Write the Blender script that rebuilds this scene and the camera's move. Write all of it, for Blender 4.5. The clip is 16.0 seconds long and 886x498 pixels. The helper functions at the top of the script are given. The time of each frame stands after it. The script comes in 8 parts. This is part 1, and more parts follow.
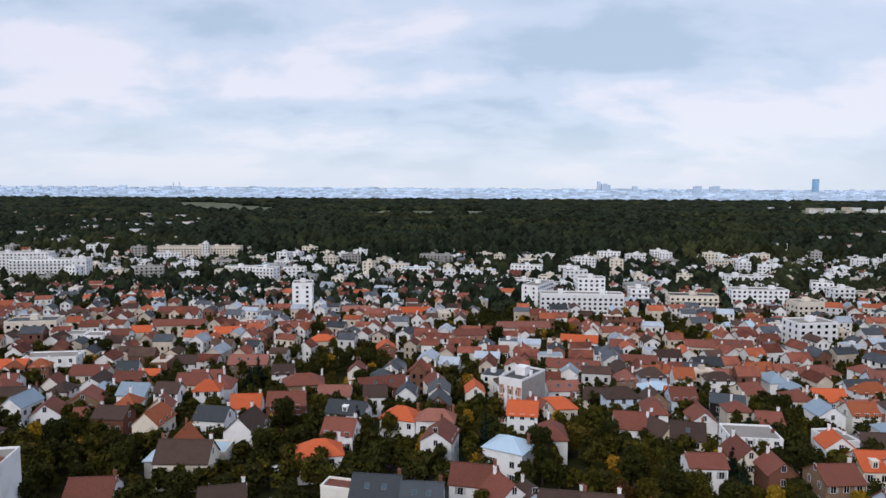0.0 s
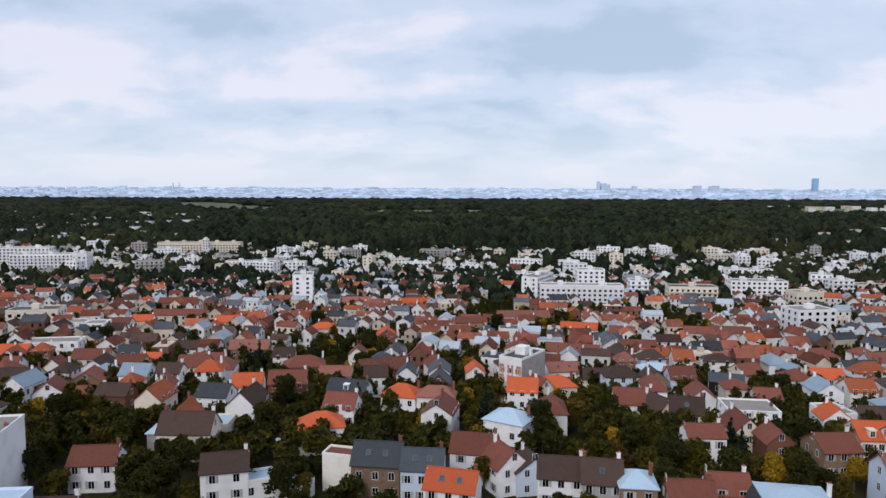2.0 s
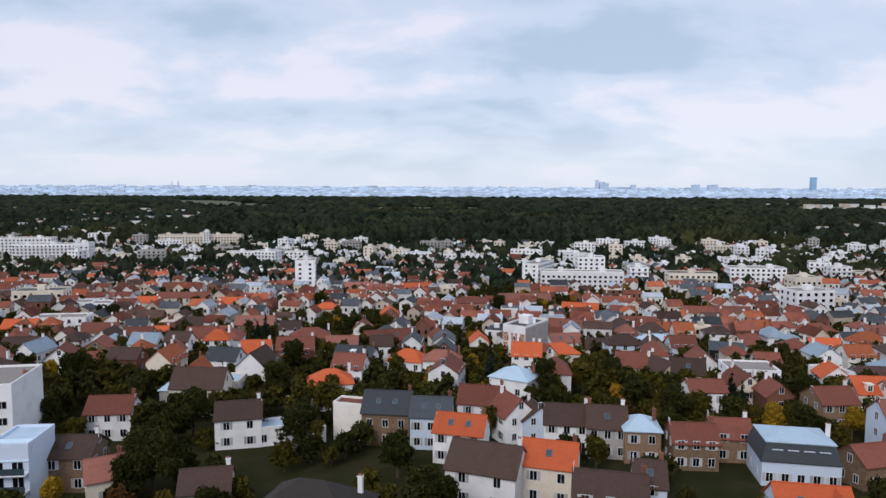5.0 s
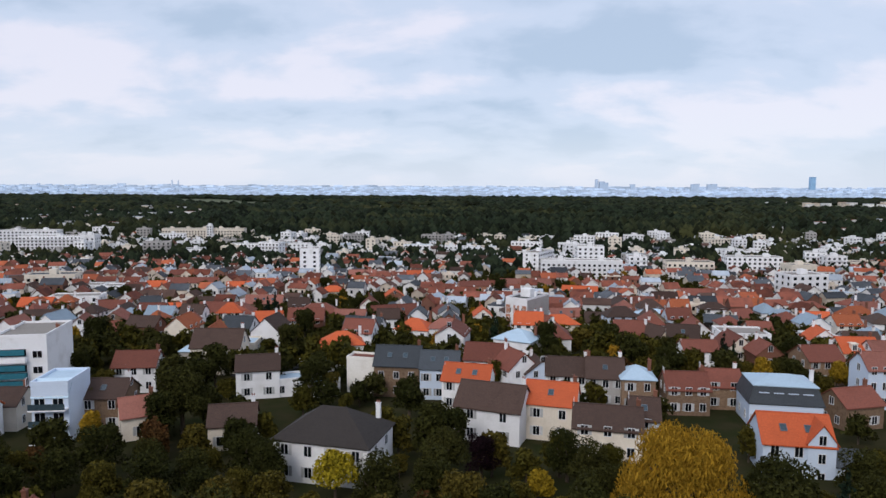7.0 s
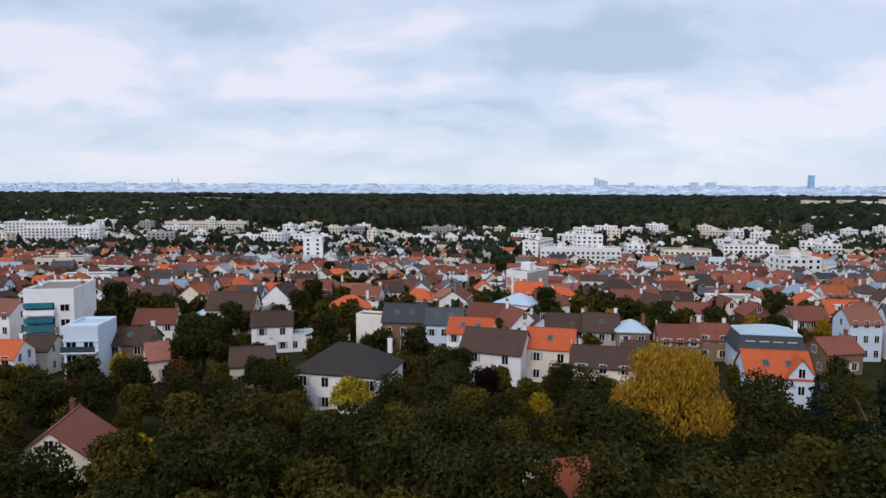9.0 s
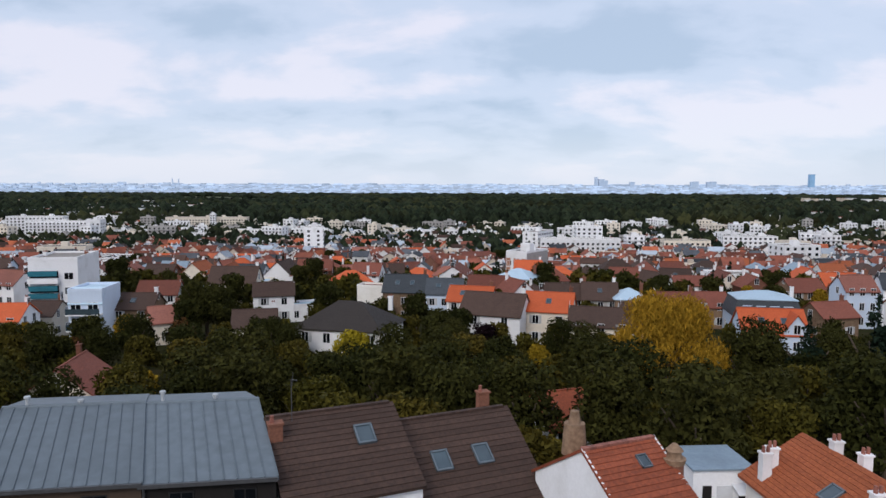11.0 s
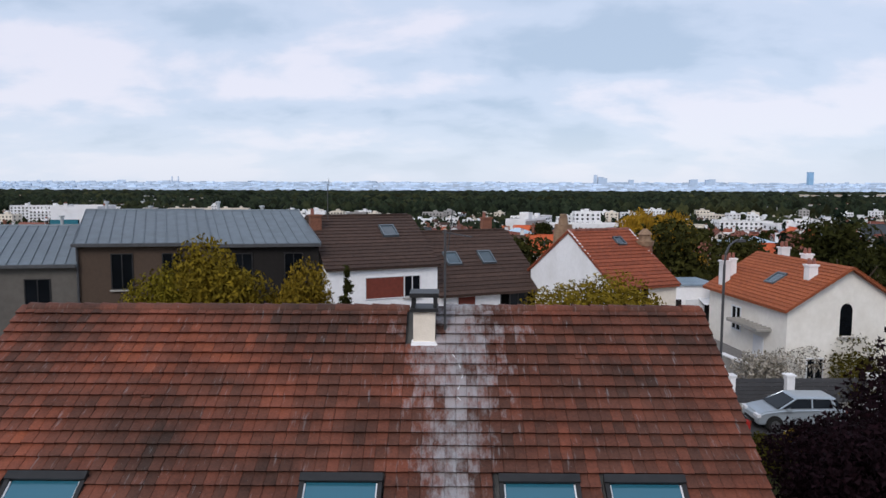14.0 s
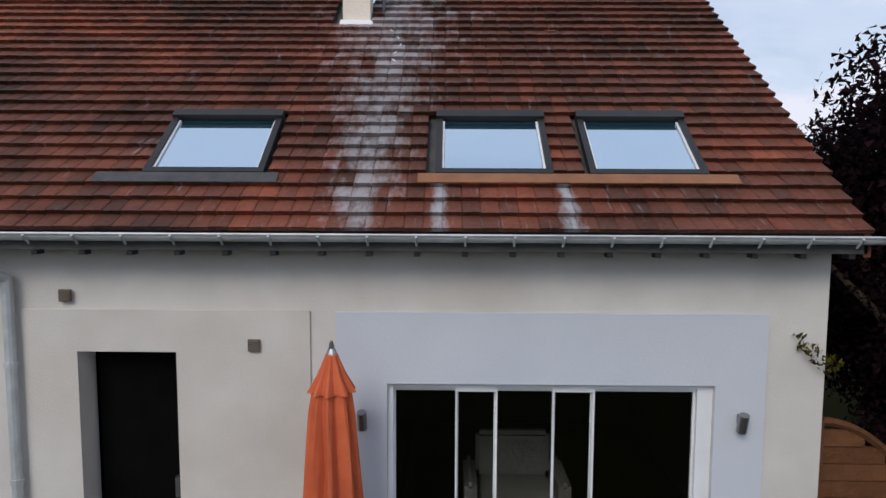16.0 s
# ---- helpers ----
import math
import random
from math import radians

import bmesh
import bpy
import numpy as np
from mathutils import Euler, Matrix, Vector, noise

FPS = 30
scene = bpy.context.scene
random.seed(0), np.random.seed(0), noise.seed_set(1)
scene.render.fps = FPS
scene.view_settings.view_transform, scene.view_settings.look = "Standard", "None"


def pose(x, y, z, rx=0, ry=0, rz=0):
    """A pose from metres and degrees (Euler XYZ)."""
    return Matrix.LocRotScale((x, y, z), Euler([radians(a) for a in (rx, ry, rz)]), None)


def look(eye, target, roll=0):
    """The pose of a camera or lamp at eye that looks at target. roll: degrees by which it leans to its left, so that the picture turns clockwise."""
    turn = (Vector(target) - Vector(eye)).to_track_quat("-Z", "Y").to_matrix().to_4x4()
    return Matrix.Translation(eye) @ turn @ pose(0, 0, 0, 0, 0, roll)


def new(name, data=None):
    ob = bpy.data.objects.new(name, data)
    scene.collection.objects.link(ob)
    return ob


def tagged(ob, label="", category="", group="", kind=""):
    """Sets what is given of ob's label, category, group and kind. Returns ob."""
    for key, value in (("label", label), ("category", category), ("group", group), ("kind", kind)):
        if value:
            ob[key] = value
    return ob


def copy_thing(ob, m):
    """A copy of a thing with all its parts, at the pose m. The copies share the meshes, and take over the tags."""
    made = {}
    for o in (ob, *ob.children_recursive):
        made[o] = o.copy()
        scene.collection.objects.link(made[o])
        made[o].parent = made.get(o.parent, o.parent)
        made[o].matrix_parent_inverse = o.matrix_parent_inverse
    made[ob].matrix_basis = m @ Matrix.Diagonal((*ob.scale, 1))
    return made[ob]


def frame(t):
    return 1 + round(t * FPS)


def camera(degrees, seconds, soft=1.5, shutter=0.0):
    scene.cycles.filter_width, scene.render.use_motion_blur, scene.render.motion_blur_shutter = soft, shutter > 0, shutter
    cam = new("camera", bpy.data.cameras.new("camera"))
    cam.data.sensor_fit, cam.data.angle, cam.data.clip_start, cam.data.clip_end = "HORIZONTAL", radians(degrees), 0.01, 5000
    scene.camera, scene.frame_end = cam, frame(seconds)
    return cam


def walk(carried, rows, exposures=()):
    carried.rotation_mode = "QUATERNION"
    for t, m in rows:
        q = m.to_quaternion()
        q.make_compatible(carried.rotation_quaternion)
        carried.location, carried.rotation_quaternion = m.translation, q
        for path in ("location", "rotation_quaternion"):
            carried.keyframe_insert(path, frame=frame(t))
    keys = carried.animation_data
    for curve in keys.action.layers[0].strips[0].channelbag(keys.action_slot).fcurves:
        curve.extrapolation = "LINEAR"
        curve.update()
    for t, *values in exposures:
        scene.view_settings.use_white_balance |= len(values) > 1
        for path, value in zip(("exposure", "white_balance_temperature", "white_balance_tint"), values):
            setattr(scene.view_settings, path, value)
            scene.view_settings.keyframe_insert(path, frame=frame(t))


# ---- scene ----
cam = camera(66, 16.0)
PATH = [
    (0, look((4.36, 22.58, 51.01), (3.18, 122.16, 41.86), 0.29)),
    (0.5, look((4.35, 21.25, 49.38), (3.10, 120.82, 40.28), 0.27)),
    (1, look((4.36, 20.93, 48.05), (3.12, 120.50, 38.96), 0.25)),
    (1.5, look((4.11, 20.68, 46.82), (3.04, 120.26, 37.75), 0.27)),
    (2, look((4.29, 20.98, 45.34), (3.14, 120.56, 36.31), 0.19)),
    (2.5, look((4.23, 21.18, 44.00), (3.05, 120.76, 34.97), 0.19)),
    (3, look((3.98, 20.90, 42.85), (2.92, 120.48, 33.81), 0.22)),
    (3.5, look((3.74, 20.61, 41.45), (2.65, 120.19, 32.44), 0.17)),
    (4, look((3.53, 20.10, 40.14), (2.48, 119.69, 31.10), 0.25)),
    (4.2, look((3.31, 19.74, 39.51), (2.36, 119.32, 30.46), 0.24)),
    (6.3, look((1.77, 11.98, 32.98), (0.84, 111.57, 23.94), 0.22)),
    (6.5, look((1.64, 11.30, 32.17), (0.65, 110.89, 23.24), 0.16)),
    (7, look((1.12, 9.01, 30.58), (0.24, 108.60, 21.57), 0.26)),
    (7.5, look((0.85, 7.16, 28.77), (-0.04, 106.75, 19.76), 0.26)),
    (8, look((0.58, 4.99, 27.13), (-0.30, 104.57, 18.03), 0.27)),
    (8.5, look((0.26, 2.84, 25.40), (-0.57, 102.42, 16.26), 0.32)),
    (9, look((0.14, 1.28, 23.76), (-0.65, 100.86, 14.65), 0.28)),
    (9.2, look((0.26, 1.20, 23.07), (-0.59, 100.79, 14.03), 0.18)),
    (11.3, look((0.27, -1.36, 16.96), (-0.57, 98.23, 7.93), 0.17)),
    (11.5, look((0.24, -1.95, 16.36), (-0.47, 97.64, 7.34), 0.19)),
    (12, look((0.16, -3.67, 14.75), (-0.56, 95.91, 5.69), 0.15)),
    (12.5, look((0.13, -5.85, 13.03), (-0.71, 93.74, 3.96), 0.09)),
    (13, look((-0.04, -7.37, 11.27), (-0.78, 92.22, 2.25), 0.07)),
    (13.3, look((-0.13, -7.82, 10.44), (-0.96, 91.76, 1.33), 0.12)),
    (13.5, look((-0.20, -7.98, 9.97), (-0.96, 91.60, 0.81), 0.16)),
    (14, look((-0.28, -7.98, 8.67), (-1.03, 91.60, -0.48), 0.17)),
    (14.5, look((-0.26, -7.55, 7.38), (-1.02, 92.04, -1.72), 0.12)),
    (15, look((-0.06, -7.04, 6.05), (-0.78, 92.54, -3.10), 0.16)),
    (15.5, look((0.25, -6.55, 4.74), (-0.61, 93.03, -4.47), 0.16)),
    (16, look((0.56, -6.13, 3.96), (-0.28, 93.44, -5.31), 0.28)),
]
walk(cam, PATH)

# ---- world, sun, exposure ----
world = bpy.data.worlds.new("overcast")
scene.world = world
world.use_nodes = True
wt = world.node_tree
wt.nodes.clear()


def wnode(kind, **sets):
    n = wt.nodes.new(kind)
    for k, v in sets.items():
        if k in n.inputs:
            n.inputs[k].default_value = v
    return n


def sky():
    L = wt.links.new
    out, bg = wnode("ShaderNodeOutputWorld"), wnode("ShaderNodeBackground", Strength=1.0)
    air = wnode("ShaderNodeTexSky")
    air.sky_type, air.sun_disc = "NISHITA", False
    air.sun_elevation, air.sun_rotation = radians(38), radians(205)
    co = wnode("ShaderNodeTexCoord")
    sep = wnode("ShaderNodeSeparateXYZ")
    L(co.outputs["Generated"], sep.inputs[0])
    up = wnode("ShaderNodeMath")
    up.operation = "MAXIMUM"
    L(sep.outputs["Z"], up.inputs[0])
    up.inputs[1].default_value = 0.0
    add = wnode("ShaderNodeMath")
    add.operation = "ADD"
    L(up.outputs[0], add.inputs[0])
    add.inputs[1].default_value = 0.34
    dome = wnode("ShaderNodeVectorMath")
    dome.operation = "DIVIDE"
    L(co.outputs["Generated"], dome.inputs[0])
    L(add.outputs[0], dome.inputs[1])
    stretch = wnode("ShaderNodeMapping")
    L(dome.outputs[0], stretch.inputs["Vector"])
    stretch.inputs["Scale"].default_value = (0.75, 1.0, 0.0)
    stretch.inputs["Location"].default_value = SKY_SHIFT
    big = wnode("ShaderNodeTexNoise", Scale=1.45, Detail=9.0, Roughness=0.46, Distortion=0.35)
    small = wnode("ShaderNodeTexNoise", Scale=4.2, Detail=8.0, Roughness=0.55, Distortion=0.2)
    L(stretch.outputs[0], big.inputs["Vector"])
    L(stretch.outputs[0], small.inputs["Vector"])
    mix = wnode("ShaderNodeMix")
    mix.data_type = "FLOAT"
    mix.inputs[0].default_value = 0.3
    L(big.outputs[0], mix.inputs[2])
    L(small.outputs[0], mix.inputs[3])
    # broad masses of thicker and thinner cloud ahead
    ahead = wnode("ShaderNodeMath")
    ahead.operation = "MAXIMUM"
    L(sep.outputs["Y"], ahead.inputs[0])
    ahead.inputs[1].default_value = 0.05
    flat = wnode("ShaderNodeVectorMath")
    flat.operation = "DIVIDE"
    L(co.outputs["Generated"], flat.inputs[0])
    L(ahead.outputs[0], flat.inputs[1])
    wobble = wnode("ShaderNodeTexNoise", Scale=5.0, Detail=5.0, Roughness=0.55)
    L(flat.outputs[0], wobble.inputs["Vector"])
    bend = wnode("ShaderNodeVectorMath")
    bend.operation = "MULTIPLY_ADD"
    L(wobble.outputs["Color"], bend.inputs[0])
    bend.inputs[1].default_value = (0.22, 0.0, 0.07)
    L(flat.outputs[0], bend.inputs[2])
    total = mix.outputs[0]
    for u, v, su, sv, amount in CLOUDS:
        near = wnode("ShaderNodeVectorMath")
        near.operation = "SUBTRACT"
        L(bend.outputs[0], near.inputs[0])
        near.inputs[1].default_value = (u + 0.11, 1.0, v + 0.035)
        size = wnode("ShaderNodeVectorMath")
        size.operation = "DIVIDE"
        L(near.outputs[0], size.inputs[0])
        size.inputs[1].default_value = (su, 1.0, sv)
        far = wnode("ShaderNodeVectorMath")
        far.operation = "LENGTH"
        L(size.outputs[0], far.inputs[0])
        lobe = wnode("ShaderNodeMapRange")
        lobe.interpolation_type = "SMOOTHSTEP"
        L(far.outputs["Value"], lobe.inputs["Value"])
        lobe.inputs["From Min"].default_value, lobe.inputs["From Max"].default_value = 0.0, 2.0
        lobe.inputs["To Min"].default_value, lobe.inputs["To Max"].default_value = amount, 0.0
        plus = wnode("ShaderNodeMath")
        plus.operation = "ADD"
        L(total, plus.inputs[0])
        L(lobe.outputs[0], plus.inputs[1])
        total = plus.outputs[0]
    ramp = wnode("ShaderNodeValToRGB")
    ramp.color_ramp.interpolation = "EASE"
    e = ramp.color_ramp.elements
    e[0].position, e[0].color = 0.40, (0.43, 0.53, 0.69, 1)
    e[1].position, e[1].color = 0.575, (0.745, 0.745, 0.86, 1)
    m = e.new(0.49)
    m.color = (0.56, 0.64, 0.80, 1)
    L(total, ramp.inputs[0])
    # the pale band of cloud low over the horizon
    low = wnode("ShaderNodeMapRange")
    L(sep.outputs["Z"], low.inputs["Value"])
    low.inputs["From Min"].default_value, low.inputs["From Max"].default_value = 0.0, 0.11
    low.inputs["To Min"].default_value, low.inputs["To Max"].default_value = 0.75, 0.0
    pale = wnode("ShaderNodeMix")
    pale.data_type = "RGBA"
    L(low.outputs[0], pale.inputs[0])
    L(ramp.outputs[0], pale.inputs[6])
    pale.inputs[7].default_value = (0.70, 0.76, 0.88, 1)
    # a little clear sky behind the cloud
    dim = wnode("ShaderNodeMix")
    dim.data_type, dim.blend_type = "RGBA", "ADD"
    dim.inputs[0].default_value = 0.015
    L(pale.outputs[2], dim.inputs[6])
    L(air.outputs[0], dim.inputs[7])
    L(dim.outputs[2], bg.inputs[0])
    L(bg.outputs[0], out.inputs[0])


SKY_SHIFT = (0.3, 0.2, 0.0)
CLOUDS = ((0.22, 0.195, 0.22, 0.032, -0.10), (-0.26, 0.235, 0.14, 0.03, -0.09), (-0.45, 0.175, 0.20, 0.05, 0.07), (0.08, 0.145, 0.20, 0.018, 0.08),
          (0.45, 0.145, 0.18, 0.024, -0.09), (0.52, 0.235, 0.16, 0.034, -0.09), (0.40, 0.10, 0.26, 0.018, 0.04), (-0.1, 0.105, 0.4, 0.014, -0.03))
sky()
sun = new("sun", bpy.data.lights.new("sun", "SUN"))
sun.data.energy, sun.data.angle, sun.data.color = 1.5, radians(25), (1.0, 0.95, 0.9)
sun.matrix_world = look((-35, -75, 65), (0, 0, 0))

# ---- materials ----
MATS = {}


def material(name, color, color2=None, rough=0.8, grain=8.0, stain=0.5, metal=0.0, bump=0.3, bump_scale=20.0, spread=0.12,
             rows=0.0, row_axis="Z", cols=0.0, island=False, whole=0.0, stain_color=None, stain_amount=0.35, spec=0.22):
    """Two colours in fine grain, larger stains, a shift of tone per object, bump; rows/cols: courses per metre in the relief."""
    if name in MATS:
        return MATS[name]
    m = bpy.data.materials.new(name)
    m.use_nodes = True
    MATS[name] = m
    t = m.node_tree
    L = t.links.new
    b = t.nodes["Principled BSDF"]
    b.inputs["Roughness"].default_value, b.inputs["Metallic"].default_value = rough, metal
    b.inputs["Specular IOR Level"].default_value = spec
    co = t.nodes.new("ShaderNodeTexCoord")
    fine, wide = t.nodes.new("ShaderNodeTexNoise"), t.nodes.new("ShaderNodeTexNoise")
    fine.inputs["Scale"].default_value, fine.inputs["Detail"].default_value = grain, 4
    wide.inputs["Scale"].default_value, wide.inputs["Detail"].default_value = stain, 5
    info = t.nodes.new("ShaderNodeObjectInfo") if not island else t.nodes.new("ShaderNodeNewGeometry")
    rnd = info.outputs["Random"] if not island else info.outputs["Random Per Island"]
    shift = t.nodes.new("ShaderNodeVectorMath")
    shift.operation = "ADD"
    L(co.outputs["Object"], shift.inputs[0])
    scaled = t.nodes.new("ShaderNodeMath")
    scaled.operation = "MULTIPLY"
    L(rnd, scaled.inputs[0])
    scaled.inputs[1].default_value = 60.0
    L(scaled.outputs[0], shift.inputs[1])
    L(shift.outputs[0], fine.inputs["Vector"])
    L(shift.outputs[0], wide.inputs["Vector"])
    c2 = color2 or tuple(v * 0.7 for v in color)
    mix = t.nodes.new("ShaderNodeMix")
    mix.data_type = "RGBA"
    ramp = t.nodes.new("ShaderNodeMapRange")
    ramp.inputs["From Min"].default_value, ramp.inputs["From Max"].default_value = 0.3, 0.7
    L(fine.outputs[0], ramp.inputs["Value"])
    L(ramp.outputs[0], mix.inputs[0])
    mix.inputs[6].default_value, mix.inputs[7].default_value = (*color, 1), (*c2, 1)
    dirt = t.nodes.new("ShaderNodeMix")
    dirt.data_type = "RGBA"
    dr = t.nodes.new("ShaderNodeMapRange")
    dr.inputs["From Min"].default_value, dr.inputs["From Max"].default_value = 0.5, 0.75
    dr.inputs["To Max"].default_value = stain_amount
    L(wide.outputs[0], dr.inputs["Value"])
    L(dr.outputs[0], dirt.inputs[0])
    L(mix.outputs[2], dirt.inputs[6])
    dirt.inputs[7].default_value = (*(stain_color or tuple(v * 0.45 for v in color)), 1)
    hsv = t.nodes.new("ShaderNodeHueSaturation")
    val = t.nodes.new("ShaderNodeMapRange")
    L(rnd, val.inputs["Value"])
    val.inputs["To Min"].default_value, val.inputs["To Max"].default_value = 1 - spread, 1 + spread
    L(val.outputs[0], hsv.inputs["Value"])
    L(dirt.outputs[2], hsv.inputs["Color"])
    tint = hsv.outputs[0]
    if whole:
        # every plant its own hue and tone besides that of its leaves
        ob = t.nodes.new("ShaderNodeObjectInfo")
        own = t.nodes.new("ShaderNodeHueSaturation")
        for name_in, lo, hi in (("Value", 1 - whole, 1 + whole), ("Hue", 0.515, 0.485)):
            mr = t.nodes.new("ShaderNodeMapRange")
            L(ob.outputs["Random"], mr.inputs["Value"])
            mr.inputs["To Min"].default_value, mr.inputs["To Max"].default_value = lo, hi
            L(mr.outputs[0], own.inputs[name_in])
        L(tint, own.inputs["Color"])
        tint = own.outputs[0]
    L(tint, b.inputs["Base Color"])
    height = None
    if bump:
        nb = t.nodes.new("ShaderNodeTexNoise")
        nb.inputs["Scale"].default_value, nb.inputs["Detail"].default_value = bump_scale, 3
        L(co.outputs["Object"], nb.inputs["Vector"])
        height = nb.outputs[0]
    if rows or cols:
        sep = t.nodes.new("ShaderNodeSeparateXYZ")
        L(co.outputs["Object"], sep.inputs[0])
        for n, axis in ((rows, row_axis), (cols, "X")):
            if not n:
                continue
            mu = t.nodes.new("ShaderNodeMath")
            mu.operation = "MULTIPLY"
            L(sep.outputs[axis], mu.inputs[0])
            mu.inputs[1].default_value = n
            fr = t.nodes.new("ShaderNodeMath")
            fr.operation = "FRACT"
            L(mu.outputs[0], fr.inputs[0])
            ad = t.nodes.new("ShaderNodeMath")
            ad.operation = "ADD"
            L(fr.outputs[0], ad.inputs[0])
            if height is None:
                ad.inputs[1].default_value = 0
            else:
                L(height, ad.inputs[1])
            height = ad.outputs[0]
    if height is not None:
        bp = t.nodes.new("ShaderNodeBump")
        bp.inputs["Strength"].default_value, bp.inputs["Distance"].default_value = bump, 0.05
        L(height, bp.inputs["Height"])
        L(bp.outputs[0], b.inputs["Normal"])
    return m


TILE_RED = material("tile_red", (0.25, 0.080, 0.052), (0.13, 0.048, 0.036), 0.75, 6, 0.5, rows=3.2, bump=0.7, spread=0.25)
TILE_ORANGE = material("tile_orange", (0.62, 0.13, 0.045), (0.45, 0.09, 0.035), 0.75, 6, 0.5, rows=3.2, bump=0.7, spread=0.15, stain_amount=0.2)
TILE_RUST = material("tile_rust", (0.40, 0.115, 0.045), (0.26, 0.07, 0.032), 0.8, 6, 0.6, rows=3.2, bump=0.6, spread=0.08, stain_amount=0.4)
TILE_RUST_DARK = material("tile_russet", (0.33, 0.088, 0.042), (0.20, 0.055, 0.032), 0.8, 6, 0.6, rows=3.2, bump=0.6, spread=0.12, stain_amount=0.4)
TILE_BROWN = material("tile_brown", (0.085, 0.05, 0.038), (0.05, 0.032, 0.026), 0.75, 6, 0.6, rows=3.0, bump=0.7, spread=0.2)
TILE_BROWN_DARK = material("tile_charcoal", (0.045, 0.036, 0.032), (0.03, 0.026, 0.024), 0.75, 6, 0.6, rows=3.0, bump=0.7, spread=0.1)
TILE_PINK = material("tile_faded_red", (0.34, 0.135, 0.10), (0.21, 0.085, 0.065), 0.8, 6, 0.5, rows=3.2, bump=0.7, spread=0.2)
SLATE = material("slate", (0.065, 0.075, 0.085), (0.045, 0.05, 0.058), 0.55, 7, 0.7, rows=4.0, bump=0.5, spread=0.2)
ZINC = material("zinc", (0.30, 0.38, 0.45), (0.25, 0.32, 0.39), 0.5, 3, 0.5, metal=0.25, cols=1.6, bump=0.25, spread=0.12, stain_amount=0.25)
ZINC_DARK = material("zinc_standing_seam", (0.15, 0.18, 0.205), (0.12, 0.145, 0.165), 0.5, 2, 0.4, metal=0.2, bump=0.06, spread=0.08, stain_amount=0.3)
ZINC_LIGHT = material("zinc_light", (0.46, 0.58, 0.68), (0.40, 0.52, 0.62), 0.5, 3, 0.5, metal=0.1, cols=1.8, bump=0.2, spread=0.1, stain_amount=0.2)
WHITE = material("white_render", (0.86, 0.85, 0.86), (0.80, 0.79, 0.80), 0.9, 5, 0.35, bump=0.15, spread=0.1, stain_color=(0.5, 0.48, 0.45), stain_amount=0.45)
CREAM = material("cream_render", (0.78, 0.70, 0.60), (0.70, 0.62, 0.52), 0.9, 5, 0.35, bump=0.15, spread=0.14, stain_color=(0.42, 0.36, 0.28), stain_amount=0.4)
GREYW = material("grey_render", (0.42, 0.40, 0.38), (0.35, 0.33, 0.32), 0.9, 5, 0.4, bump=0.15, spread=0.15)
BLUEW = material("pale_blue_render", (0.60, 0.68, 0.80), (0.55, 0.63, 0.75), 0.9, 5, 0.35, bump=0.15, spread=0.06, stain_color=(0.45, 0.5, 0.58), stain_amount=0.25)
BRICK = material("brick", (0.26, 0.11, 0.07), (0.17, 0.075, 0.05), 0.85, 9, 0.5, rows=6, bump=0.4, spread=0.2)
BRICK_L = material("light_brick", (0.45, 0.22, 0.14), (0.36, 0.16, 0.10), 0.85, 9, 0.5, rows=6, bump=0.3, spread=0.12)
STONE = material("rubble_stone", (0.30, 0.20, 0.13), (0.16, 0.10, 0.065), 0.9, 4, 0.6, bump=0.6, bump_scale=5, spread=0.2)
IVORY = material("ivory_render", (0.84, 0.80, 0.74), (0.77, 0.73, 0.67), 0.9, 3, 0.4, bump=0.12, spread=0.03, stain_color=(0.52, 0.46, 0.38), stain_amount=0.4)
GREYBEIGE = material("grey_beige_render", (0.13, 0.117, 0.105), (0.11, 0.10, 0.09), 0.9, 4, 0.4, bump=0.12, spread=0.02, stain_amount=0.25)
TAUPE = material("taupe_render", (0.088, 0.060, 0.044), (0.075, 0.052, 0.039), 0.9, 6, 0.4, bump=0.12, spread=0.02, stain_amount=0.2)
ANTHRA = material("anthracite_render", (0.020, 0.017, 0.016), (0.016, 0.014, 0.013), 0.9, 6, 0.4, bump=0.12, spread=0.02, stain_amount=0.2)
CONCRETE = material("concrete", (0.42, 0.40, 0.37), (0.33, 0.31, 0.29), 0.9, 6, 0.5, bump=0.25)
DARKFLAT = material("roofing_felt", (0.09, 0.088, 0.085), (0.06, 0.06, 0.06), 0.9, 3, 0.3, bump=0.2)
GRAVELFLAT = material("flat_roof_gravel", (0.30, 0.27, 0.245), (0.22, 0.20, 0.18), 0.95, 4, 0.2, bump=0.3)
FRAME = material("white_joinery", (0.75, 0.76, 0.78), (0.7, 0.7, 0.72), 0.5, 5, 0.5, bump=0, spread=0.05, stain_amount=0.15)
DARKFRAME = material("dark_joinery", (0.035, 0.035, 0.038), (0.03, 0.03, 0.03), 0.45, 5, 0.5, bump=0, spread=0.1)
GLASS = material("window_glass", (0.008, 0.010, 0.013), (0.005, 0.006, 0.008), 0.1, 1.2, 0.5, bump=0, spread=0.3, spec=0.18)
SHUTTER = material("painted_shutter", (0.50, 0.50, 0.50), (0.42, 0.42, 0.42), 0.7, 6, 0.5, bump=0, spread=0.35)
ASPHALT = material("asphalt", (0.055, 0.055, 0.058), (0.042, 0.042, 0.044), 0.9, 12, 0.3, bump=0.3, bump_scale=60)
PAVING = material("pavement_concrete", (0.24, 0.23, 0.22), (0.19, 0.18, 0.175), 0.9, 8, 0.5, bump=0.2)
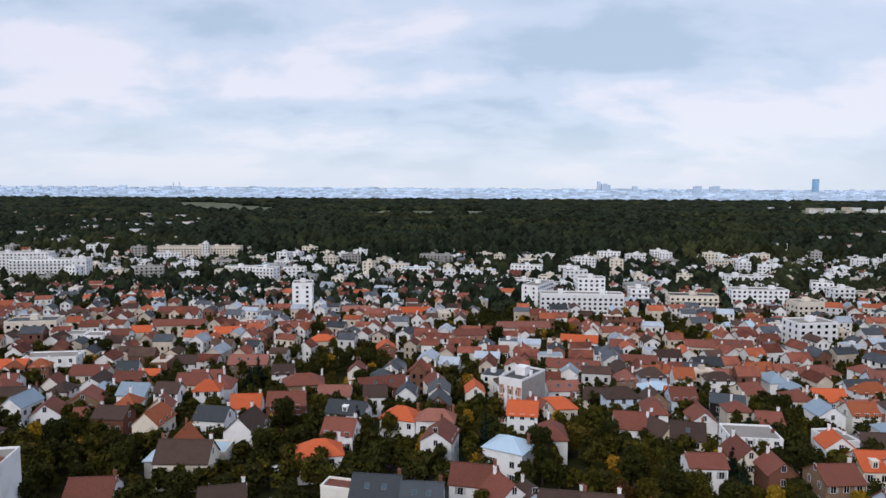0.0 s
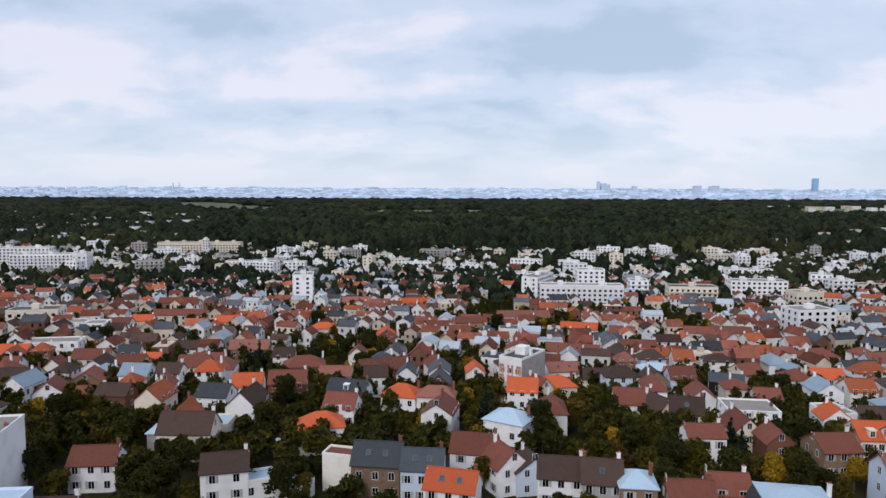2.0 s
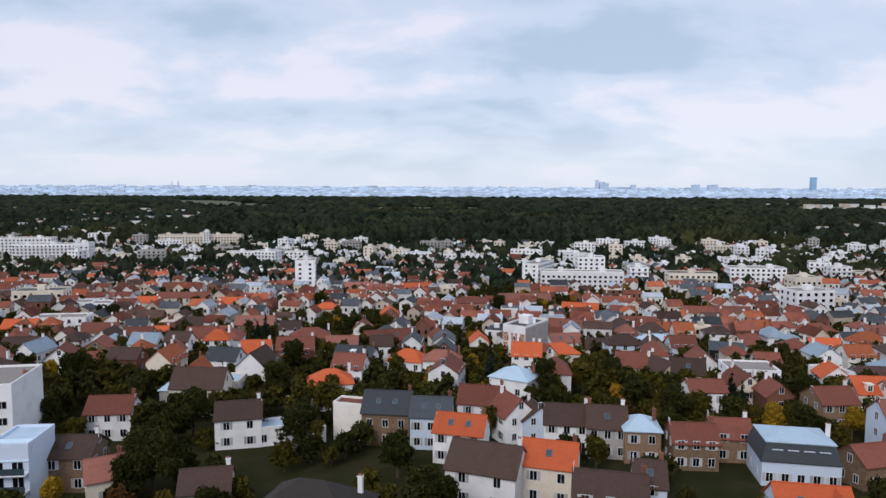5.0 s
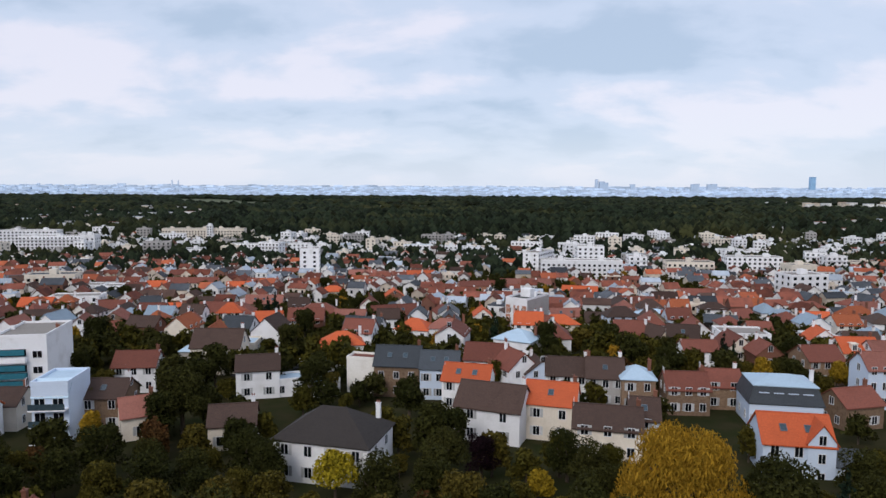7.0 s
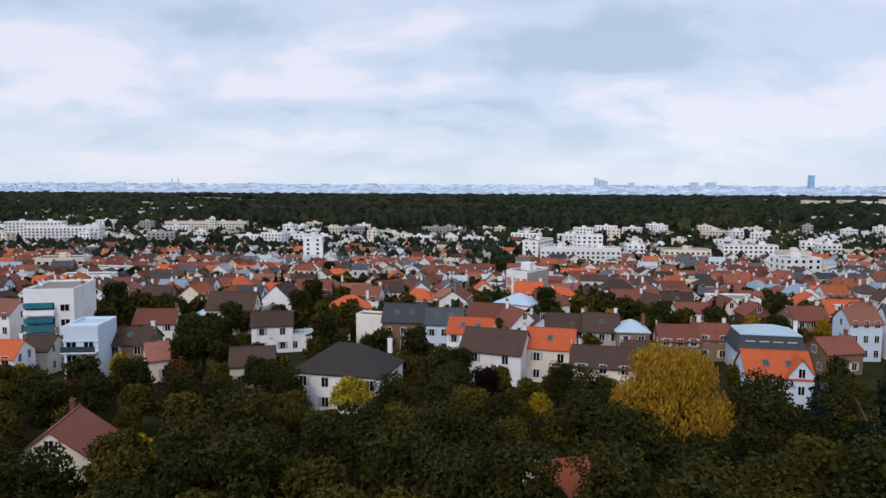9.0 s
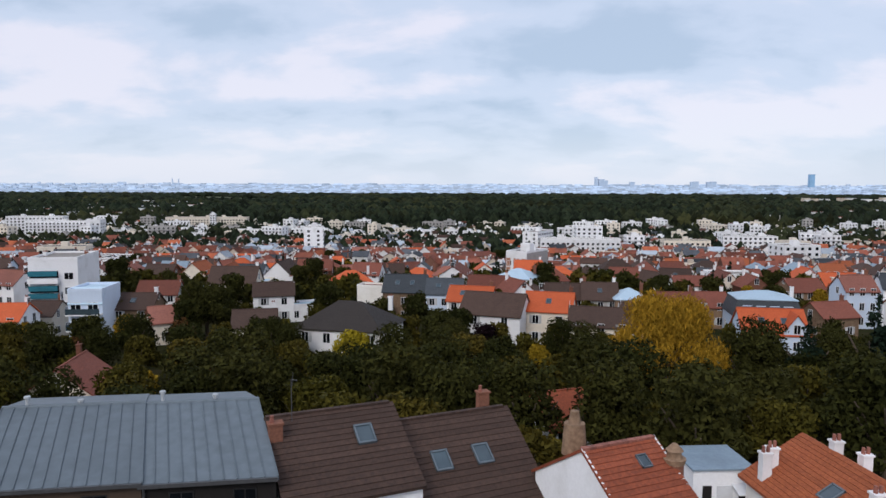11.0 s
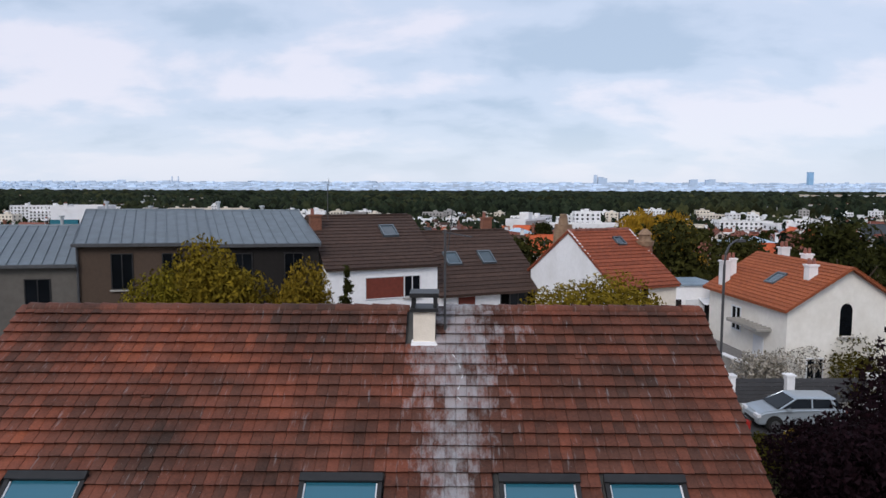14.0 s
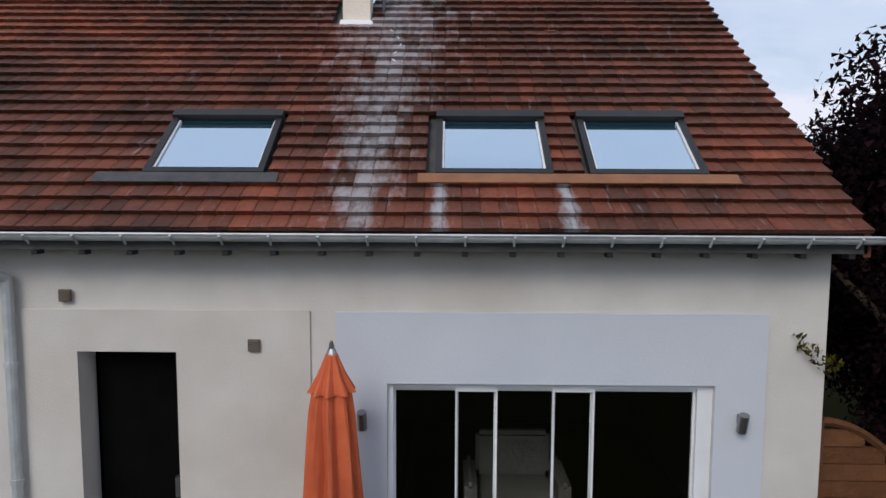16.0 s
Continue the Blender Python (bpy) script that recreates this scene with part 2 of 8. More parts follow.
EARTH = material("garden_ground", (0.022, 0.027, 0.010), (0.040, 0.034, 0.018), 0.95, 0.22, 0.03, bump=0.5, bump_scale=2.0, stain_color=(0.016, 0.02, 0.008), stain_amount=0.6, spec=0.0)
BARK = material("bark", (0.10, 0.075, 0.055), (0.06, 0.045, 0.035), 0.95, 10, 1, bump=0.6)


def leaf_material(name, color, color2, spread=0.25):
    return material(name, color, color2, 0.8, 0.9, 0.25, bump=0, spread=0.3, island=True, whole=spread, stain_amount=0.5, spec=0.05)


LEAF_DARK = leaf_material("foliage_dark", (0.040, 0.040, 0.009), (0.017, 0.019, 0.005))
LEAF_MID = leaf_material("foliage_olive", (0.088, 0.070, 0.011), (0.036, 0.033, 0.007))
LEAF_GOLD = leaf_material("foliage_gold", (0.36, 0.22, 0.018), (0.17, 0.105, 0.012), 0.1)
LEAF_WILLOW = leaf_material("foliage_willow", (0.38, 0.24, 0.02), (0.21, 0.14, 0.014), 0.05)
LEAF_YELLOW = leaf_material("foliage_yellow", (0.42, 0.30, 0.02), (0.24, 0.18, 0.018), 0.1)
LEAF_LIME = leaf_material("foliage_lime", (0.215, 0.155, 0.014), (0.095, 0.075, 0.010), 0.12)
LEAF_PURPLE = leaf_material("foliage_purple", (0.013, 0.005, 0.007), (0.006, 0.003, 0.004), 0.10)
LEAF_CONIFER = leaf_material("foliage_conifer", (0.016, 0.028, 0.016), (0.008, 0.015, 0.009))
LEAF_RUST = leaf_material("foliage_rust", (0.10, 0.045, 0.015), (0.05, 0.026, 0.010))

# ---- builders ----


def box(bm, x0, x1, y0, y1, z0, z1, mi=0):
    v = [bm.verts.new((x, y, z)) for z in (z0, z1) for y in (y0, y1) for x in (x0, x1)]
    for a in ((0, 2, 3, 1), (4, 5, 7, 6), (0, 1, 5, 4), (2, 6, 7, 3), (0, 4, 6, 2), (1, 3, 7, 5)):
        bm.faces.new([v[i] for i in a]).material_index = mi
    return v


def prism(bm, poly, x0, x1, mi=0):
    """A polygon of (y, z) points drawn out along x."""
    a = [bm.verts.new((x0, y, z)) for y, z in poly]
    b = [bm.verts.new((x1, y, z)) for y, z in poly]
    n = len(poly)
    fs = [bm.faces.new(a), bm.faces.new(b[::-1])]
    fs += [bm.faces.new((a[i], b[i], b[(i + 1) % n], a[(i + 1) % n])) for i in range(n)]
    for f in fs:
        f.material_index = mi
    return fs


def tube(bm, r0, r1, z0, z1, n=10, cx=0.0, cy=0.0, mi=0):
    a = [bm.verts.new((cx + r0 * math.cos(6.28319 * i / n), cy + r0 * math.sin(6.28319 * i / n), z0)) for i in range(n)]
    b = [bm.verts.new((cx + r1 * math.cos(6.28319 * i / n), cy + r1 * math.sin(6.28319 * i / n), z1)) for i in range(n)]
    fs = [bm.faces.new(a[::-1]), bm.faces.new(b)]
    fs += [bm.faces.new((a[i], a[(i + 1) % n], b[(i + 1) % n], b[i])) for i in range(n)]
    for f in fs:
        f.material_index = mi


def mesh_of(name, bm, *mats):
    bmesh.ops.recalc_face_normals(bm, faces=bm.faces[:])
    me = bpy.data.meshes.new(name)
    bm.to_mesh(me)
    bm.free()
    for m in mats:
        me.materials.append(m)
    return me


def part(name, bm, mats, parent, label="", m=None):
    """One mesh object under a thing or a part, from a bmesh or a finished mesh."""
    me = bm if isinstance(bm, bpy.types.Mesh) else mesh_of(name, bm, *(mats if isinstance(mats, (tuple, list)) else (mats,)))
    ob = new(name, me)
    ob.parent = parent
    if m is not None:
        ob.matrix_local = m
    if label:
        ob["label"] = label
    return ob


def thing(name, m, label, category, group="", kind=""):
    ob = new(name)
    ob.matrix_world = m
    ob.empty_display_size = 0.2
    return tagged(ob, label, category, group, kind)


def smooth_step(a, b, v):
    v = min(1.0, max(0.0, (v - a) / (b - a)))
    return v * v * (3 - 2 * v)


SLOPE = ((-400, 1.0), (-20, 0.0), (9, 0.0), (18, -2.2), (36, -2.7), (60, -6.0), (95, -7.8), (142, -9.8), (160, -10.4), (209, -15.0),
         (270, -20.0), (350, -25.0), (446, -29.0), (600, -31.0), (3850, -31.0), (4300, -8.0), (4950, 34.0))


def ground_z(x, y):
    for (a, za), (b, zb) in zip(SLOPE, SLOPE[1:]):
        if y <= b:
            return za + (zb - za) * (y - a) / (b - a)
    return SLOPE[-1][1]
# ---- ground, road ----


def sheet(name, xs, ys, zf, mat, label, category, kind="structure"):
    nx, ny = len(xs), len(ys)
    verts = [(x, y, zf(x, y)) for y in ys for x in xs]
    faces = [(j * nx + i, j * nx + i + 1, (j + 1) * nx + i + 1, (j + 1) * nx + i) for j in range(ny - 1) for i in range(nx - 1)]
    me = bpy.data.meshes.new(name)
    me.from_pydata(verts, [], faces)
    me.materials.append(mat)
    for p in me.polygons:
        p.use_smooth = True
    return tagged(new(name, me), label, category, kind=kind)


def spaced(a, b, first, grow):
    out, d = [a], first
    while out[-1] + d < b:
        out.append(out[-1] + d)
        d *= grow
    return out + [b]


side = spaced(2, 3600, 6, 1.12)
sheet("ground", [-v for v in side[::-1]] + [0] + side, [-300, -120, -50, -20, -8, 0, 4] + spaced(9, 4950, 4, 1.045), ground_z, EARTH,
      "dark grassy garden ground sloping down to a flat plain", "ground")

ROW = 24.0
RC, RS = math.cos(radians(ROW)), math.sin(radians(ROW))


def row_xy(u, v):
    """From along and across the street to x, y."""
    return u * RC - v * RS, u * RS + v * RC


def street_xy(u, v):
    """As row_xy, but along the street's middle line, which bends away past the crossing."""
    if u <= 19:
        return row_xy(u, v)
    a = radians(ROW - 20.0 * min(1.0, (u - 19) / 4))
    px, py = row_xy(19, 11)
    v += 0.75 * min(1.0, (u - 19) / 4) - 11
    return px + (u - 19) * math.cos(a) - v * math.sin(a), py + (u - 19) * math.sin(a) + v * math.cos(a)


def strip(name, u0, u1, v0, v1, lift, thick, mat, label, category, line=row_xy):
    bm = bmesh.new()
    n = 60
    rows = []
    for i in range(n + 1):
        u = u0 + (u1 - u0) * i / n
        rows.append([bm.verts.new((*line(u, v), ground_z(*line(u, (v0 + v1) / 2)) + h)) for v, h in ((v0, lift), (v1, lift), (v1, lift - thick), (v0, lift - thick))])
    for a, b in zip(rows, rows[1:]):
        for k in range(4):
            bm.faces.new((a[k], a[(k + 1) % 4], b[(k + 1) % 4], b[k]))
    bm.faces.new(rows[0])
    bm.faces.new(rows[-1][::-1])
    return tagged(new(name, mesh_of(name, bm, mat)), label, category, kind="structure")


strip("road", -40, 70, 12.6, 15.4, 0.18, 0.9, ASPHALT, "dark grey asphalt street between the houses", "road", street_xy)
strip("pavement", -40, 70, 15.404, 16.3, 0.30, 0.9, PAVING, "pale concrete pavement beside the street", "pavement", street_xy)

ROADPAINT = material("road_paint", (0.62, 0.62, 0.62), (0.45, 0.45, 0.45), 0.8, 6, 1.0, bump=0.1)
for k in range(5):
    strip("road_marking", 21.5 + 2.6 * k, 21.62 + 2.6 * k, 12.7, 14.5, 0.19, 0.02, ROADPAINT, "worn white parking line on the asphalt", "road marking", street_xy)
# ---- houses ----
WINDOWS = {}


def window_mesh(w, h, shutter=0, dark=False):
    """A frame with one or two recessed panes, all of one piece; faces -y."""
    key = (round(w, 2), round(h, 2), dark)
    if key not in WINDOWS:
        bm = bmesh.new()
        f = 0.07
        xs = [-w / 2 - f, -w / 2, w / 2, w / 2 + f] if w < 0.7 else [-w / 2 - f, -w / 2, -0.03, 0.03, w / 2, w / 2 + f]
        zs = [-f, 0, h, h + f]
        g = [[bm.verts.new((x, -0.06, z)) for x in xs] for z in zs]
        b = [[bm.verts.new((x, 0, z)) for x in (xs[0], xs[-1])] for z in (zs[0], zs[-1])]
        for j in range(3):
            for i in range(len(xs) - 1):
                quad = (g[j][i], g[j][i + 1], g[j + 1][i + 1], g[j + 1][i])
                if j == 1 and i % 2:
                    inner = [bm.verts.new((v.co.x, -0.015, v.co.z)) for v in quad]
                    for k in range(4):
                        bm.faces.new((quad[k], quad[(k + 1) % 4], inner[(k + 1) % 4], inner[k]))
                    bm.faces.new(inner).material_index = 1
                else:
                    bm.faces.new(quad)
        bm.faces.new((b[0][0], *g[0], b[0][1]))
        bm.faces.new((b[1][1], *g[3][::-1], b[1][0]))
        bm.faces.new((b[1][0], *[r[0] for r in g[::-1]], b[0][0]))
        bm.faces.new((b[0][1], *[r[-1] for r in g], b[1][1]))
        me = mesh_of("window", bm, DARKFRAME if dark else FRAME, GLASS)
        WINDOWS[key] = me
    return WINDOWS[key]


def shutter_mesh(w, h):
    key = ("shutter", round(w, 2), round(h, 2))
    if key not in WINDOWS:
        bm = bmesh.new()
        box(bm, -w / 2, w / 2, -0.05, 0, 0, h)
        WINDOWS[key] = mesh_of("shutter", bm, SHUTTER)
    return WINDOWS[key]


def chimney_mesh(h, mi_pots=2):
    key = ("chimney", round(h, 1), mi_pots)
    if key not in WINDOWS:
        bm = bmesh.new()
        box(bm, -0.3, 0.3, -0.22, 0.22, -1.0, h)
        box(bm, -0.36, 0.36, -0.28, 0.28, h, h + 0.1)
        for i in range(mi_pots):
            tube(bm, 0.11, 0.09, h + 0.1, h + 0.42, 8, -0.15 + 0.3 * i, 0, 1)
        WINDOWS[key] = mesh_of("chimney", bm, WHITE if mi_pots == 2 else BRICK, TILE_PINK)
    return WINDOWS[key]


LIGHTGLASS = material("skylight_glass", (0.05, 0.075, 0.09), (0.035, 0.055, 0.07), 0.06, 1.2, 0.5, bump=0, spread=0.3, spec=0.9)
SKYLIGHT = None


def skylight_mesh():
    global SKYLIGHT
    if SKYLIGHT is None:
        bm = bmesh.new()
        box(bm, -0.39, 0.39, -0.5, 0.5, 0.0, 0.05, 1)
        for a, b, c, d in ((-0.45, -0.37, -0.56, 0.56), (0.37, 0.45, -0.56, 0.56), (-0.45, 0.45, -0.58, -0.48), (-0.45, 0.45, 0.48, 0.58)):
            box(bm, a, b, c, d, -0.05, 0.1)
        SKYLIGHT = mesh_of("skylight", bm, ZINC_DARK, LIGHTGLASS)
    return SKYLIGHT


def courses(bm, x0, x1, y0, z0, y1, z1, pitch, lip=0.035, mi=0, thick=0.1):
    """A roof slope from eave (y0, z0) to ridge (y1, z1) laid in stepped courses."""
    run, rise = y1 - y0, z1 - z0
    ln = math.hypot(run, rise)
    ny, nz = -rise / ln * math.copysign(1, run), abs(run) / ln
    n = max(1, round(ln / pitch))
    for i in range(n):
        a, b = i / n, min(1.0, (i + 1.15) / n)
        ya, za, yb, zb = y0 + run * a, z0 + rise * a, y0 + run * b, z0 + rise * b
        prism(bm, [(ya, za), (ya + ny * lip * 1.6, za + nz * lip * 1.6), (yb + ny * lip * 0.4, zb + nz * lip * 0.4), (yb, zb)], x0, x1, mi)
    prism(bm, [(y0, z0), (y1, z1), (y1 - ny * thick, z1 - nz * thick), (y0 - ny * thick, z0 - nz * thick)], x0 + 0.01, x1 - 0.01, mi)


def course_parts(parent, mat, x0, x1, y0, z0, y1, z1, pitch, lip=0.035, thick=0.1, fix=None):
    """The same slope with every course a part of its own under the roof, over one thin board."""
    run, rise = y1 - y0, z1 - z0
    ln = math.hypot(run, rise)
    ny, nz = -rise / ln * math.copysign(1, run), abs(run) / ln
    n = max(1, round(ln / pitch))
    for i in range(n):
        a, b = i / n, min(1.0, (i + 1.15) / n)
        ya, za, yb, zb = y0 + run * a, z0 + rise * a, y0 + run * b, z0 + rise * b
        bm = bmesh.new()
        prism(bm, [(ya, za), (ya + ny * lip * 1.6, za + nz * lip * 1.6), (yb + ny * lip * 0.4, zb + nz * lip * 0.4), (yb, zb)], x0, x1)
        part("tile_course", bm, mat, parent)


def gable_roof(bm, L, W, z0, rise, over=0.35, ends=0.25, thick=0.16):
    s = rise / (W / 2)
    a, ze, zr = W / 2 + over, z0 - over * s, z0 + rise
    k = 0.13
    prism(bm, [(-a, ze), (-k, zr - k * s), (-k * 0.8, zr + 0.05), (k * 0.8, zr + 0.05), (k, zr - k * s), (a, ze), (a, ze - thick), (0, zr - thick), (-a, ze - thick)], -L / 2 - ends, L / 2 + ends)


def hip_roof(bm, L, W, z0, rise, over=0.35, top=None):
    a, b = L / 2 + over, W / 2 + over
    r = (max(L - W, 0.4) / 2, 0.05) if top is None else top
    lo = [bm.verts.new(p) for p in ((-a, -b, z0 - 0.15), (a, -b, z0 - 0.15), (a, b, z0 - 0.15), (-a, b, z0 - 0.15))]
    mid = [bm.verts.new(p) for p in ((-a, -b, z0), (a, -b, z0), (a, b, z0), (-a, b, z0))]
    hi = [bm.verts.new(p) for p in ((-r[0], -r[1], z0 + rise), (r[0], -r[1], z0 + rise), (r[0], r[1], z0 + rise), (-r[0], r[1], z0 + rise))]
    for p, q in ((lo, mid), (mid, hi)):
        for i in range(4):
            bm.faces.new((p[i], p[(i + 1) % 4], q[(i + 1) % 4], q[i]))
    bm.faces.new(lo[::-1])
    bm.faces.new(hi)


def word(mat):
    return mat.name.replace("_", " ").replace(" render", "-rendered")


HOUSES = []
RND = random.Random(7)


def house(x, y, rot, L, W, eave, rise, wall, roof, shape="gable", cols=3, sides=2, chim=1, lights=0, shutter=1, z=None, dark=False, simple=False,
          label="", dormers=0, base=2.5, gf=False, right=None):
    """A house with its ridge along its own x axis and its front towards -y; eave and rise in metres over the ground."""
    gz = ground_z(x, y) if z is None else z
    HOUSES.append((x, y, max(L, W) / 2))
    what = {"gable": "gabled", "hip": "hipped", "flat": "flat", "mansard": "mansard"}[shape]
    cat = "house" if eave < 11 else "apartment block"
    h = thing("house" if eave < 11 else "apartment_building", pose(x, y, gz, 0, 0, rot),
              label or f"{word(wall)} {cat} with a {what} {word(roof).replace('tile ', '')} roof", cat, "houses of the suburb" if eave < 11 else "apartment blocks")
    bm = bmesh.new()
    if shape == "gable":
        prism(bm, [(-W / 2, -base), (W / 2, -base), (W / 2, eave), (0, eave + rise - 0.1), (-W / 2, eave)], -L / 2, L / 2)
    else:
        box(bm, -L / 2, L / 2, -W / 2, W / 2, -base, eave)
    part("wall", bm, wall, h)
    bm = bmesh.new()
    if shape == "gable":
        gable_roof(bm, L, W, eave, rise)
    elif shape == "hip":
        hip_roof(bm, L, W, eave, rise)
    elif shape == "mansard":
        hip_roof(bm, L, W, eave, rise * 0.7, 0.2, (L / 2 - 0.7, W / 2 - 0.7))
        b2 = bmesh.new()
        hip_roof(b2, L - 1.4, W - 1.4, eave + rise * 0.7 + 0.16, rise * 0.3, 0.15)
        part("upper_roof", b2, ZINC_LIGHT if roof is SLATE else roof, h)
    else:
        t = 0.22
        box(bm, -L / 2 + t, L / 2 - t, -W / 2 + t, W / 2 - t, eave, eave + 0.12)
        b2 = bmesh.new()
        for a, b, c, d in ((-L / 2 - 0.04, L / 2 + 0.04, -W / 2 - 0.04, -W / 2 + t), (-L / 2 - 0.04, L / 2 + 0.04, W / 2 - t, W / 2 + 0.04),
                           (-L / 2 - 0.04, -L / 2 + t, -W / 2 + t, W / 2 - t), (L / 2 - t, L / 2 + 0.04, -W / 2 + t, W / 2 - t)):
            box(b2, a, b, c, d, eave - 0.1, eave + 0.5)
        part("parapet", b2, wall, h)
    part("roof", bm, roof, h)
    floors = max(1, round(eave / 2.9))
    if cols:
        win = window_mesh(1.0 if cols * 2.2 < L else 0.85, 1.35, shutter, dark)
        for f in range(floors):
            for c in range(cols):
                wx = (c + 0.5) / cols * L - L / 2
                if f == 0 and simple:
                    continue
                back = gf and x > 0
                wm = pose(wx, (W / 2 + 0.003) * (1 if back else -1), f * 2.85 + 0.95, 0, 0, 180 if back else 0)
                part("window", win, None, h, m=wm)
                if shutter and y < 175 and L / cols > 2.0 and (c + f) % 3 < 2:
                    for s in (-1, 1):
                        part("shutter", shutter_mesh(0.42, 1.4), None, h, m=wm @ pose(s * 0.8, 0, -0.02))
        if sides:
            right = (x < 0 and not gf) if right is None else right
            for f in range(1 if simple else 0, floors + (1 if shape == "gable" else 0)):
                for c in range(sides if f < floors else 1):
                    wy = ((c + 0.5) / sides - 0.5) * W * 0.85 if f < floors else 0
                    part("window", window_mesh(0.85, 1.25, shutter if f < floors else 0, dark), None, h,
                         m=pose((L / 2 + 0.003) * (1 if right else -1), wy, f * 2.85 + 0.95, 0, 0, 90 if right else -90))
    zr = eave + rise
    for i in range(chim):
        cx = (-L / 2 + 0.5) if i % 2 else (L / 2 - 0.5)
        part("chimney", chimney_mesh(1.0, 2 if (x * 7 + i) % 3 > 1 else 1), None, h, m=pose(cx, 0.5, (zr if shape != "flat" else eave) - 0.2))
    if lights and shape == "gable":
        ang = math.degrees(math.atan2(rise, W / 2))
        for i in range(lights):
            lx = ((i + 0.5) / lights - 0.5) * L * 0.7
            part("skylight", skylight_mesh(), None, h, m=pose(lx, -W * 0.26, eave + rise * 0.48 + 0.02, ang))
    for i in range(dormers):
        dx = ((i + 0.5) / dormers - 0.5) * L * 0.8
        bm = bmesh.new()
        box(bm, -0.65, 0.65, 0, 1.2, 0, 1.5)
        prism(bm, [(-0.15, 1.5), (1.6, 1.5), (1.6, 1.65), (-0.15, 1.65)], -0.8, 0.8)
        d = part("dormer", bm, wall, h, m=pose(dx, -W / 2 + 0.45, eave + 0.15))
        part("window", window_mesh(0.8, 1.1, 0, dark), None, d, m=pose(0, -0.003, 0.2))
    return h
# ---- trees ----


def leaf_cloud(blobs, n, size, seed, droop=0.0, flat=0.95):
    """Many small leaf blades on the skins of overlapping blobs (x, y, z, rx, rz); returns verts and faces."""
    n, size = 2 * n, size * 0.82
    r = np.random.RandomState(seed)
    w = np.array([b[3] * b[3] + b[3] * b[4] for b in blobs])
    pick = r.choice(len(blobs), n, p=w / w.sum())
    B = np.array(blobs)[pick]
    d = r.normal(size=(n, 3))
    d[:, 2] = d[:, 2] * 0.9 + 0.25
    d /= np.linalg.norm(d, axis=1)[:, None]
    rad = r.uniform(0.62, 1.12, n)[:, None]
    c = B[:, :3] + d * rad * B[:, [3, 3, 4]]
    nrm = d + r.normal(size=(n, 3)) * flat
    nrm /= np.linalg.norm(nrm, axis=1)[:, None]
    t = np.cross(nrm, r.normal(size=(n, 3)))
    t /= np.linalg.norm(t, axis=1)[:, None]
    if droop:
        t = t * (1 - droop) + np.array([0, 0, -1.0]) * droop
    b = np.cross(nrm, t)
    s = size * r.uniform(0.6, 1.4, n)[:, None]
    k = 1.0 + droop * 2.5
    v = np.stack([c - t * s * k * 0.8 + b * s * 0.6, c - t * s * k * 0.8 - b * s * 0.6, c + t * s * k], 1).reshape(-1, 3)
    return v, np.arange(3 * n).reshape(-1, 3)


def cloud_mesh(name, v, f, mat):
    me = bpy.data.meshes.new(name)
    me.from_pydata(v.tolist(), [], f.tolist())
    me.materials.append(mat)
    return me


def crown_blobs(h, r, seed, kind):
    q = random.Random(seed)
    out = []
    if kind == "conifer":
        for i in range(9):
            k = i / 8
            for j in range(4 if i < 6 else 2):
                a = q.uniform(0, 6.28)
                rr = r * (1 - k) * 0.62
                out.append((math.cos(a) * rr, math.sin(a) * rr, h * (0.14 + 0.82 * k), r * (1.05 - k) * 0.5 + 0.1, h * 0.06))
    elif kind == "willow":
        for i in range(64):
            a, k = q.uniform(0, 6.28), q.random()
            rr = r * (0.92 - 0.62 * k) * q.uniform(0.85, 1.1)
            out.append((math.cos(a) * rr, math.sin(a) * rr, h * (0.26 + 0.52 * k) + q.uniform(-0.5, 0.5), r * q.uniform(0.18, 0.30), h * q.uniform(0.14, 0.22)))
        for i in range(9):
            a = q.uniform(0, 6.28)
            out.append((math.cos(a) * r * 0.42, math.sin(a) * r * 0.42, h * q.uniform(0.70, 0.82), r * 0.27, h * 0.12))
        out.append((0, 0, h * 0.62, r * 0.5, h * 0.26))
    else:
        for i in range(22):
            a, k = q.uniform(0, 6.28), q.random()
            rr = r * 0.74 * math.sqrt(q.random()) * (1.12 - 0.6 * k)
            s = q.uniform(0.19, 0.42) * r
            out.append((math.cos(a) * rr, math.sin(a) * rr, h * (0.34 + 0.52 * k), s, s * q.uniform(0.75, 1.0)))
        out.append((0, 0, h * 0.58, r * 0.55, h * 0.26))
    return out


def trunk_mesh(h, r, seed):
    q = random.Random(seed)
    bm = bmesh.new()
    tube(bm, 0.035 * h, 0.022 * h, -1.0, h * 0.45, 7)
    for i in range(5):
        a, l = q.uniform(0, 6.28), h * q.uniform(0.25, 0.42)
        d = Vector((math.cos(a) * r * 0.6, math.sin(a) * r * 0.6, l))
        rot = d.to_track_quat("Z", "Y").to_matrix().to_4x4()
        n0 = len(bm.verts)
        tube(bm, 0.014 * h, 0.005 * h, 0, d.length, 5)
        bm.verts.ensure_lookup_table()
        bmesh.ops.transform(bm, matrix=Matrix.Translation((0, 0, h * q.uniform(0.25, 0.42))) @ rot, verts=bm.verts[n0:])
    return mesh_of("trunk", bm, BARK)


TREES = {}
TREESPOTS = []


def tree_kind(key, h, r, mat, seed, n=1500, size=0.42, kind="round"):
    v, f = leaf_cloud(crown_blobs(h, r, seed, kind), n, size, seed, 0.5 if kind == "willow" else 0.0)
    TREES[key] = (cloud_mesh("crown", v, f, mat), trunk_mesh(h, r, seed), h)


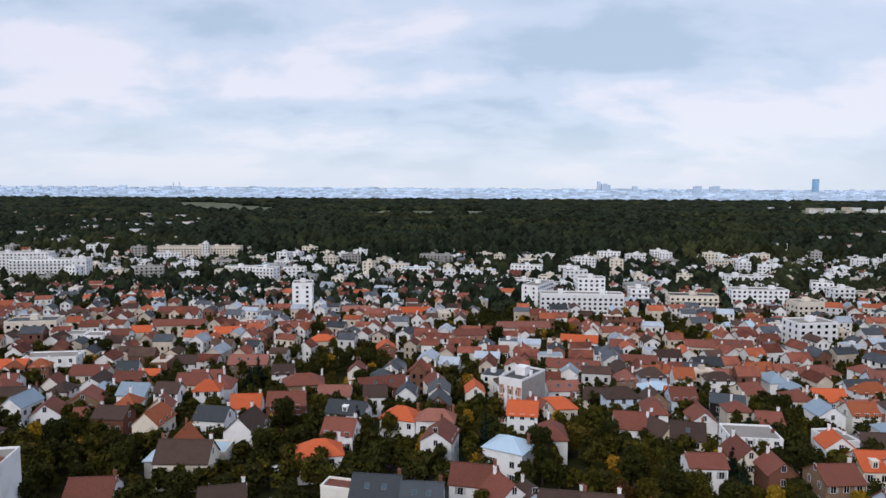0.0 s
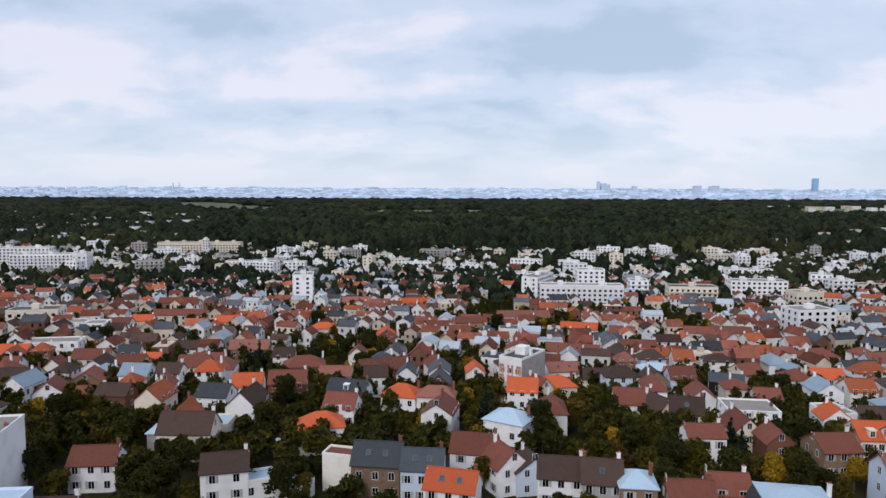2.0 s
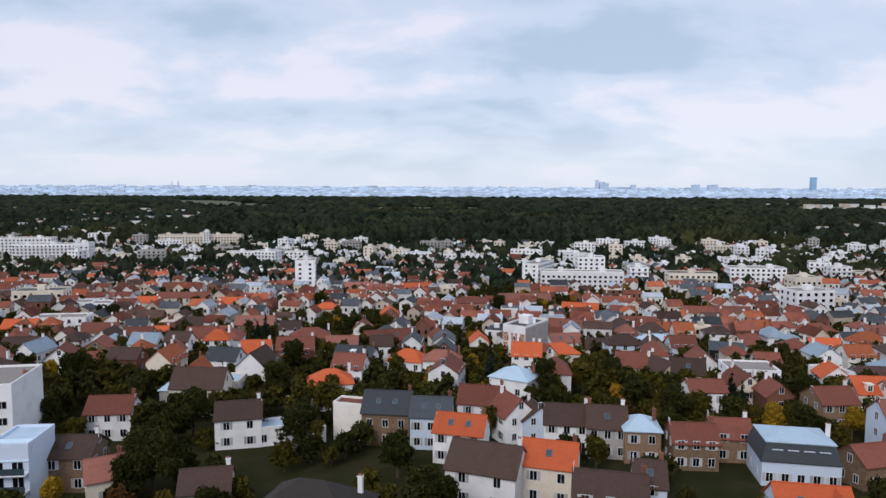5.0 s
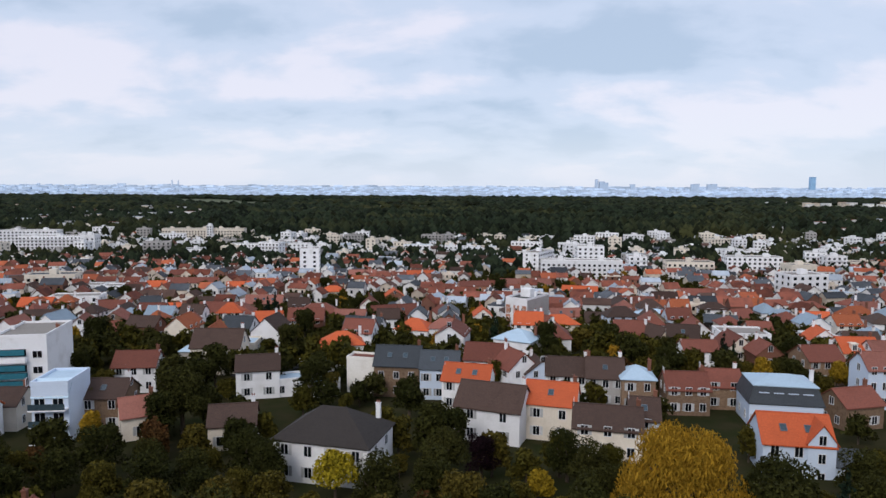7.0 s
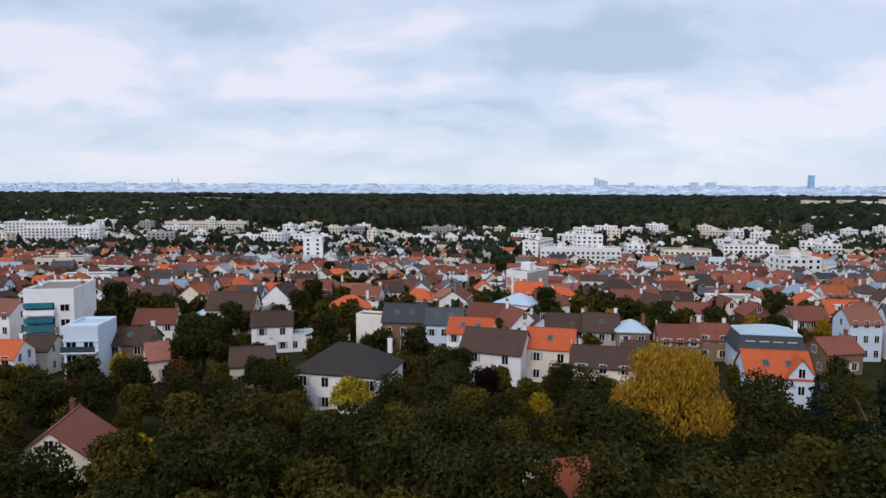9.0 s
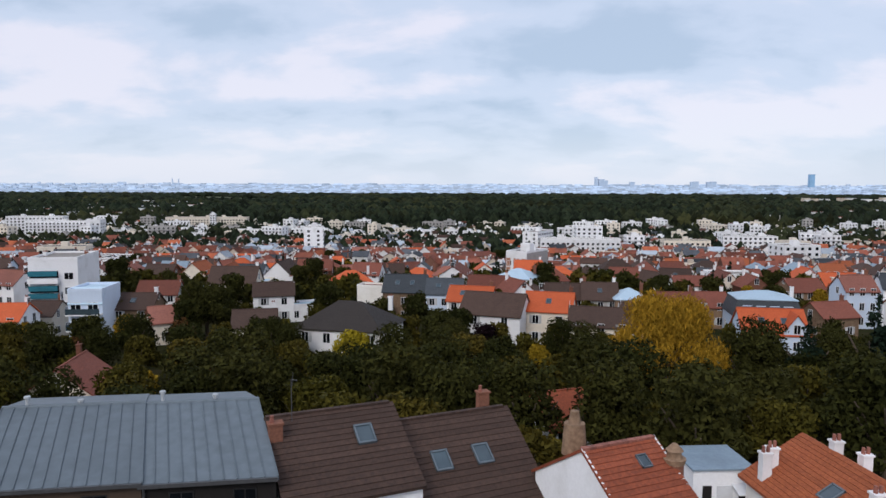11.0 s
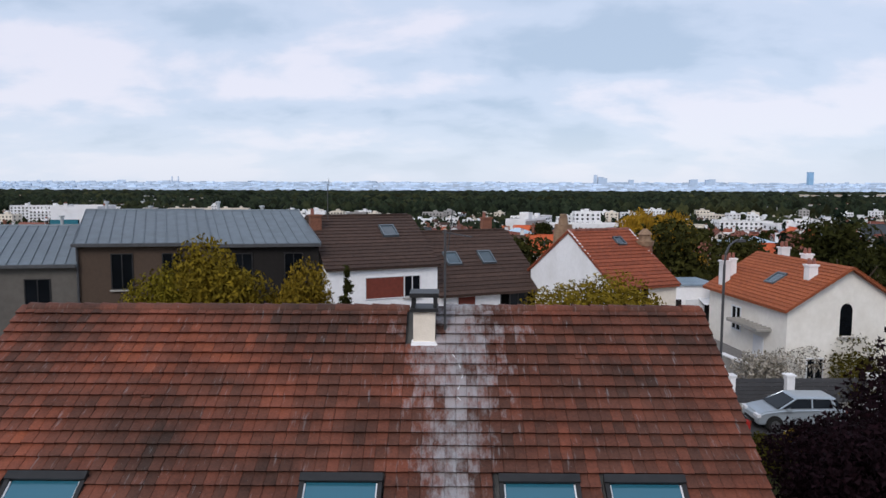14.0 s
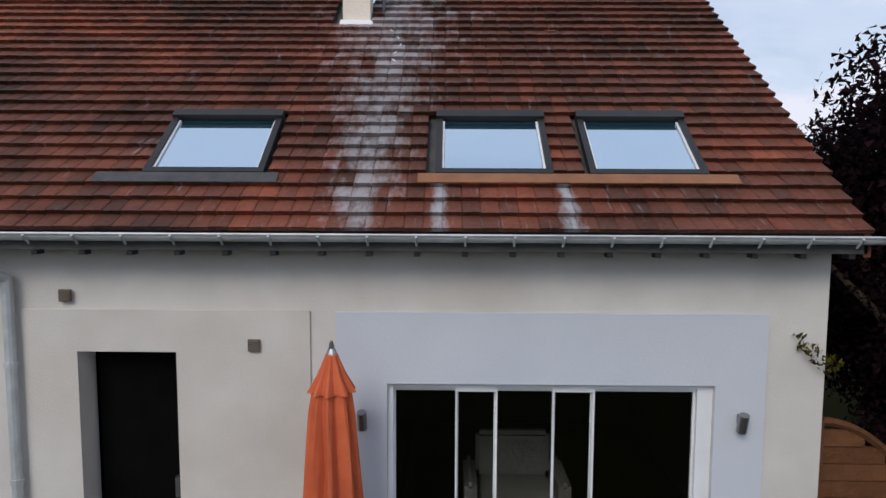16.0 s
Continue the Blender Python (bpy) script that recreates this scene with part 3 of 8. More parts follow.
tree_kind("dark_a", 9, 3.6, LEAF_DARK, 1, 1000, 0.46)
tree_kind("dark_b", 11, 4.2, LEAF_DARK, 2, 1100, 0.47)
tree_kind("dark_c", 7, 3.4, LEAF_DARK, 3, 950, 0.44)
tree_kind("olive_a", 8, 3.4, LEAF_MID, 4, 1000, 0.46)
tree_kind("olive_b", 6, 3.0, LEAF_MID, 5, 950, 0.43)
tree_kind("gold", 7, 2.8, LEAF_GOLD, 6, 1400)
tree_kind("rust", 7, 3.0, LEAF_RUST, 7, 1300)
tree_kind("conifer", 11, 2.6, LEAF_CONIFER, 8, 1500, 0.4, "conifer")
tree_kind("yellow", 4.6, 2.6, LEAF_YELLOW, 9, 1500, 0.26)
TREE_WORDS = {"dark": "dark green leafy tree among the gardens", "olive": "olive green leafy tree among the gardens", "gold": "autumn gold leafy tree",
              "rust": "rust brown autumn tree", "conifer": "dark green conical conifer", "yellow": "bright yellow rounded autumn shrub", "willow": "golden weeping willow with hanging branches",
              "lime": "lime yellow leafy tree beside the street", "purple": "dark purple-leaved plum tree beside the house", "chestnut": "large dense dark green chestnut tree"}


def tree(key, x, y, size=1.0, turn=0.0, z=None, spread=1.0, label=""):
    crown, trunk, h = TREES[key]
    t = thing("tree", pose(x, y, ground_z(x, y) - 0.1 if z is None else z, 0, 0, turn) @ Matrix.Diagonal((size * spread, size * spread, size, 1)),
              label or TREE_WORDS[key.split("_")[0]], "tree", "garden trees")
    TREESPOTS.append((x, y, 1.8 * size))
    part("trunk", trunk, None, t)
    part("crown", crown, None, t)
    return t


# ---- the plain: forest and far city ----


def clump_stuff(name, spots, mat, seed, label, category, seg=6):
    """Low rounded crowns of uneven outline at (x, y, z, r, h), joined into one mesh."""
    r = np.random.RandomState(seed)
    rings = ((1.0, 0.0), (1.08, 0.35), (0.72, 0.75), (0.0, 1.0))
    V, F, n0 = [], [], 0
    ang = np.arange(seg) * 2 * np.pi / seg
    for x, y, z, rad, h in spots:
        j = r.uniform(0.75, 1.25, (3, seg))
        for k, (a, b) in enumerate(rings[:3]):
            for i in range(seg):
                V.append((x + rad * a * j[k, i] * math.cos(ang[i] + k * 0.4), y + rad * a * j[k, i] * math.sin(ang[i] + k * 0.4), z + h * b * (0.9 + 0.2 * j[k, i] - 0.2)))
        V.append((x, y, z + h))
        for k in range(2):
            F += [(n0 + k * seg + i, n0 + k * seg + (i + 1) % seg, n0 + (k + 1) * seg + (i + 1) % seg, n0 + (k + 1) * seg + i) for i in range(seg)]
        F += [(n0 + 2 * seg + i, n0 + 2 * seg + (i + 1) % seg, n0 + 3 * seg) for i in range(seg)]
        n0 += 3 * seg + 1
    me = bpy.data.meshes.new(name)
    me.from_pydata(V, [], F)
    me.materials.append(mat)
    return tagged(new(name, me), label, category, kind="stuff")


FOREST = material("forest_canopy", (0.022, 0.029, 0.015), (0.008, 0.013, 0.008), 0.9, 0.12, 0.004, bump=0, spread=0.55, island=True, stain_color=(0.060, 0.055, 0.016), stain_amount=0.6, spec=0.05)
r = random.Random(11)
spots = []
y = 735.0
while y < 3900:
    step = 8.2 + (y - 735) * 0.0105
    half = 0.70 * y + 60
    x = -half
    while x < half:
        edge = 800 + 60 * noise.noise((x * 0.006, 3.1, 0)) + 70 * smooth_step(150, 700, abs(x + 60)) * (0.4 if x < 0 else -0.6)
        field = (-0.40 * y < x < -0.25 * y and 2000 < y < 3250 and (int(y / 150) + int(x / 90)) % 5) or (-0.12 * y < x < 0.08 * y and 1830 < y < 2290 and int(x / 40) % 3)
        villas = (x < -0.33 * y and 850 < y < 1700 and r.random() < 0.16) or (x > 0.42 * y and 850 < y < 1250 and r.random() < 0.2) or (x > 0.5 * y and 1900 < y < 2600)
        if y > edge and not field and not villas:
            rad = step * r.uniform(0.55, 0.85)
            spots.append((x + r.uniform(-0.4, 0.4) * step, y + r.uniform(-0.4, 0.4) * step, ground_z(x, y) + 2, rad, r.uniform(10, 17) if r.random() < 0.95 else 20))
        x += step * 1.15
    y += step * (1.0 + (y - 735) * 0.0004)
clump_stuff("forest", spots, FOREST, 5, "dense dark green forest across the plain", "forest", 5)

MEADOW = material("clearing_grass", (0.15, 0.16, 0.11), (0.10, 0.12, 0.075), 0.95, 0.02, 0.006, bump=0, spread=0.05, stain_color=(0.30, 0.29, 0.26), stain_amount=0.6, spec=0.0)
for name, a, b, y0, y1 in (("clearing_west", -0.40, -0.25, 2000, 3250), ("clearing_middle", -0.12, 0.08, 1830, 2290), ("clearing_east", 0.5, 0.68, 1900, 2600)):
    sheet(name, [a, a * 0.7 + b * 0.3, b], [y0 + (y1 - y0) * i / 6 for i in range(7)], lambda x, y: ground_z(x, y) + 0.6, MEADOW, "pale grassy clearing in the forest", "field")
    for v in bpy.data.objects[name].data.vertices:
        v.co.x *= v.co.y
# far city: distance haze is mixed into the pale blue base colour
CITY_HAZED = material("city_render", (0.62, 0.70, 0.80), (0.42, 0.52, 0.64), 0.9, 0.02, 0.004, bump=0, spread=0.3, island=True, stain_amount=0.2)
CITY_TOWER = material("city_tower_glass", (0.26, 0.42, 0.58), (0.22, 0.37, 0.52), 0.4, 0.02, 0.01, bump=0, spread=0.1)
# sheet laid over the dark plain, its paleness painted in as distant haze
sheet("far_streets", [-0.74, -0.37, 0, 0.37, 0.74], [3872 + 1070 * i / 20 for i in range(21)], lambda x, y: ground_z(0, y) + 0.8, CITY_HAZED, "pale haze-tinted ground sheet under the far city", "city ground")
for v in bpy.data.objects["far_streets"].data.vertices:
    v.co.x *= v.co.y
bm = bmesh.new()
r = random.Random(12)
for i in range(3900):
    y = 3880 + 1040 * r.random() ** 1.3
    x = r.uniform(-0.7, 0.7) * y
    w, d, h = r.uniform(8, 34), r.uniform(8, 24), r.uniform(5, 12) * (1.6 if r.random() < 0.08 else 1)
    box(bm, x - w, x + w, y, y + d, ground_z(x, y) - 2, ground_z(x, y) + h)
tagged(new("far_city", mesh_of("far_city", bm, CITY_HAZED)), "pale hazy city spread along the horizon", "city", kind="stuff")


def far_tower(x, y, w, h, mat, label):
    t = thing("tower_block", pose(x, y, ground_z(x, y)), label, "tower block", "far towers")
    bm = bmesh.new()
    box(bm, -w / 2, w / 2, -w / 2, w / 2, -5, h)
    part("wall", bm, mat, t)
    bm = bmesh.new()
    box(bm, -w / 2 - 1, w / 2 + 1, -w / 2 - 1, w / 2 + 1, h, h + 3)
    part("roof", bm, mat, t)


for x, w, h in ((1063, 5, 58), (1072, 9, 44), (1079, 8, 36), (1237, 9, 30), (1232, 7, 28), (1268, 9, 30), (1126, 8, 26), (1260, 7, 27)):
    far_tower((x - 784) / 1207 * 4700 - 80, 4700, w * 3.9, h + 10, CITY_HAZED, "pale hazy apartment tower in the far city")
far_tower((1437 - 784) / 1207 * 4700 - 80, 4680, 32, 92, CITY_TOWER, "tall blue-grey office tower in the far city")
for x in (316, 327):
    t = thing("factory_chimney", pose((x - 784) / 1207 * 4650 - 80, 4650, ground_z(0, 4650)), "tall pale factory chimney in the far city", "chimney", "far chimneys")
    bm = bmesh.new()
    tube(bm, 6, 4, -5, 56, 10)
    part("shaft", bm, CITY_HAZED, t)

# ---- the town further off ----
BLOCKS = []


def block(x, y, rot, L, W, H, wall=WHITE, roof=GRAVELFLAT, label="", bays=0, balcony=False):
    """A flat-roofed apartment block with rows of windows cut by bands, and a lift house on top."""
    gz = ground_z(x, y)
    BLOCKS.append((x, y, max(L, W) / 2 + 3))
    t = thing("apartment_building", pose(x, y, gz, 0, 0, rot), label or f"{word(wall)} flat-roofed apartment block", "apartment block", "apartment blocks")
    bm = bmesh.new()
    box(bm, -L / 2, L / 2, -W / 2, W / 2, -3, H)
    part("wall", bm, wall, t)
    bm = bmesh.new()
    box(bm, -L / 2 + 0.3, L / 2 - 0.3, -W / 2 + 0.3, W / 2 - 0.3, H, H + 0.1)
    part("roof", bm, roof, t)
    bm = bmesh.new()
    for a, b, c, d in ((-L / 2, L / 2, -W / 2, -W / 2 + 0.3), (-L / 2, L / 2, W / 2 - 0.3, W / 2), (-L / 2, -L / 2 + 0.3, -W / 2 + 0.3, W / 2 - 0.3), (L / 2 - 0.3, L / 2, -W / 2 + 0.3, W / 2 - 0.3)):
        box(bm, a, b, c, d, H, H + 0.6)
    part("parapet", bm, wall, t)
    for k in range(max(1, int(L / 18))):
        bm = bmesh.new()
        box(bm, -1.6, 1.6, -1.5, 1.5, 0, 2.4)
        box(bm, 2.4, 3.0, -0.4, 0.4, 0, 1.6)
        part("lift_house", bm, wall, t, m=pose(-L / 2 + (k + 0.5) * L / max(1, int(L / 18)), 0, H + 0.11))
    floors, n = int(H / 2.8), bays or max(2, int(L / 3.2))
    if y < 330:
        for f in range(floors):
            for c in range(n):
                part("window", window_mesh(1.3, 1.35), None, t, m=pose((c + 0.5) / n * L - L / 2, -W / 2 - 0.003, f * 2.8 + 0.9))
    else:
        bm = bmesh.new()
        for f in range(floors):
            for c in range(n):
                wx = (c + 0.5) / n * L - L / 2
                box(bm, wx - 0.75, wx + 0.75, -W / 2 - 0.06, -W / 2, f * 2.8 + 0.8, f * 2.8 + 2.2)
            for c in range(max(1, int(W / 4))):
                wy = (c + 0.5) / max(1, int(W / 4)) * W - W / 2
                for s in (-1, 1):
                    a, b = sorted((s * L / 2, s * (L / 2 + 0.06)))
                    box(bm, a, b, wy - 0.6, wy + 0.6, f * 2.8 + 0.8, f * 2.8 + 2.2)
        tagged(part("glazing", bm, GLASS, t), kind="stuff")
        for f in range(floors if balcony else 0):
            bm = bmesh.new()
            box(bm, -L / 2, L / 2, -W / 2 - 1.1, -W / 2 - 0.07, f * 2.8 - 0.1, f * 2.8 + 0.75)
            part("balcony", bm, wall, t)
    return t


def clear(x, y, d, lists):
    return all((x - a) ** 2 + (y - b) ** 2 > (d + c) ** 2 for s in lists for a, b, c in s)
# ---- landmarks of the town ----
rt = block(24.9, 212.7, -35, 7.2, 14, 13.2, WHITE, DARKFLAT, "red brick and white apartment tower with a blank grey side wall", bays=3)
for k in range(4):
    for a, b in ((-3.4, -2.0), (-0.9, -0.2), (0.3, 1.0), (2.0, 3.4)):
        bm = bmesh.new()
        box(bm, a, b, -7.05, -7.003, 0.6 + 2.8 * k, 3.1 + 2.8 * k)
        part("brick_panel", bm, BRICK_L, rt)
bm = bmesh.new()
box(bm, 3.603, 3.66, -6.9, 6.9, 0, 13.2)
part("side_render", bm, GREYW, rt, "grey rendered blank side")
block(-86.5, 437, 8, 12, 14, 20.5, WHITE, GRAVELFLAT, "white rendered apartment tower", bays=2)
block(87, 452, -3, 52, 11, 13, WHITE, GRAVELFLAT, "long white five-storey apartment block")
block(98, 478, -3, 18, 12, 20, WHITE)
block(62, 470, 62, 30, 11, 17, WHITE)
block(-280, 790, 4, 92, 14, 13, CREAM, GRAVELFLAT, "long cream office building at the edge of the forest")
block(-271, 782, 4, 6, 6, 17, WHITE)
block(170, 335, 8, 19, 13, 14, WHITE, GRAVELFLAT, "white rendered apartment block with a blank side")
block(206, 470, -4, 36, 12, 14, WHITE)
block(158, 455, -4, 30, 12, 12, CREAM, DARKFLAT, balcony=True)
block(128, 470, -4, 12, 12, 14, WHITE, balcony=True)
block(212, 420, 6, 16, 12, 13, CREAM)
block(-190, 335, 12, 22, 12, 12, CREAM, SLATE, "cream stone apartment block with a slate roof")
block(-345, 610, 8, 62, 14, 17, WHITE, GRAVELFLAT, "long white hospital-like block", balcony=True)
block(-312, 600, 8, 12, 14, 19, WHITE)
block(-388, 640, 8, 50, 14, 20, WHITE)
lt = house(-75.3, 132.4, 11, 8.6, 13.0, 13.4, 0.6, WHITE, GRAVELFLAT, 'flat', cols=0, sides=0, chim=2, shutter=0, label="white five-storey apartment block with blue balcony blinds")
BLIND = material("blue_blind", (0.03, 0.17, 0.22), (0.025, 0.14, 0.19), 0.8, 5, 1, bump=0.1, spread=0.05)
for k in range(4):
    bm = bmesh.new()
    box(bm, -4.2, 1.0, -7.4, -6.503, 0.6 + 2.8 * k, 1.5 + 2.8 * k)
    bal = part("balcony", bm, WHITE if k % 2 else BLIND, lt)
    bm = bmesh.new()
    box(bm, -4.1, 0.9, -6.56, -6.503, 1.6 + 2.8 * k, 2.9 + 2.8 * k)
    part("loggia_glass", bm, GLASS, lt)
    bm = bmesh.new()
    box(bm, -4.1, 0.9, -7.35, -7.25, 2.0 + 2.8 * k, 2.95 + 2.8 * k)
    part("blind", bm, BLIND, lt)
    part("window", window_mesh(1.5, 1.2), None, lt, m=pose(2.7, -6.503, 1.3 + 2.8 * k))
house(-42.9, 176.5, 82, 9.0, 7.4, 7.3, 3.4, WHITE, TILE_BROWN, 'gable', sides=0, chim=1, cols=2, gf=True)
house(-49.4, 157.0, 0, 10.8, 7.0, 6.3, 3.4, CREAM, TILE_BROWN, 'gable', cols=3, chim=2)
house(-23.2, 162.0, 14, 9.3, 7.0, 5.9, 2.6, WHITE, TILE_ORANGE, 'hip', cols=2, chim=1)
house(-8.5, 140.2, -6, 8.7, 7.0, 6.5, 3.0, STONE, SLATE, 'gable', cols=3, lights=2, shutter=0)
house(-0.4, 138.5, -4, 7.3, 7.0, 6.3, 2.6, BLUEW, SLATE, 'gable', cols=3, lights=2)
house(-35.7, 138.2, 14, 8.0, 7.0, 5.8, 2.2, WHITE, TILE_BROWN, 'gable', cols=2)
house(-60.4, 141.5, 6, 8.2, 6.2, 5.5, 2.4, WHITE, TILE_RED, 'gable', cols=3)
house(-22.7, 199.5, -14, 10.8, 6.2, 5.7, 2.6, WHITE, SLATE, 'gable', cols=3, dormers=1)
house(-16.8, 229.5, 20, 15.0, 7.0, 6.3, 2.8, BRICK, TILE_RED, 'gable', cols=4, lights=2)
house(-42.1, 233.0, 12, 12.7, 7.9, 6.3, 2.8, STONE, TILE_RED, 'hip', cols=3)
house(-69.6, 268.2, 2, 14.1, 7.0, 6.3, 2.7, STONE, TILE_PINK, 'gable', cols=4, lights=3)
house(-74.8, 240.7, 4, 10.5, 7.0, 5.9, 2.6, BRICK, TILE_RED, 'gable', cols=3)
house(-93.3, 272.0, 4, 10.4, 7.0, 5.5, 2.4, WHITE, TILE_BROWN, 'gable', cols=3)
house(-95.8, 244.5, 4, 6.7, 7.0, 5.5, 2.4, CREAM, TILE_ORANGE, 'gable', cols=2)
house(-99.1, 237.0, 4, 9.0, 7.0, 5.9, 2.6, CREAM, TILE_RED, 'gable', cols=3)
house(-99.5, 221.7, -10, 6.7, 7.0, 5.9, 2.4, BLUEW, ZINC, 'hip', cols=2)
house(-117.3, 247.7, 2, 12.2, 7.0, 5.9, 2.6, CREAM, TILE_RED, 'gable', cols=3)
house(-98.3, 210.0, 100, 8.0, 8.9, 5.9, 2.8, STONE, TILE_RED, 'gable', sides=2, cols=2, gf=True)
house(-89.6, 194.5, 14, 6.9, 6.2, 4.7, 2.4, STONE, TILE_RED, 'gable', cols=2)
house(-140.7, 265.7, 10, 18.2, 9.0, 8.4, 0.6, WHITE, GRAVELFLAT, 'flat', cols=5, chim=2)
house(-100.5, 195.2, 106, 8.0, 7.2, 5.9, 2.8, WHITE, TILE_RED, 'gable', sides=2, cols=2, gf=True)
house(-120.8, 212.5, 8, 12.7, 7.0, 5.9, 2.6, CREAM, TILE_BROWN, 'gable', cols=4, chim=3)
house(-150.7, 257.2, 6, 11.5, 7.9, 5.9, 2.6, BRICK, TILE_ORANGE, 'gable', cols=3)
house(-134.2, 231.5, 6, 5.0, 7.9, 5.9, 2.6, WHITE, TILE_RED, 'gable', cols=2)
house(-163.0, 320.0, 6, 10.6, 9.0, 8.2, 0.6, WHITE, GRAVELFLAT, 'flat', cols=3)
house(-151.8, 316.7, 6, 8.7, 9.0, 8.2, 0.6, WHITE, GRAVELFLAT, 'flat', cols=3)
house(-149.6, 332.2, 6, 11.0, 7.9, 6.1, 2.4, WHITE, TILE_RED, 'gable', cols=3)
house(-143.6, 343.5, 6, 9.5, 7.9, 6.1, 2.4, CREAM, TILE_ORANGE, 'gable', cols=2)
house(-101.7, 341.7, 6, 12.5, 7.9, 6.1, 2.4, WHITE, TILE_ORANGE, 'gable', cols=3)
house(-93.3, 362.2, 6, 10.1, 7.9, 6.1, 2.4, WHITE, TILE_PINK, 'gable', cols=2)
house(-133.6, 364.2, 4, 26.3, 7.9, 6.1, 2.4, CREAM, TILE_RED, 'gable', cols=6)
house(-153.2, 409.7, 4, 20.6, 7.9, 6.5, 2.4, STONE, TILE_RED, 'gable', cols=5)
house(-8.0, 193.0, -16, 9.4, 7.0, 5.9, 2.6, WHITE, TILE_ORANGE, 'hip', cols=3)
house(-5.2, 253.2, -10, 9.7, 7.0, 6.3, 2.6, BRICK, TILE_RED, 'hip', cols=2)
house(-9.5, 339.2, -6, 12.2, 7.0, 6.3, 2.6, WHITE, TILE_RED, 'gable', cols=3)
house(-22.9, 305.7, 100, 8.0, 7.7, 5.9, 2.6, BRICK, TILE_ORANGE, 'gable', sides=2, cols=2, gf=True)
house(-43.5, 342.2, 78, 8.0, 11.3, 5.9, 2.4, WHITE, SLATE, 'gable', sides=2, cols=2, gf=True)
house(-52.6, 322.0, 10, 10.7, 7.0, 5.9, 2.4, CREAM, TILE_ORANGE, 'hip', cols=2)
house(-75.7, 363.2, 10, 14.1, 7.0, 5.9, 2.4, CREAM, TILE_RED, 'gable', cols=3)
house(-51.2, 419.0, 6, 16.4, 7.0, 6.1, 2.6, CREAM, TILE_PINK, 'gable', cols=4)
house(-36.5, 409.5, 6, 11.4, 7.0, 6.1, 2.6, CREAM, TILE_PINK, 'gable', cols=3)
house(-16.7, 415.7, 6, 18.5, 7.0, 6.1, 2.6, WHITE, TILE_ORANGE, 'gable', cols=4)
house(17.2, 163.5, -30, 9.0, 7.9, 7.1, 2.0, WHITE, ZINC_LIGHT, 'hip', cols=2, chim=1)
house(9.1, 147.7, -12, 8.6, 6.2, 5.9, 2.8, WHITE, TILE_RED, 'gable', cols=2)
house(14.4, 142.0, 114, 7.0, 6.6, 5.5, 3.0, WHITE, TILE_RED, 'gable', sides=2, cols=2, gf=True)
house(18.8, 141.7, 102, 6.0, 6.6, 4.7, 2.4, BLUEW, TILE_BROWN, 'gable', sides=2, cols=1, gf=True)
house(23.8, 137.2, -8, 7.9, 7.0, 5.5, 2.6, WHITE, TILE_BROWN, 'gable', cols=3, shutter=1)
house(30.4, 135.0, -8, 6.8, 7.9, 5.7, 2.8, GREYW, TILE_BROWN, 'gable', cols=3, lights=1, chim=2)
house(35.6, 132.2, -6, 5.9, 7.0, 5.9, 1.8, STONE, ZINC_LIGHT, 'hip', cols=2)
house(43.4, 129.0, -4, 7.4, 6.2, 4.9, 2.4, STONE, TILE_RED, 'gable', cols=3)
house(4.8, 130.7, -14, 8.5, 6.2, 5.7, 2.4, WHITE, TILE_ORANGE, 'gable', cols=3, lights=2)
house(32.7, 204.5, 8, 11.1, 7.0, 6.3, 2.4, CREAM, TILE_ORANGE, 'hip', cols=4)
house(28.2, 202.5, 120, 7.0, 5.4, 6.3, 2.6, CREAM, TILE_RED, 'gable', sides=2, cols=2, gf=True)
house(38.9, 228.7, 8, 10.0, 6.2, 6.1, 2.2, WHITE, TILE_PINK, 'gable', cols=2, lights=2)
house(48.6, 264.7, -14, 18.9, 6.2, 6.3, 2.4, CREAM, TILE_RED, 'gable', cols=6, lights=4)
house(47.6, 221.0, -10, 7.2, 7.0, 5.3, 2.6, CREAM, TILE_BROWN, 'gable', cols=2)
house(49.7, 187.2, -8, 9.6, 7.9, 5.9, 3.0, WHITE, TILE_RED, 'gable', cols=2)
house(54.6, 182.7, 114, 8.0, 5.3, 5.5, 2.6, CREAM, TILE_BROWN, 'gable', sides=2, cols=1, gf=True)
house(59.7, 177.7, -16, 7.6, 7.0, 5.9, 3.0, CREAM, TILE_BROWN, 'gable', cols=2, lights=1)
house(55.9, 157.0, -2, 7.5, 6.2, 6.1, 1.8, WHITE, TILE_RED, 'gable', cols=3, chim=1)
house(72.0, 172.7, -6, 11.1, 9.0, 7.6, 0.6, WHITE, GRAVELFLAT, 'flat', cols=4)
house(84.2, 190.5, -8, 6.1, 7.0, 6.3, 2.2, CREAM, TILE_RED, 'gable', cols=2)
house(83.0, 212.5, -20, 9.2, 7.9, 6.5, 1.6, ANTHRA, SLATE, 'gable', cols=2, shutter=0)
house(94.5, 226.2, 20, 7.4, 7.9, 6.3, 2.4, CREAM, TILE_RED, 'gable', cols=2)
house(67.4, 228.0, 10, 9.9, 7.0, 6.7, 1.6, BLUEW, ZINC_LIGHT, 'hip', cols=3)
house(71.3, 219.7, -14, 7.2, 7.0, 6.1, 2.4, WHITE, TILE_ORANGE, 'gable', cols=2)
house(67.3, 293.7, -6, 9.7, 7.0, 6.3, 2.2, WHITE, SLATE, 'gable', cols=4)
house(74.9, 275.2, -8, 13.6, 7.0, 6.3, 2.4, CREAM, TILE_RED, 'gable', cols=4)
house(82.2, 261.2, -8, 8.6, 7.0, 6.3, 2.4, CREAM, TILE_RED, 'gable', cols=2)
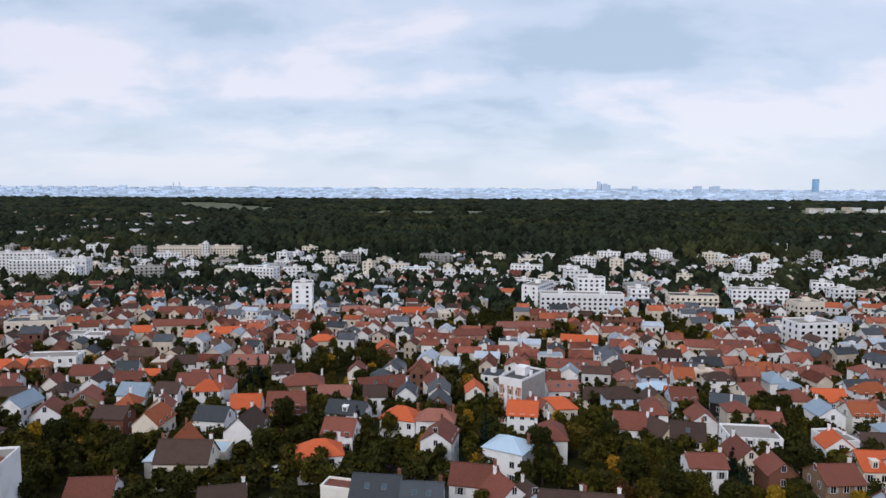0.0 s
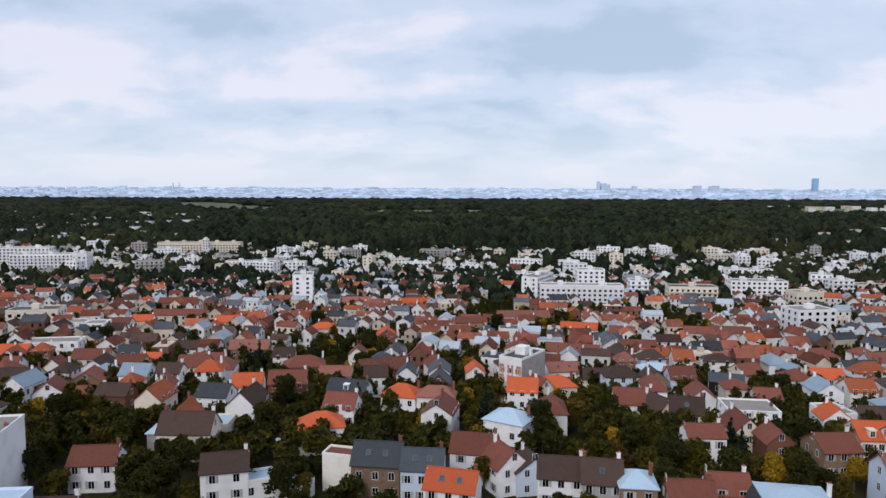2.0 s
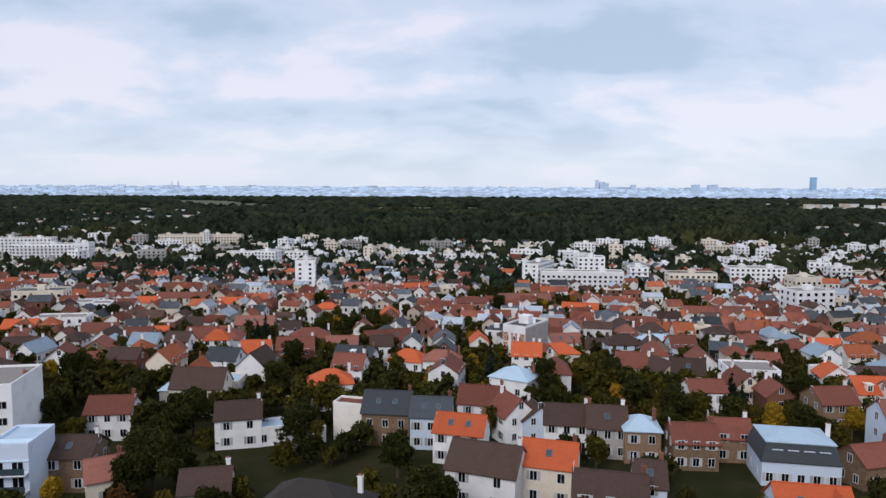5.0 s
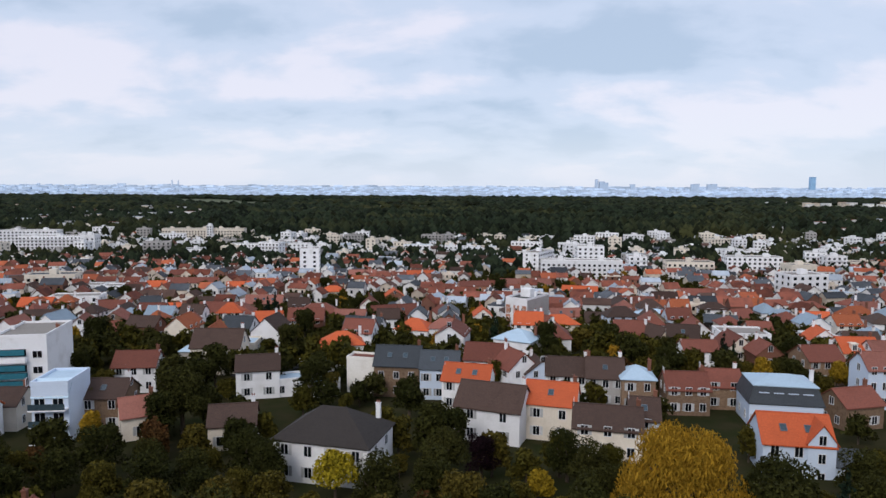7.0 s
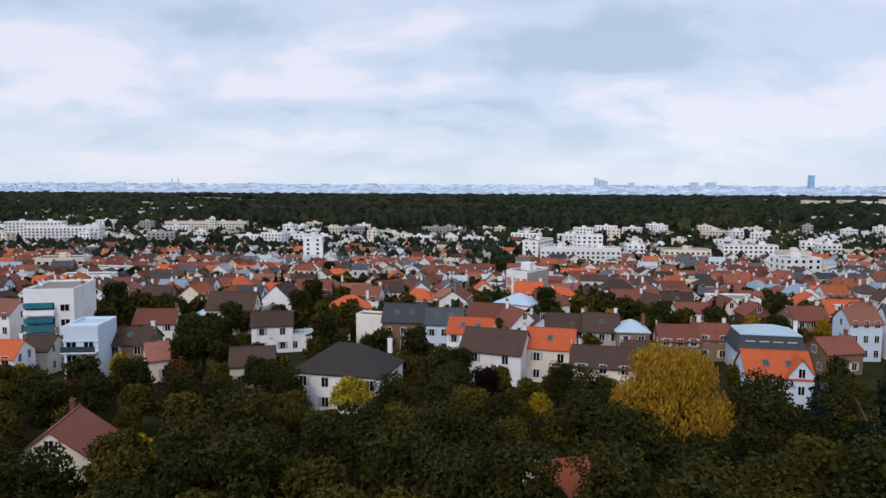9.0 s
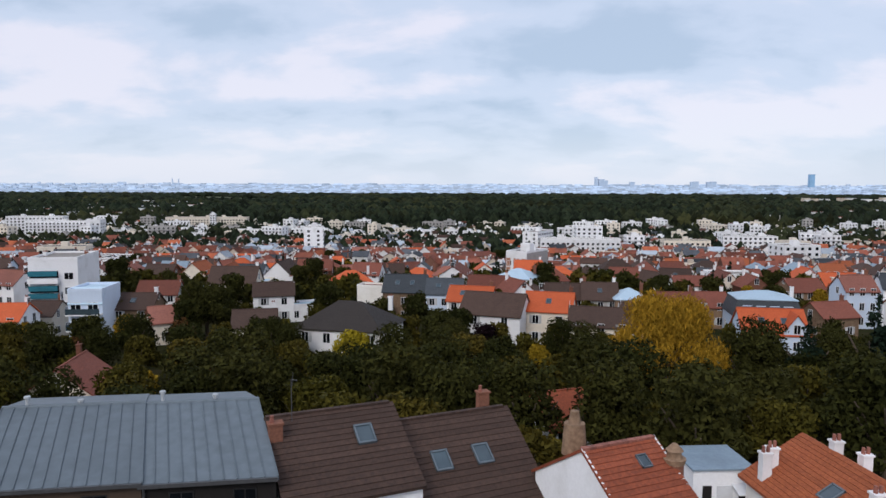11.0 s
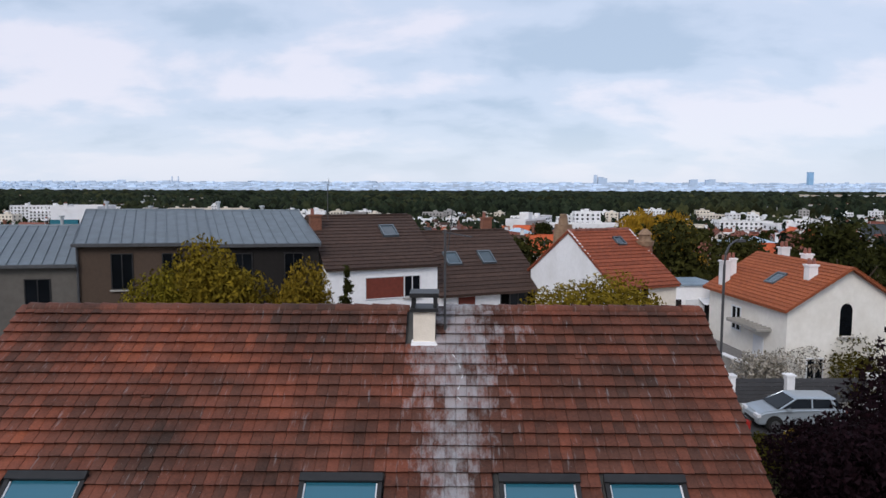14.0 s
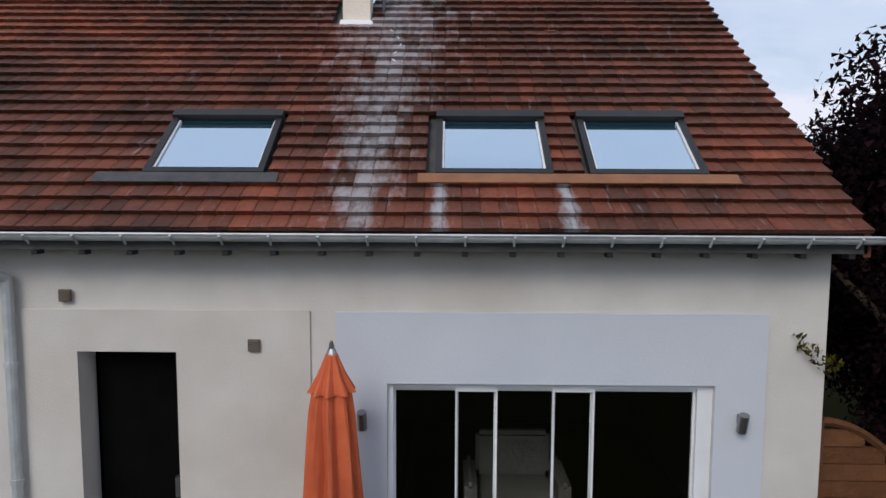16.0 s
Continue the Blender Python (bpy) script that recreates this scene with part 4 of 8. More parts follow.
house(89.4, 261.7, -8, 10.0, 7.0, 6.3, 2.2, BLUEW, SLATE, 'gable', cols=3)
house(98.8, 250.2, -8, 12.3, 7.0, 6.1, 2.2, WHITE, TILE_PINK, 'gable', cols=4)
house(61.7, 322.0, -14, 16.0, 7.0, 6.5, 2.4, WHITE, TILE_ORANGE, 'gable', cols=4)
house(41.0, 363.2, 4, 26.2, 7.9, 6.5, 2.4, CREAM, TILE_PINK, 'gable', cols=6)
house(13.0, 325.0, 10, 14.4, 8.8, 8.9, 1.8, BRICK_L, TILE_RED, 'gable', cols=4)
house(77.8, 310.2, -14, 10.3, 7.0, 6.5, 2.4, WHITE, TILE_RED, 'gable', cols=3)
house(124.7, 312.7, -10, 17.3, 7.9, 6.5, 2.2, CREAM, TILE_RED, 'gable', cols=4, lights=3)
house(111.0, 312.0, -10, 12.1, 7.9, 6.5, 2.2, CREAM, TILE_RED, 'gable', cols=3)
house(151.5, 369.0, 16, 16.4, 7.9, 6.5, 2.2, WHITE, ZINC_LIGHT, 'gable', cols=3)
house(131.6, 257.0, 10, 14.1, 7.9, 6.1, 2.6, WHITE, TILE_RED, 'hip', cols=3)
house(114.2, 218.2, -4, 9.0, 7.9, 6.1, 2.6, CREAM, TILE_ORANGE, 'gable', cols=4)
house(105.2, 217.7, -4, 7.1, 7.9, 6.1, 2.6, CREAM, TILE_RED, 'hip', cols=3)
house(131.6, 231.2, 4, 11.3, 7.9, 6.1, 2.8, WHITE, SLATE, 'gable', cols=3, dormers=2)
house(115.4, 204.5, 4, 10.6, 7.9, 6.1, 2.4, CREAM, TILE_PINK, 'gable', cols=4)
house(91.9, 174.2, 6, 6.1, 8.0, 6.6, 0.5, WHITE, GRAVELFLAT, 'flat', cols=3)
house(79.1, 151.7, 4, 7.7, 7.9, 5.5, 2.4, STONE, TILE_RED, 'gable', cols=3)
house(90.1, 157.0, -4, 8.0, 7.9, 6.1, 2.6, CREAM, TILE_ORANGE, 'gable', cols=3, dormers=2)
house(92.5, 153.0, -4, 4.0, 7.9, 6.1, 2.6, WHITE, TILE_PINK, 'gable', cols=2)
house(100.6, 173.0, -4, 8.3, 7.9, 5.5, 2.4, GREYW, TILE_BROWN, 'gable', cols=3)
house(68.7, 121.5, 14, 7.5, 6.2, 4.3, 2.2, STONE, TILE_RED, 'gable', cols=2)
house(57.6, 123.5, -10, 11.4, 9.0, 4.2, 3.9, BLUEW, SLATE, 'mansard', cols=5, dormers=4, label='pale blue house with dark mansard and blue zinc top')
house(-14.2, 98.5, -14, 13.2, 9.7, 5.7, 3.4, WHITE, TILE_BROWN_DARK, 'hip', cols=4, chim=1)
house(-31.4, 109.5, 12, 6.8, 6.2, 4.1, 2.2, CREAM, TILE_BROWN, 'gable', cols=2)
house(-47.9, 113.5, 30, 5.2, 6.2, 4.1, 2.2, CREAM, TILE_PINK, 'gable', cols=1)
house(-54.9, 118.5, 4, 7.4, 7.0, 5.7, 2.2, STONE, TILE_BROWN, 'gable', cols=2, lights=1)
nb = house(-59.6, 113.2, 6, 5.4, 8.0, 9.2, 0.6, BLUEW, ZINC_LIGHT, 'flat', cols=0, sides=0, chim=0, label="narrow pale blue house with glazed balconies and a zinc roof")
bm = bmesh.new()
prism(bm, [(-4.15, 7.2), (-2.2, 9.75), (-2.2, 9.6), (-4.15, 7.05)], -2.75, 2.75)
part("sloping_roof", bm, ZINC_LIGHT, nb)
for k, zz in enumerate((0.4, 3.0, 5.6)):
    bm = bmesh.new()
    box(bm, -2.7, 2.7, -5.3, -4.003, zz - 0.2, zz)
    slab = part("balcony", bm, WHITE, nb)
    bm = bmesh.new()
    box(bm, -2.65, 2.65, -5.3, -5.26, zz, zz + 0.95)
    part("glass_rail", bm, LIGHTGLASS, slab)
    for x in (-1.5, 1.2):
        part("window", window_mesh(1.5 if k else 1.1, 1.7), None, nb, m=pose(x, -4.003, zz + 0.1))
house(-71.0, 117.7, 4, 6.0, 7.0, 4.5, 2.0, CREAM, TILE_BROWN, 'gable', cols=1)
house(-71.4, 109.7, 6, 5.0, 7.0, 4.9, 2.2, WHITE, TILE_ORANGE, 'gable', cols=2)
house(8.3, 114.2, -20, 10.4, 7.9, 5.7, 3.0, WHITE, TILE_BROWN, 'gable', cols=2, sides=2)
house(17.7, 115.2, -16, 7.9, 7.0, 6.1, 2.6, CREAM, TILE_ORANGE, 'gable', cols=2, lights=1)
house(24.5, 106.7, -12, 9.7, 7.0, 4.9, 2.4, CREAM, TILE_BROWN, 'gable', cols=3)
house(30.9, 110.7, -12, 4.4, 7.0, 5.1, 2.4, BLUEW, TILE_BROWN, 'gable', cols=1, lights=1)
house(51.2, 133.2, -6, 6.8, 7.0, 4.5, 2.4, STONE, TILE_RED, 'gable', cols=2)

house(-52.6, 163.0, 92, 9.0, 6.0, 6.2, 3.8, CREAM, TILE_RUST, "gable", cols=2, sides=2, chim=1, gf=True, label="cream villa with a steep russet front gable")
house(-46.2, 164.0, 2, 6.5, 7.0, 5.6, 0.5, CREAM, ZINC_LIGHT, "flat", cols=2, sides=1, chim=0, shutter=0, label="cream flat-roofed wing of a villa")
house(-58.0, 163.5, 2, 4.0, 6.0, 4.0, 1.0, GREYW, ZINC_LIGHT, "hip", cols=1, sides=0, chim=0, shutter=0)
house(-13.5, 141.0, -14, 10.0, 4.0, 6.8, 0.4, IVORY, TILE_RED, "flat", cols=0, sides=0, chim=0, label="long blank ivory garden building wall")
house(-30.0, 139.0, 20, 6.5, 5.0, 3.2, 0.3, WHITE, ZINC_LIGHT, "flat", cols=2, sides=0, chim=0, shutter=0)
house(-23.5, 137.5, -20, 6.0, 4.5, 2.8, 0.3, WHITE, ZINC_LIGHT, "flat", cols=1, sides=0, chim=0, shutter=0)
# ---- garden trees in their places ----
tree("olive_a", -84.8, 161.4, 0.96, 66)
tree("dark_b", -81.4, 166.2, 1.07, 242)
tree("olive_a", -81.9, 152.9, 0.96, 240)
tree("olive_b", -76.1, 152.9, 0.94, 98)
tree("dark_c", -69.4, 153.2, 0.91, 281)
tree("olive_b", -68.2, 159.9, 0.89, 77)
tree("dark_a", -69.6, 168.9, 0.97, 267)
tree("gold", -93.9, 178.4, 1.01, 343)
tree("dark_a", -85.9, 178.7, 0.81, 302)
tree("dark_a", -78.8, 193.9, 0.86, 15)
tree("olive_b", -68.6, 176.4, 0.92, 198)
tree("dark_c", -63.9, 162.2, 1.03, 218)
tree("dark_b", -36.1, 165.2, 0.93, 197)
tree("dark_c", -33.0, 167.7, 0.87, 299)
tree("olive_b", -37.6, 153.9, 0.95, 172)
tree("dark_c", -53.1, 139.2, 1.07, 14)
tree("dark_c", -53.4, 144.4, 0.81, 167)
tree("dark_c", -46.4, 136.7, 1.07, 291)
tree("conifer", -59.2, 233.4, 1.00, 108)
tree("conifer", -52.1, 212.9, 0.85, 32)
tree("conifer", -60.6, 248.2, 1.05, 247)
tree("dark_a", -40.3, 185.9, 0.87, 34)
tree("dark_b", -37.5, 188.9, 1.06, 10)
tree("olive_b", -31.0, 195.7, 0.90, 212)
tree("olive_a", -33.2, 192.4, 0.77, 314)
tree("dark_a", -53.7, 259.7, 0.88, 300)
tree("olive_b", -53.6, 277.4, 0.94, 142)
tree("dark_c", -49.6, 290.2, 0.83, 18)
tree("olive_b", -37.6, 260.2, 0.75, 55)
tree("dark_c", -37.3, 284.2, 0.94, 101)
tree("olive_b", -28.8, 254.9, 0.85, 134)
tree("dark_a", -28.4, 284.7, 0.99, 173)
tree("olive_b", -44.0, 311.7, 0.88, 70)
tree("dark_b", -24.8, 239.7, 0.88, 266)
tree("olive_b", -22.5, 260.9, 0.98, 304)
tree("olive_a", -22.0, 312.7, 0.97, 259)
tree("dark_b", -41.5, 248.9, 0.90, 121)
tree("conifer", -18.6, 186.7, 0.90, 132)
tree("olive_b", -7.9, 168.4, 0.94, 5)
tree("olive_b", -5.5, 170.9, 1.10, 161)
tree("dark_a", 13.1, 236.2, 0.88, 301)
tree("dark_c", 16.6, 251.4, 0.80, 324)
tree("gold", 9.3, 197.2, 0.91, 347)
tree("olive_b", 12.6, 204.2, 0.96, 142)
tree("olive_b", 10.1, 179.2, 0.76, 31)
tree("conifer", 12.4, 171.4, 1.09, 128)
tree("olive_b", 15.1, 193.9, 0.85, 307)
tree("dark_b", 23.5, 158.7, 0.81, 94)
tree("dark_b", 23.1, 164.9, 1.02, 304)
tree("gold", 33.0, 182.7, 0.86, 193)
tree("olive_a", 34.7, 177.4, 1.02, 13)
tree("olive_a", 36.7, 191.7, 0.86, 113)
tree("dark_c", 44.3, 191.9, 1.03, 122)
tree("dark_b", 42.4, 180.2, 0.82, 222)
tree("dark_c", 49.8, 242.4, 0.86, 170)
tree("dark_c", 44.8, 172.7, 1.04, 224)
tree("olive_a", 47.3, 167.9, 0.78, 332)
tree("dark_a", 41.6, 155.9, 1.06, 230)
tree("olive_b", 47.3, 157.7, 0.83, 61)
tree("olive_b", 42.8, 148.2, 1.03, 294)
tree("dark_a", 46.7, 146.9, 1.05, 174)
tree("olive_a", 51.0, 146.9, 1.03, 176)
tree("rust", 37.0, 146.7, 0.90, 265)
tree("olive_b", 51.2, 138.9, 0.91, 324)
tree("conifer", 61.3, 156.4, 0.85, 290)
tree("conifer", 62.2, 153.2, 0.76, 211)
tree("dark_a", 58.0, 145.7, 0.82, 244)
tree("olive_b", 61.8, 145.9, 0.95, 113)
tree("gold", 63.6, 141.9, 1.01, 339)
tree("olive_b", 69.5, 147.4, 0.94, 116)
tree("dark_a", 77.5, 156.7, 1.05, 146)
tree("olive_a", 83.4, 156.9, 1.07, 355)
tree("gold", 78.2, 142.2, 0.93, 122)
tree("dark_c", 71.5, 139.4, 0.76, 274)
tree("dark_b", 89.6, 244.2, 0.77, 313)
tree("dark_a", 95.9, 254.7, 0.87, 129)
tree("dark_c", 95.6, 218.2, 0.92, 31)
tree("olive_b", 101.9, 226.4, 0.83, 62)
tree("dark_c", 99.7, 214.7, 1.06, 61)
tree("olive_b", 120.2, 219.2, 0.97, 204)
tree("conifer", 74.4, 178.7, 0.97, 266)
tree("olive_b", 59.6, 216.9, 0.77, 165)
tree("olive_a", 69.7, 264.9, 1.05, 64)
tree("dark_a", 122.6, 318.9, 0.79, 35)
tree("dark_c", 178.2, 292.9, 0.93, 161)
tree("dark_a", 165.1, 286.2, 0.86, 179)
tree("dark_b", -135.8, 293.2, 0.98, 300)
tree("dark_b", -144.0, 299.9, 0.88, 97)
tree("dark_b", -106.2, 294.4, 0.90, 65)
tree("dark_c", -116.6, 308.4, 0.75, 194)
tree("olive_a", -104.7, 309.2, 0.95, 21)
tree("gold", 9.8, 385.9, 0.91, 332)
tree("gold", 5.2, 375.7, 0.97, 22)
tree("gold", -22.3, 346.9, 0.77, 321)
tree("dark_b", -60.4, 345.2, 1.02, 161)
tree("dark_b", 26.0, 331.2, 1.08, 214)
tree("dark_b", 87.8, 360.7, 0.76, 111)
tree("dark_c", 95.9, 369.9, 0.84, 302)
tree("dark_b", -71.6, 139.9, 0.76, 191)
tree("olive_a", -64.3, 136.2, 0.69, 95)
tree("dark_a", -77.4, 142.4, 0.90, 3)
tree("dark_b", -44.9, 140.4, 0.91, 41)
tree("olive_b", -40.4, 134.2, 0.72, 315)
tree("dark_a", -47.8, 132.9, 0.85, 194)
tree("dark_a", -24.3, 140.9, 0.93, 216)
tree("olive_a", -21.2, 135.9, 0.66, 121)
tree("dark_c", -20.7, 143.7, 0.62, 67)
tree("dark_b", -24.5, 133.4, 0.78, 302)
tree("olive_b", -15.8, 133.7, 0.62, 352)
tree("olive_b", -92.6, 169.9, 0.73, 52)
tree("dark_a", -80.4, 161.2, 0.92, 104)
tree("olive_a", -75.0, 168.2, 0.84, 215)
tree("dark_a", -37.6, 143.4, 0.91, 136)
tree("dark_a", 42.2, 136.2, 0.92, 203)
tree("olive_a", 45.6, 137.4, 0.70, 22)
tree("dark_b", 53.7, 137.7, 0.91, 28)
tree("dark_a", 83.1, 143.4, 0.91, 251)
tree("olive_a", 72.4, 135.7, 0.65, 121)
tree("dark_b", 66.8, 137.9, 0.75, 57)
tree("olive_b", 45.3, 165.2, 0.94, 1)
tree("dark_c", 35.7, 160.4, 0.64, 296)
tree("olive_b", 37.3, 157.2, 0.67, 103)
tree("dark_c", 26.8, 156.9, 0.72, 42)

# ---- streets of houses beyond ----


def lane(x0, y0, x1, y1, w, mat, name, label):
    """A short stretch of street laid over the slope."""
    d = Vector((x1 - x0, y1 - y0)).normalized()
    nx, ny = -d.y * w / 2, d.x * w / 2
    bm = bmesh.new()
    rows = []
    for i in range(13):
        x, y = x0 + (x1 - x0) * i / 12, y0 + (y1 - y0) * i / 12
        z = max(ground_z(x + nx, y + ny), ground_z(x - nx, y - ny)) + 0.15
        rows.append([bm.verts.new(p) for p in ((x + nx, y + ny, z), (x - nx, y - ny, z), (x - nx, y - ny, z - 1.2), (x + nx, y + ny, z - 1.2))])
        HOUSES.append((x, y, w / 2 - 1.5))
    for a, b in zip(rows, rows[1:]):
        for k in range(4):
            bm.faces.new((a[k], a[(k + 1) % 4], b[(k + 1) % 4], b[k]))
    bm.faces.new(rows[0])
    bm.faces.new(rows[-1][::-1])
    tagged(new(name, mesh_of(name, bm, mat)), label, "road", kind="structure")


lane(-36, 213, 6, 152, 6, ASPHALT, "road_hill", "grey asphalt street running down between the houses")
lane(-45, 152, -27, 169, 5, ASPHALT, "road_garden", "grey asphalt lane beside garden trees")
lane(74, 178, 82, 152, 8, PAVING, "yard", "pale concrete yard with parked cars")
q = random.Random(21)
WALLS = (WHITE, WHITE, WHITE, WHITE, CREAM, IVORY, CREAM, STONE, BRICK, BLUEW)
ROOFS = (TILE_RED, TILE_RED, TILE_RED, TILE_RUST, TILE_PINK, TILE_ORANGE, TILE_BROWN, TILE_BROWN, SLATE, ZINC)
y = 100.0
while y < 255:
    half = 0.68 * y + 20
    x = -half
    rowrot = 8 * math.sin(y * 0.03)
    while x < half:
        L = q.uniform(6, 10)
        px, py = x + L / 2, y + q.uniform(-4, 4) + 6 * math.sin(x * 0.02)
        if (py > 150 or abs(px) > 80) and q.random() < 0.86 and clear(px, py, 4.2, (HOUSES, BLOCKS, TREESPOTS)):
            far = py > 230
            house(px, py, rowrot + q.choice((0, 90)) + q.uniform(-8, 8), L, q.uniform(5.2, 6.8), q.uniform(6.0, 8.2), q.uniform(2.0, 2.9), q.choice(WALLS), q.choice(ROOFS),
                  q.choice(("gable", "gable", "gable", "hip", "flat" if py > 280 else "hip")), cols=2 if far else 3, sides=1, chim=1, simple=far, shutter=0)
        x += L + q.uniform(1.0, 4.5)
    y += q.uniform(14, 16.5)
# white blocks and villas towards the forest
for i in range(270):
    y = 470 + 350 * q.random() ** 0.75
    x = q.uniform(-0.68, 0.68) * y
    if y < 560 and x < 60:
        continue
    L = q.uniform(8, 20) if q.random() < 0.8 else q.uniform(20, 34)
    if clear(x, y, L / 2, (HOUSES, BLOCKS)):
        block(x, y, q.uniform(-22, 22), L, q.uniform(8, 12), q.choice((5.8, 5.8, 8.6, 8.6, 8.6, 11.4, 14.2)), q.choice((WHITE, WHITE, WHITE, CREAM, GREYW)), q.choice((GRAVELFLAT, DARKFLAT, ZINC)), balcony=q.random() < 0.3)


def far_paint(name, color, color2, spread):
    return material(name, color, color2, 0.85, 0.3, 0.05, bump=0, spread=spread, island=True, spec=0.1)


FAR = [far_paint("far_white_render", (0.80, 0.79, 0.79), (0.66, 0.63, 0.60), 0.15), far_paint("far_cream_render", (0.66, 0.57, 0.47), (0.52, 0.44, 0.36), 0.2),
       far_paint("far_brick", (0.27, 0.13, 0.09), (0.18, 0.09, 0.065), 0.3), GLASS,
       far_paint("far_red_tiles", (0.26, 0.085, 0.055), (0.14, 0.052, 0.038), 0.45), far_paint("far_orange_tiles", (0.46, 0.13, 0.06), (0.32, 0.09, 0.05), 0.25),
       far_paint("far_brown_tiles", (0.10, 0.058, 0.045), (0.06, 0.038, 0.032), 0.4), far_paint("far_slates", (0.10, 0.11, 0.125), (0.065, 0.07, 0.08), 0.5),
       far_paint("far_zinc", (0.42, 0.47, 0.53), (0.32, 0.36, 0.42), 0.25)]


class Heap:
    """Vertices, faces and materials of many small houses, gathered for one mesh."""

    def __init__(self):
        self.v, self.f, self.m = [], [], []

    def add(self, m, pts, faces, mat):
        n = len(self.v)
        self.v += [tuple(m @ Vector(p)) for p in pts]
        self.f += [tuple(n + i for i in f) for f in faces]
        self.m += [mat] * len(faces)

    def box(self, m, x0, x1, y0, y1, z0, z1, mat):
        self.add(m, [(x, y, z) for z in (z0, z1) for y in (y0, y1) for x in (x0, x1)], ((4, 5, 7, 6), (0, 1, 5, 4), (2, 6, 7, 3), (0, 4, 6, 2), (1, 3, 7, 5)), mat)

    def gable(self, m, a, b, e, rise, wall, tiles, over=0.2):
        self.add(m, [(s * a, y, z) for s in (-1, 1) for y, z in ((-b, -2), (b, -2), (b, e), (0, e + rise), (-b, e))],
                 ((0, 1, 2, 3, 4), (9, 8, 7, 6, 5), (0, 4, 9, 5), (2, 1, 6, 7)), wall)
        k, a, b, e0 = 0.2, a + 0.25, b + over, e - over * rise / b
        self.add(m, [(s * a, y, z) for s in (-1, 1) for y, z in ((-b, e0), (0, e + rise + 0.05), (b, e0), (b, e0 + k), (0, e + rise + 0.05 + k), (-b, e0 + k))],
                 ((0, 1, 4, 5), (1, 2, 3, 4), (11, 10, 7, 6), (10, 9, 8, 7), (5, 4, 10, 11), (4, 3, 9, 10), (0, 5, 11, 6), (3, 2, 8, 9)), tiles)

    def panes(self, m, a, b, e, n):
        """Windows on all four sides, set just proud of the wall."""
        for fz in (0.9, 3.5, 6.2):
            if fz + 1.5 > e:
                continue
            for k in range(n):
                x = (k + 0.5) / n * 2 * a - a
                for s in (-1, 1):
                    self.add(m, [(x - 0.5 * s, s * (b + 0.04), fz), (x + 0.5 * s, s * (b + 0.04), fz), (x + 0.5 * s, s * (b + 0.04), fz + 1.45), (x - 0.5 * s, s * (b + 0.04), fz + 1.45)], ((0, 1, 2, 3),), 3)
            for y in (-0.45 * b, 0.45 * b):
                for s in (-1, 1):
                    self.add(m, [(s * (a + 0.04), y - 0.45, fz), (s * (a + 0.04), y + 0.45, fz), (s * (a + 0.04), y + 0.45, fz + 1.4), (s * (a + 0.04), y - 0.45, fz + 1.4)], ((0, 1, 2, 3),), 3)


heap = Heap()
taken = []
cells = {}
for i in range(7000):
    y = 240 + 590 * q.random() ** 1.05
    x = q.uniform(-0.68, 0.68) * y
    gx, gy = (8.0, 14.0) if y < 520 else (13.0, 17.0)
    key = (int(x // 12), int(y // 12))
    if any(((x - s) / gx) ** 2 + ((y - t) / gy) ** 2 < 1 for i in (-2, -1, 0, 1, 2) for j in (-2, -1, 0, 1, 2) for s, t in cells.get((key[0] + i, key[1] + j), ())):
        continue
    # groves and gardens leave gaps between the streets
    if noise.noise((x * 0.018, y * 0.014, 7.7)) < (-0.30 if y < 520 else -0.05) or not clear(x, y, 3.0, (HOUSES, BLOCKS)):
        continue
    taken.append((x, y))
    cells.setdefault(key, []).append((x, y))
    street = 34 * noise.noise((x * 0.006, y * 0.006, 1.3))
    m = pose(x, y, ground_z(x, y), 0, 0, street + q.choice((0, 90)) + q.uniform(-6, 6))
    a, b, e, rise = q.uniform(3.2, 5.2), q.uniform(2.6, 3.4), q.uniform(5.8, 8.8), q.uniform(1.6, 2.6)
    wall = q.choice((0, 0, 0, 0, 0, 0, 1, 1, 2))
    pale = smooth_step(500, 640, y + 0.25 * abs(x))
    if q.random() < 0.10 + 0.62 * pale:
        heap.box(m, -a, a, -b, b, -2, e, wall)
        heap.box(m, -a + 0.3, a - 0.3, -b + 0.3, b - 0.3, e, e + 0.25, q.choice((8, 7, 1)))
        heap.box(m, -1.0, 0.8, -0.8, 0.8, e, e + 1.6, wall)
    else:
        tiles = q.choice((4, 4, 4, 4, 4, 5, 6, 6, 7, 7, 8))
        heap.gable(m, a, b, e, rise, wall, tiles)
        if q.random() < 0.3:
            heap.gable(m @ pose(q.uniform(-1, 1), -b * 0.5, 0, 0, 0, 90), b * 0.9, 1.9, e - 0.4, rise * 0.75, wall, tiles)
        for s in (-1, 1):
            if q.random() < 0.7:
                heap.box(m, s * (a - 0.5) - 0.3, s * (a - 0.5) + 0.3, 0.0, 0.6, e + rise - 1.0, e + rise + 1.0, 0 if q.random() < 0.6 else 2)
    heap.panes(m, a, b, e, 3 if a > 4 else 2)
    if q.random() < 0.35:
        heap.box(m, a, a + q.uniform(2, 3.5), -b + 0.5, b - 0.8, -2, 2.9, q.choice((0, 1, 4, 8)))
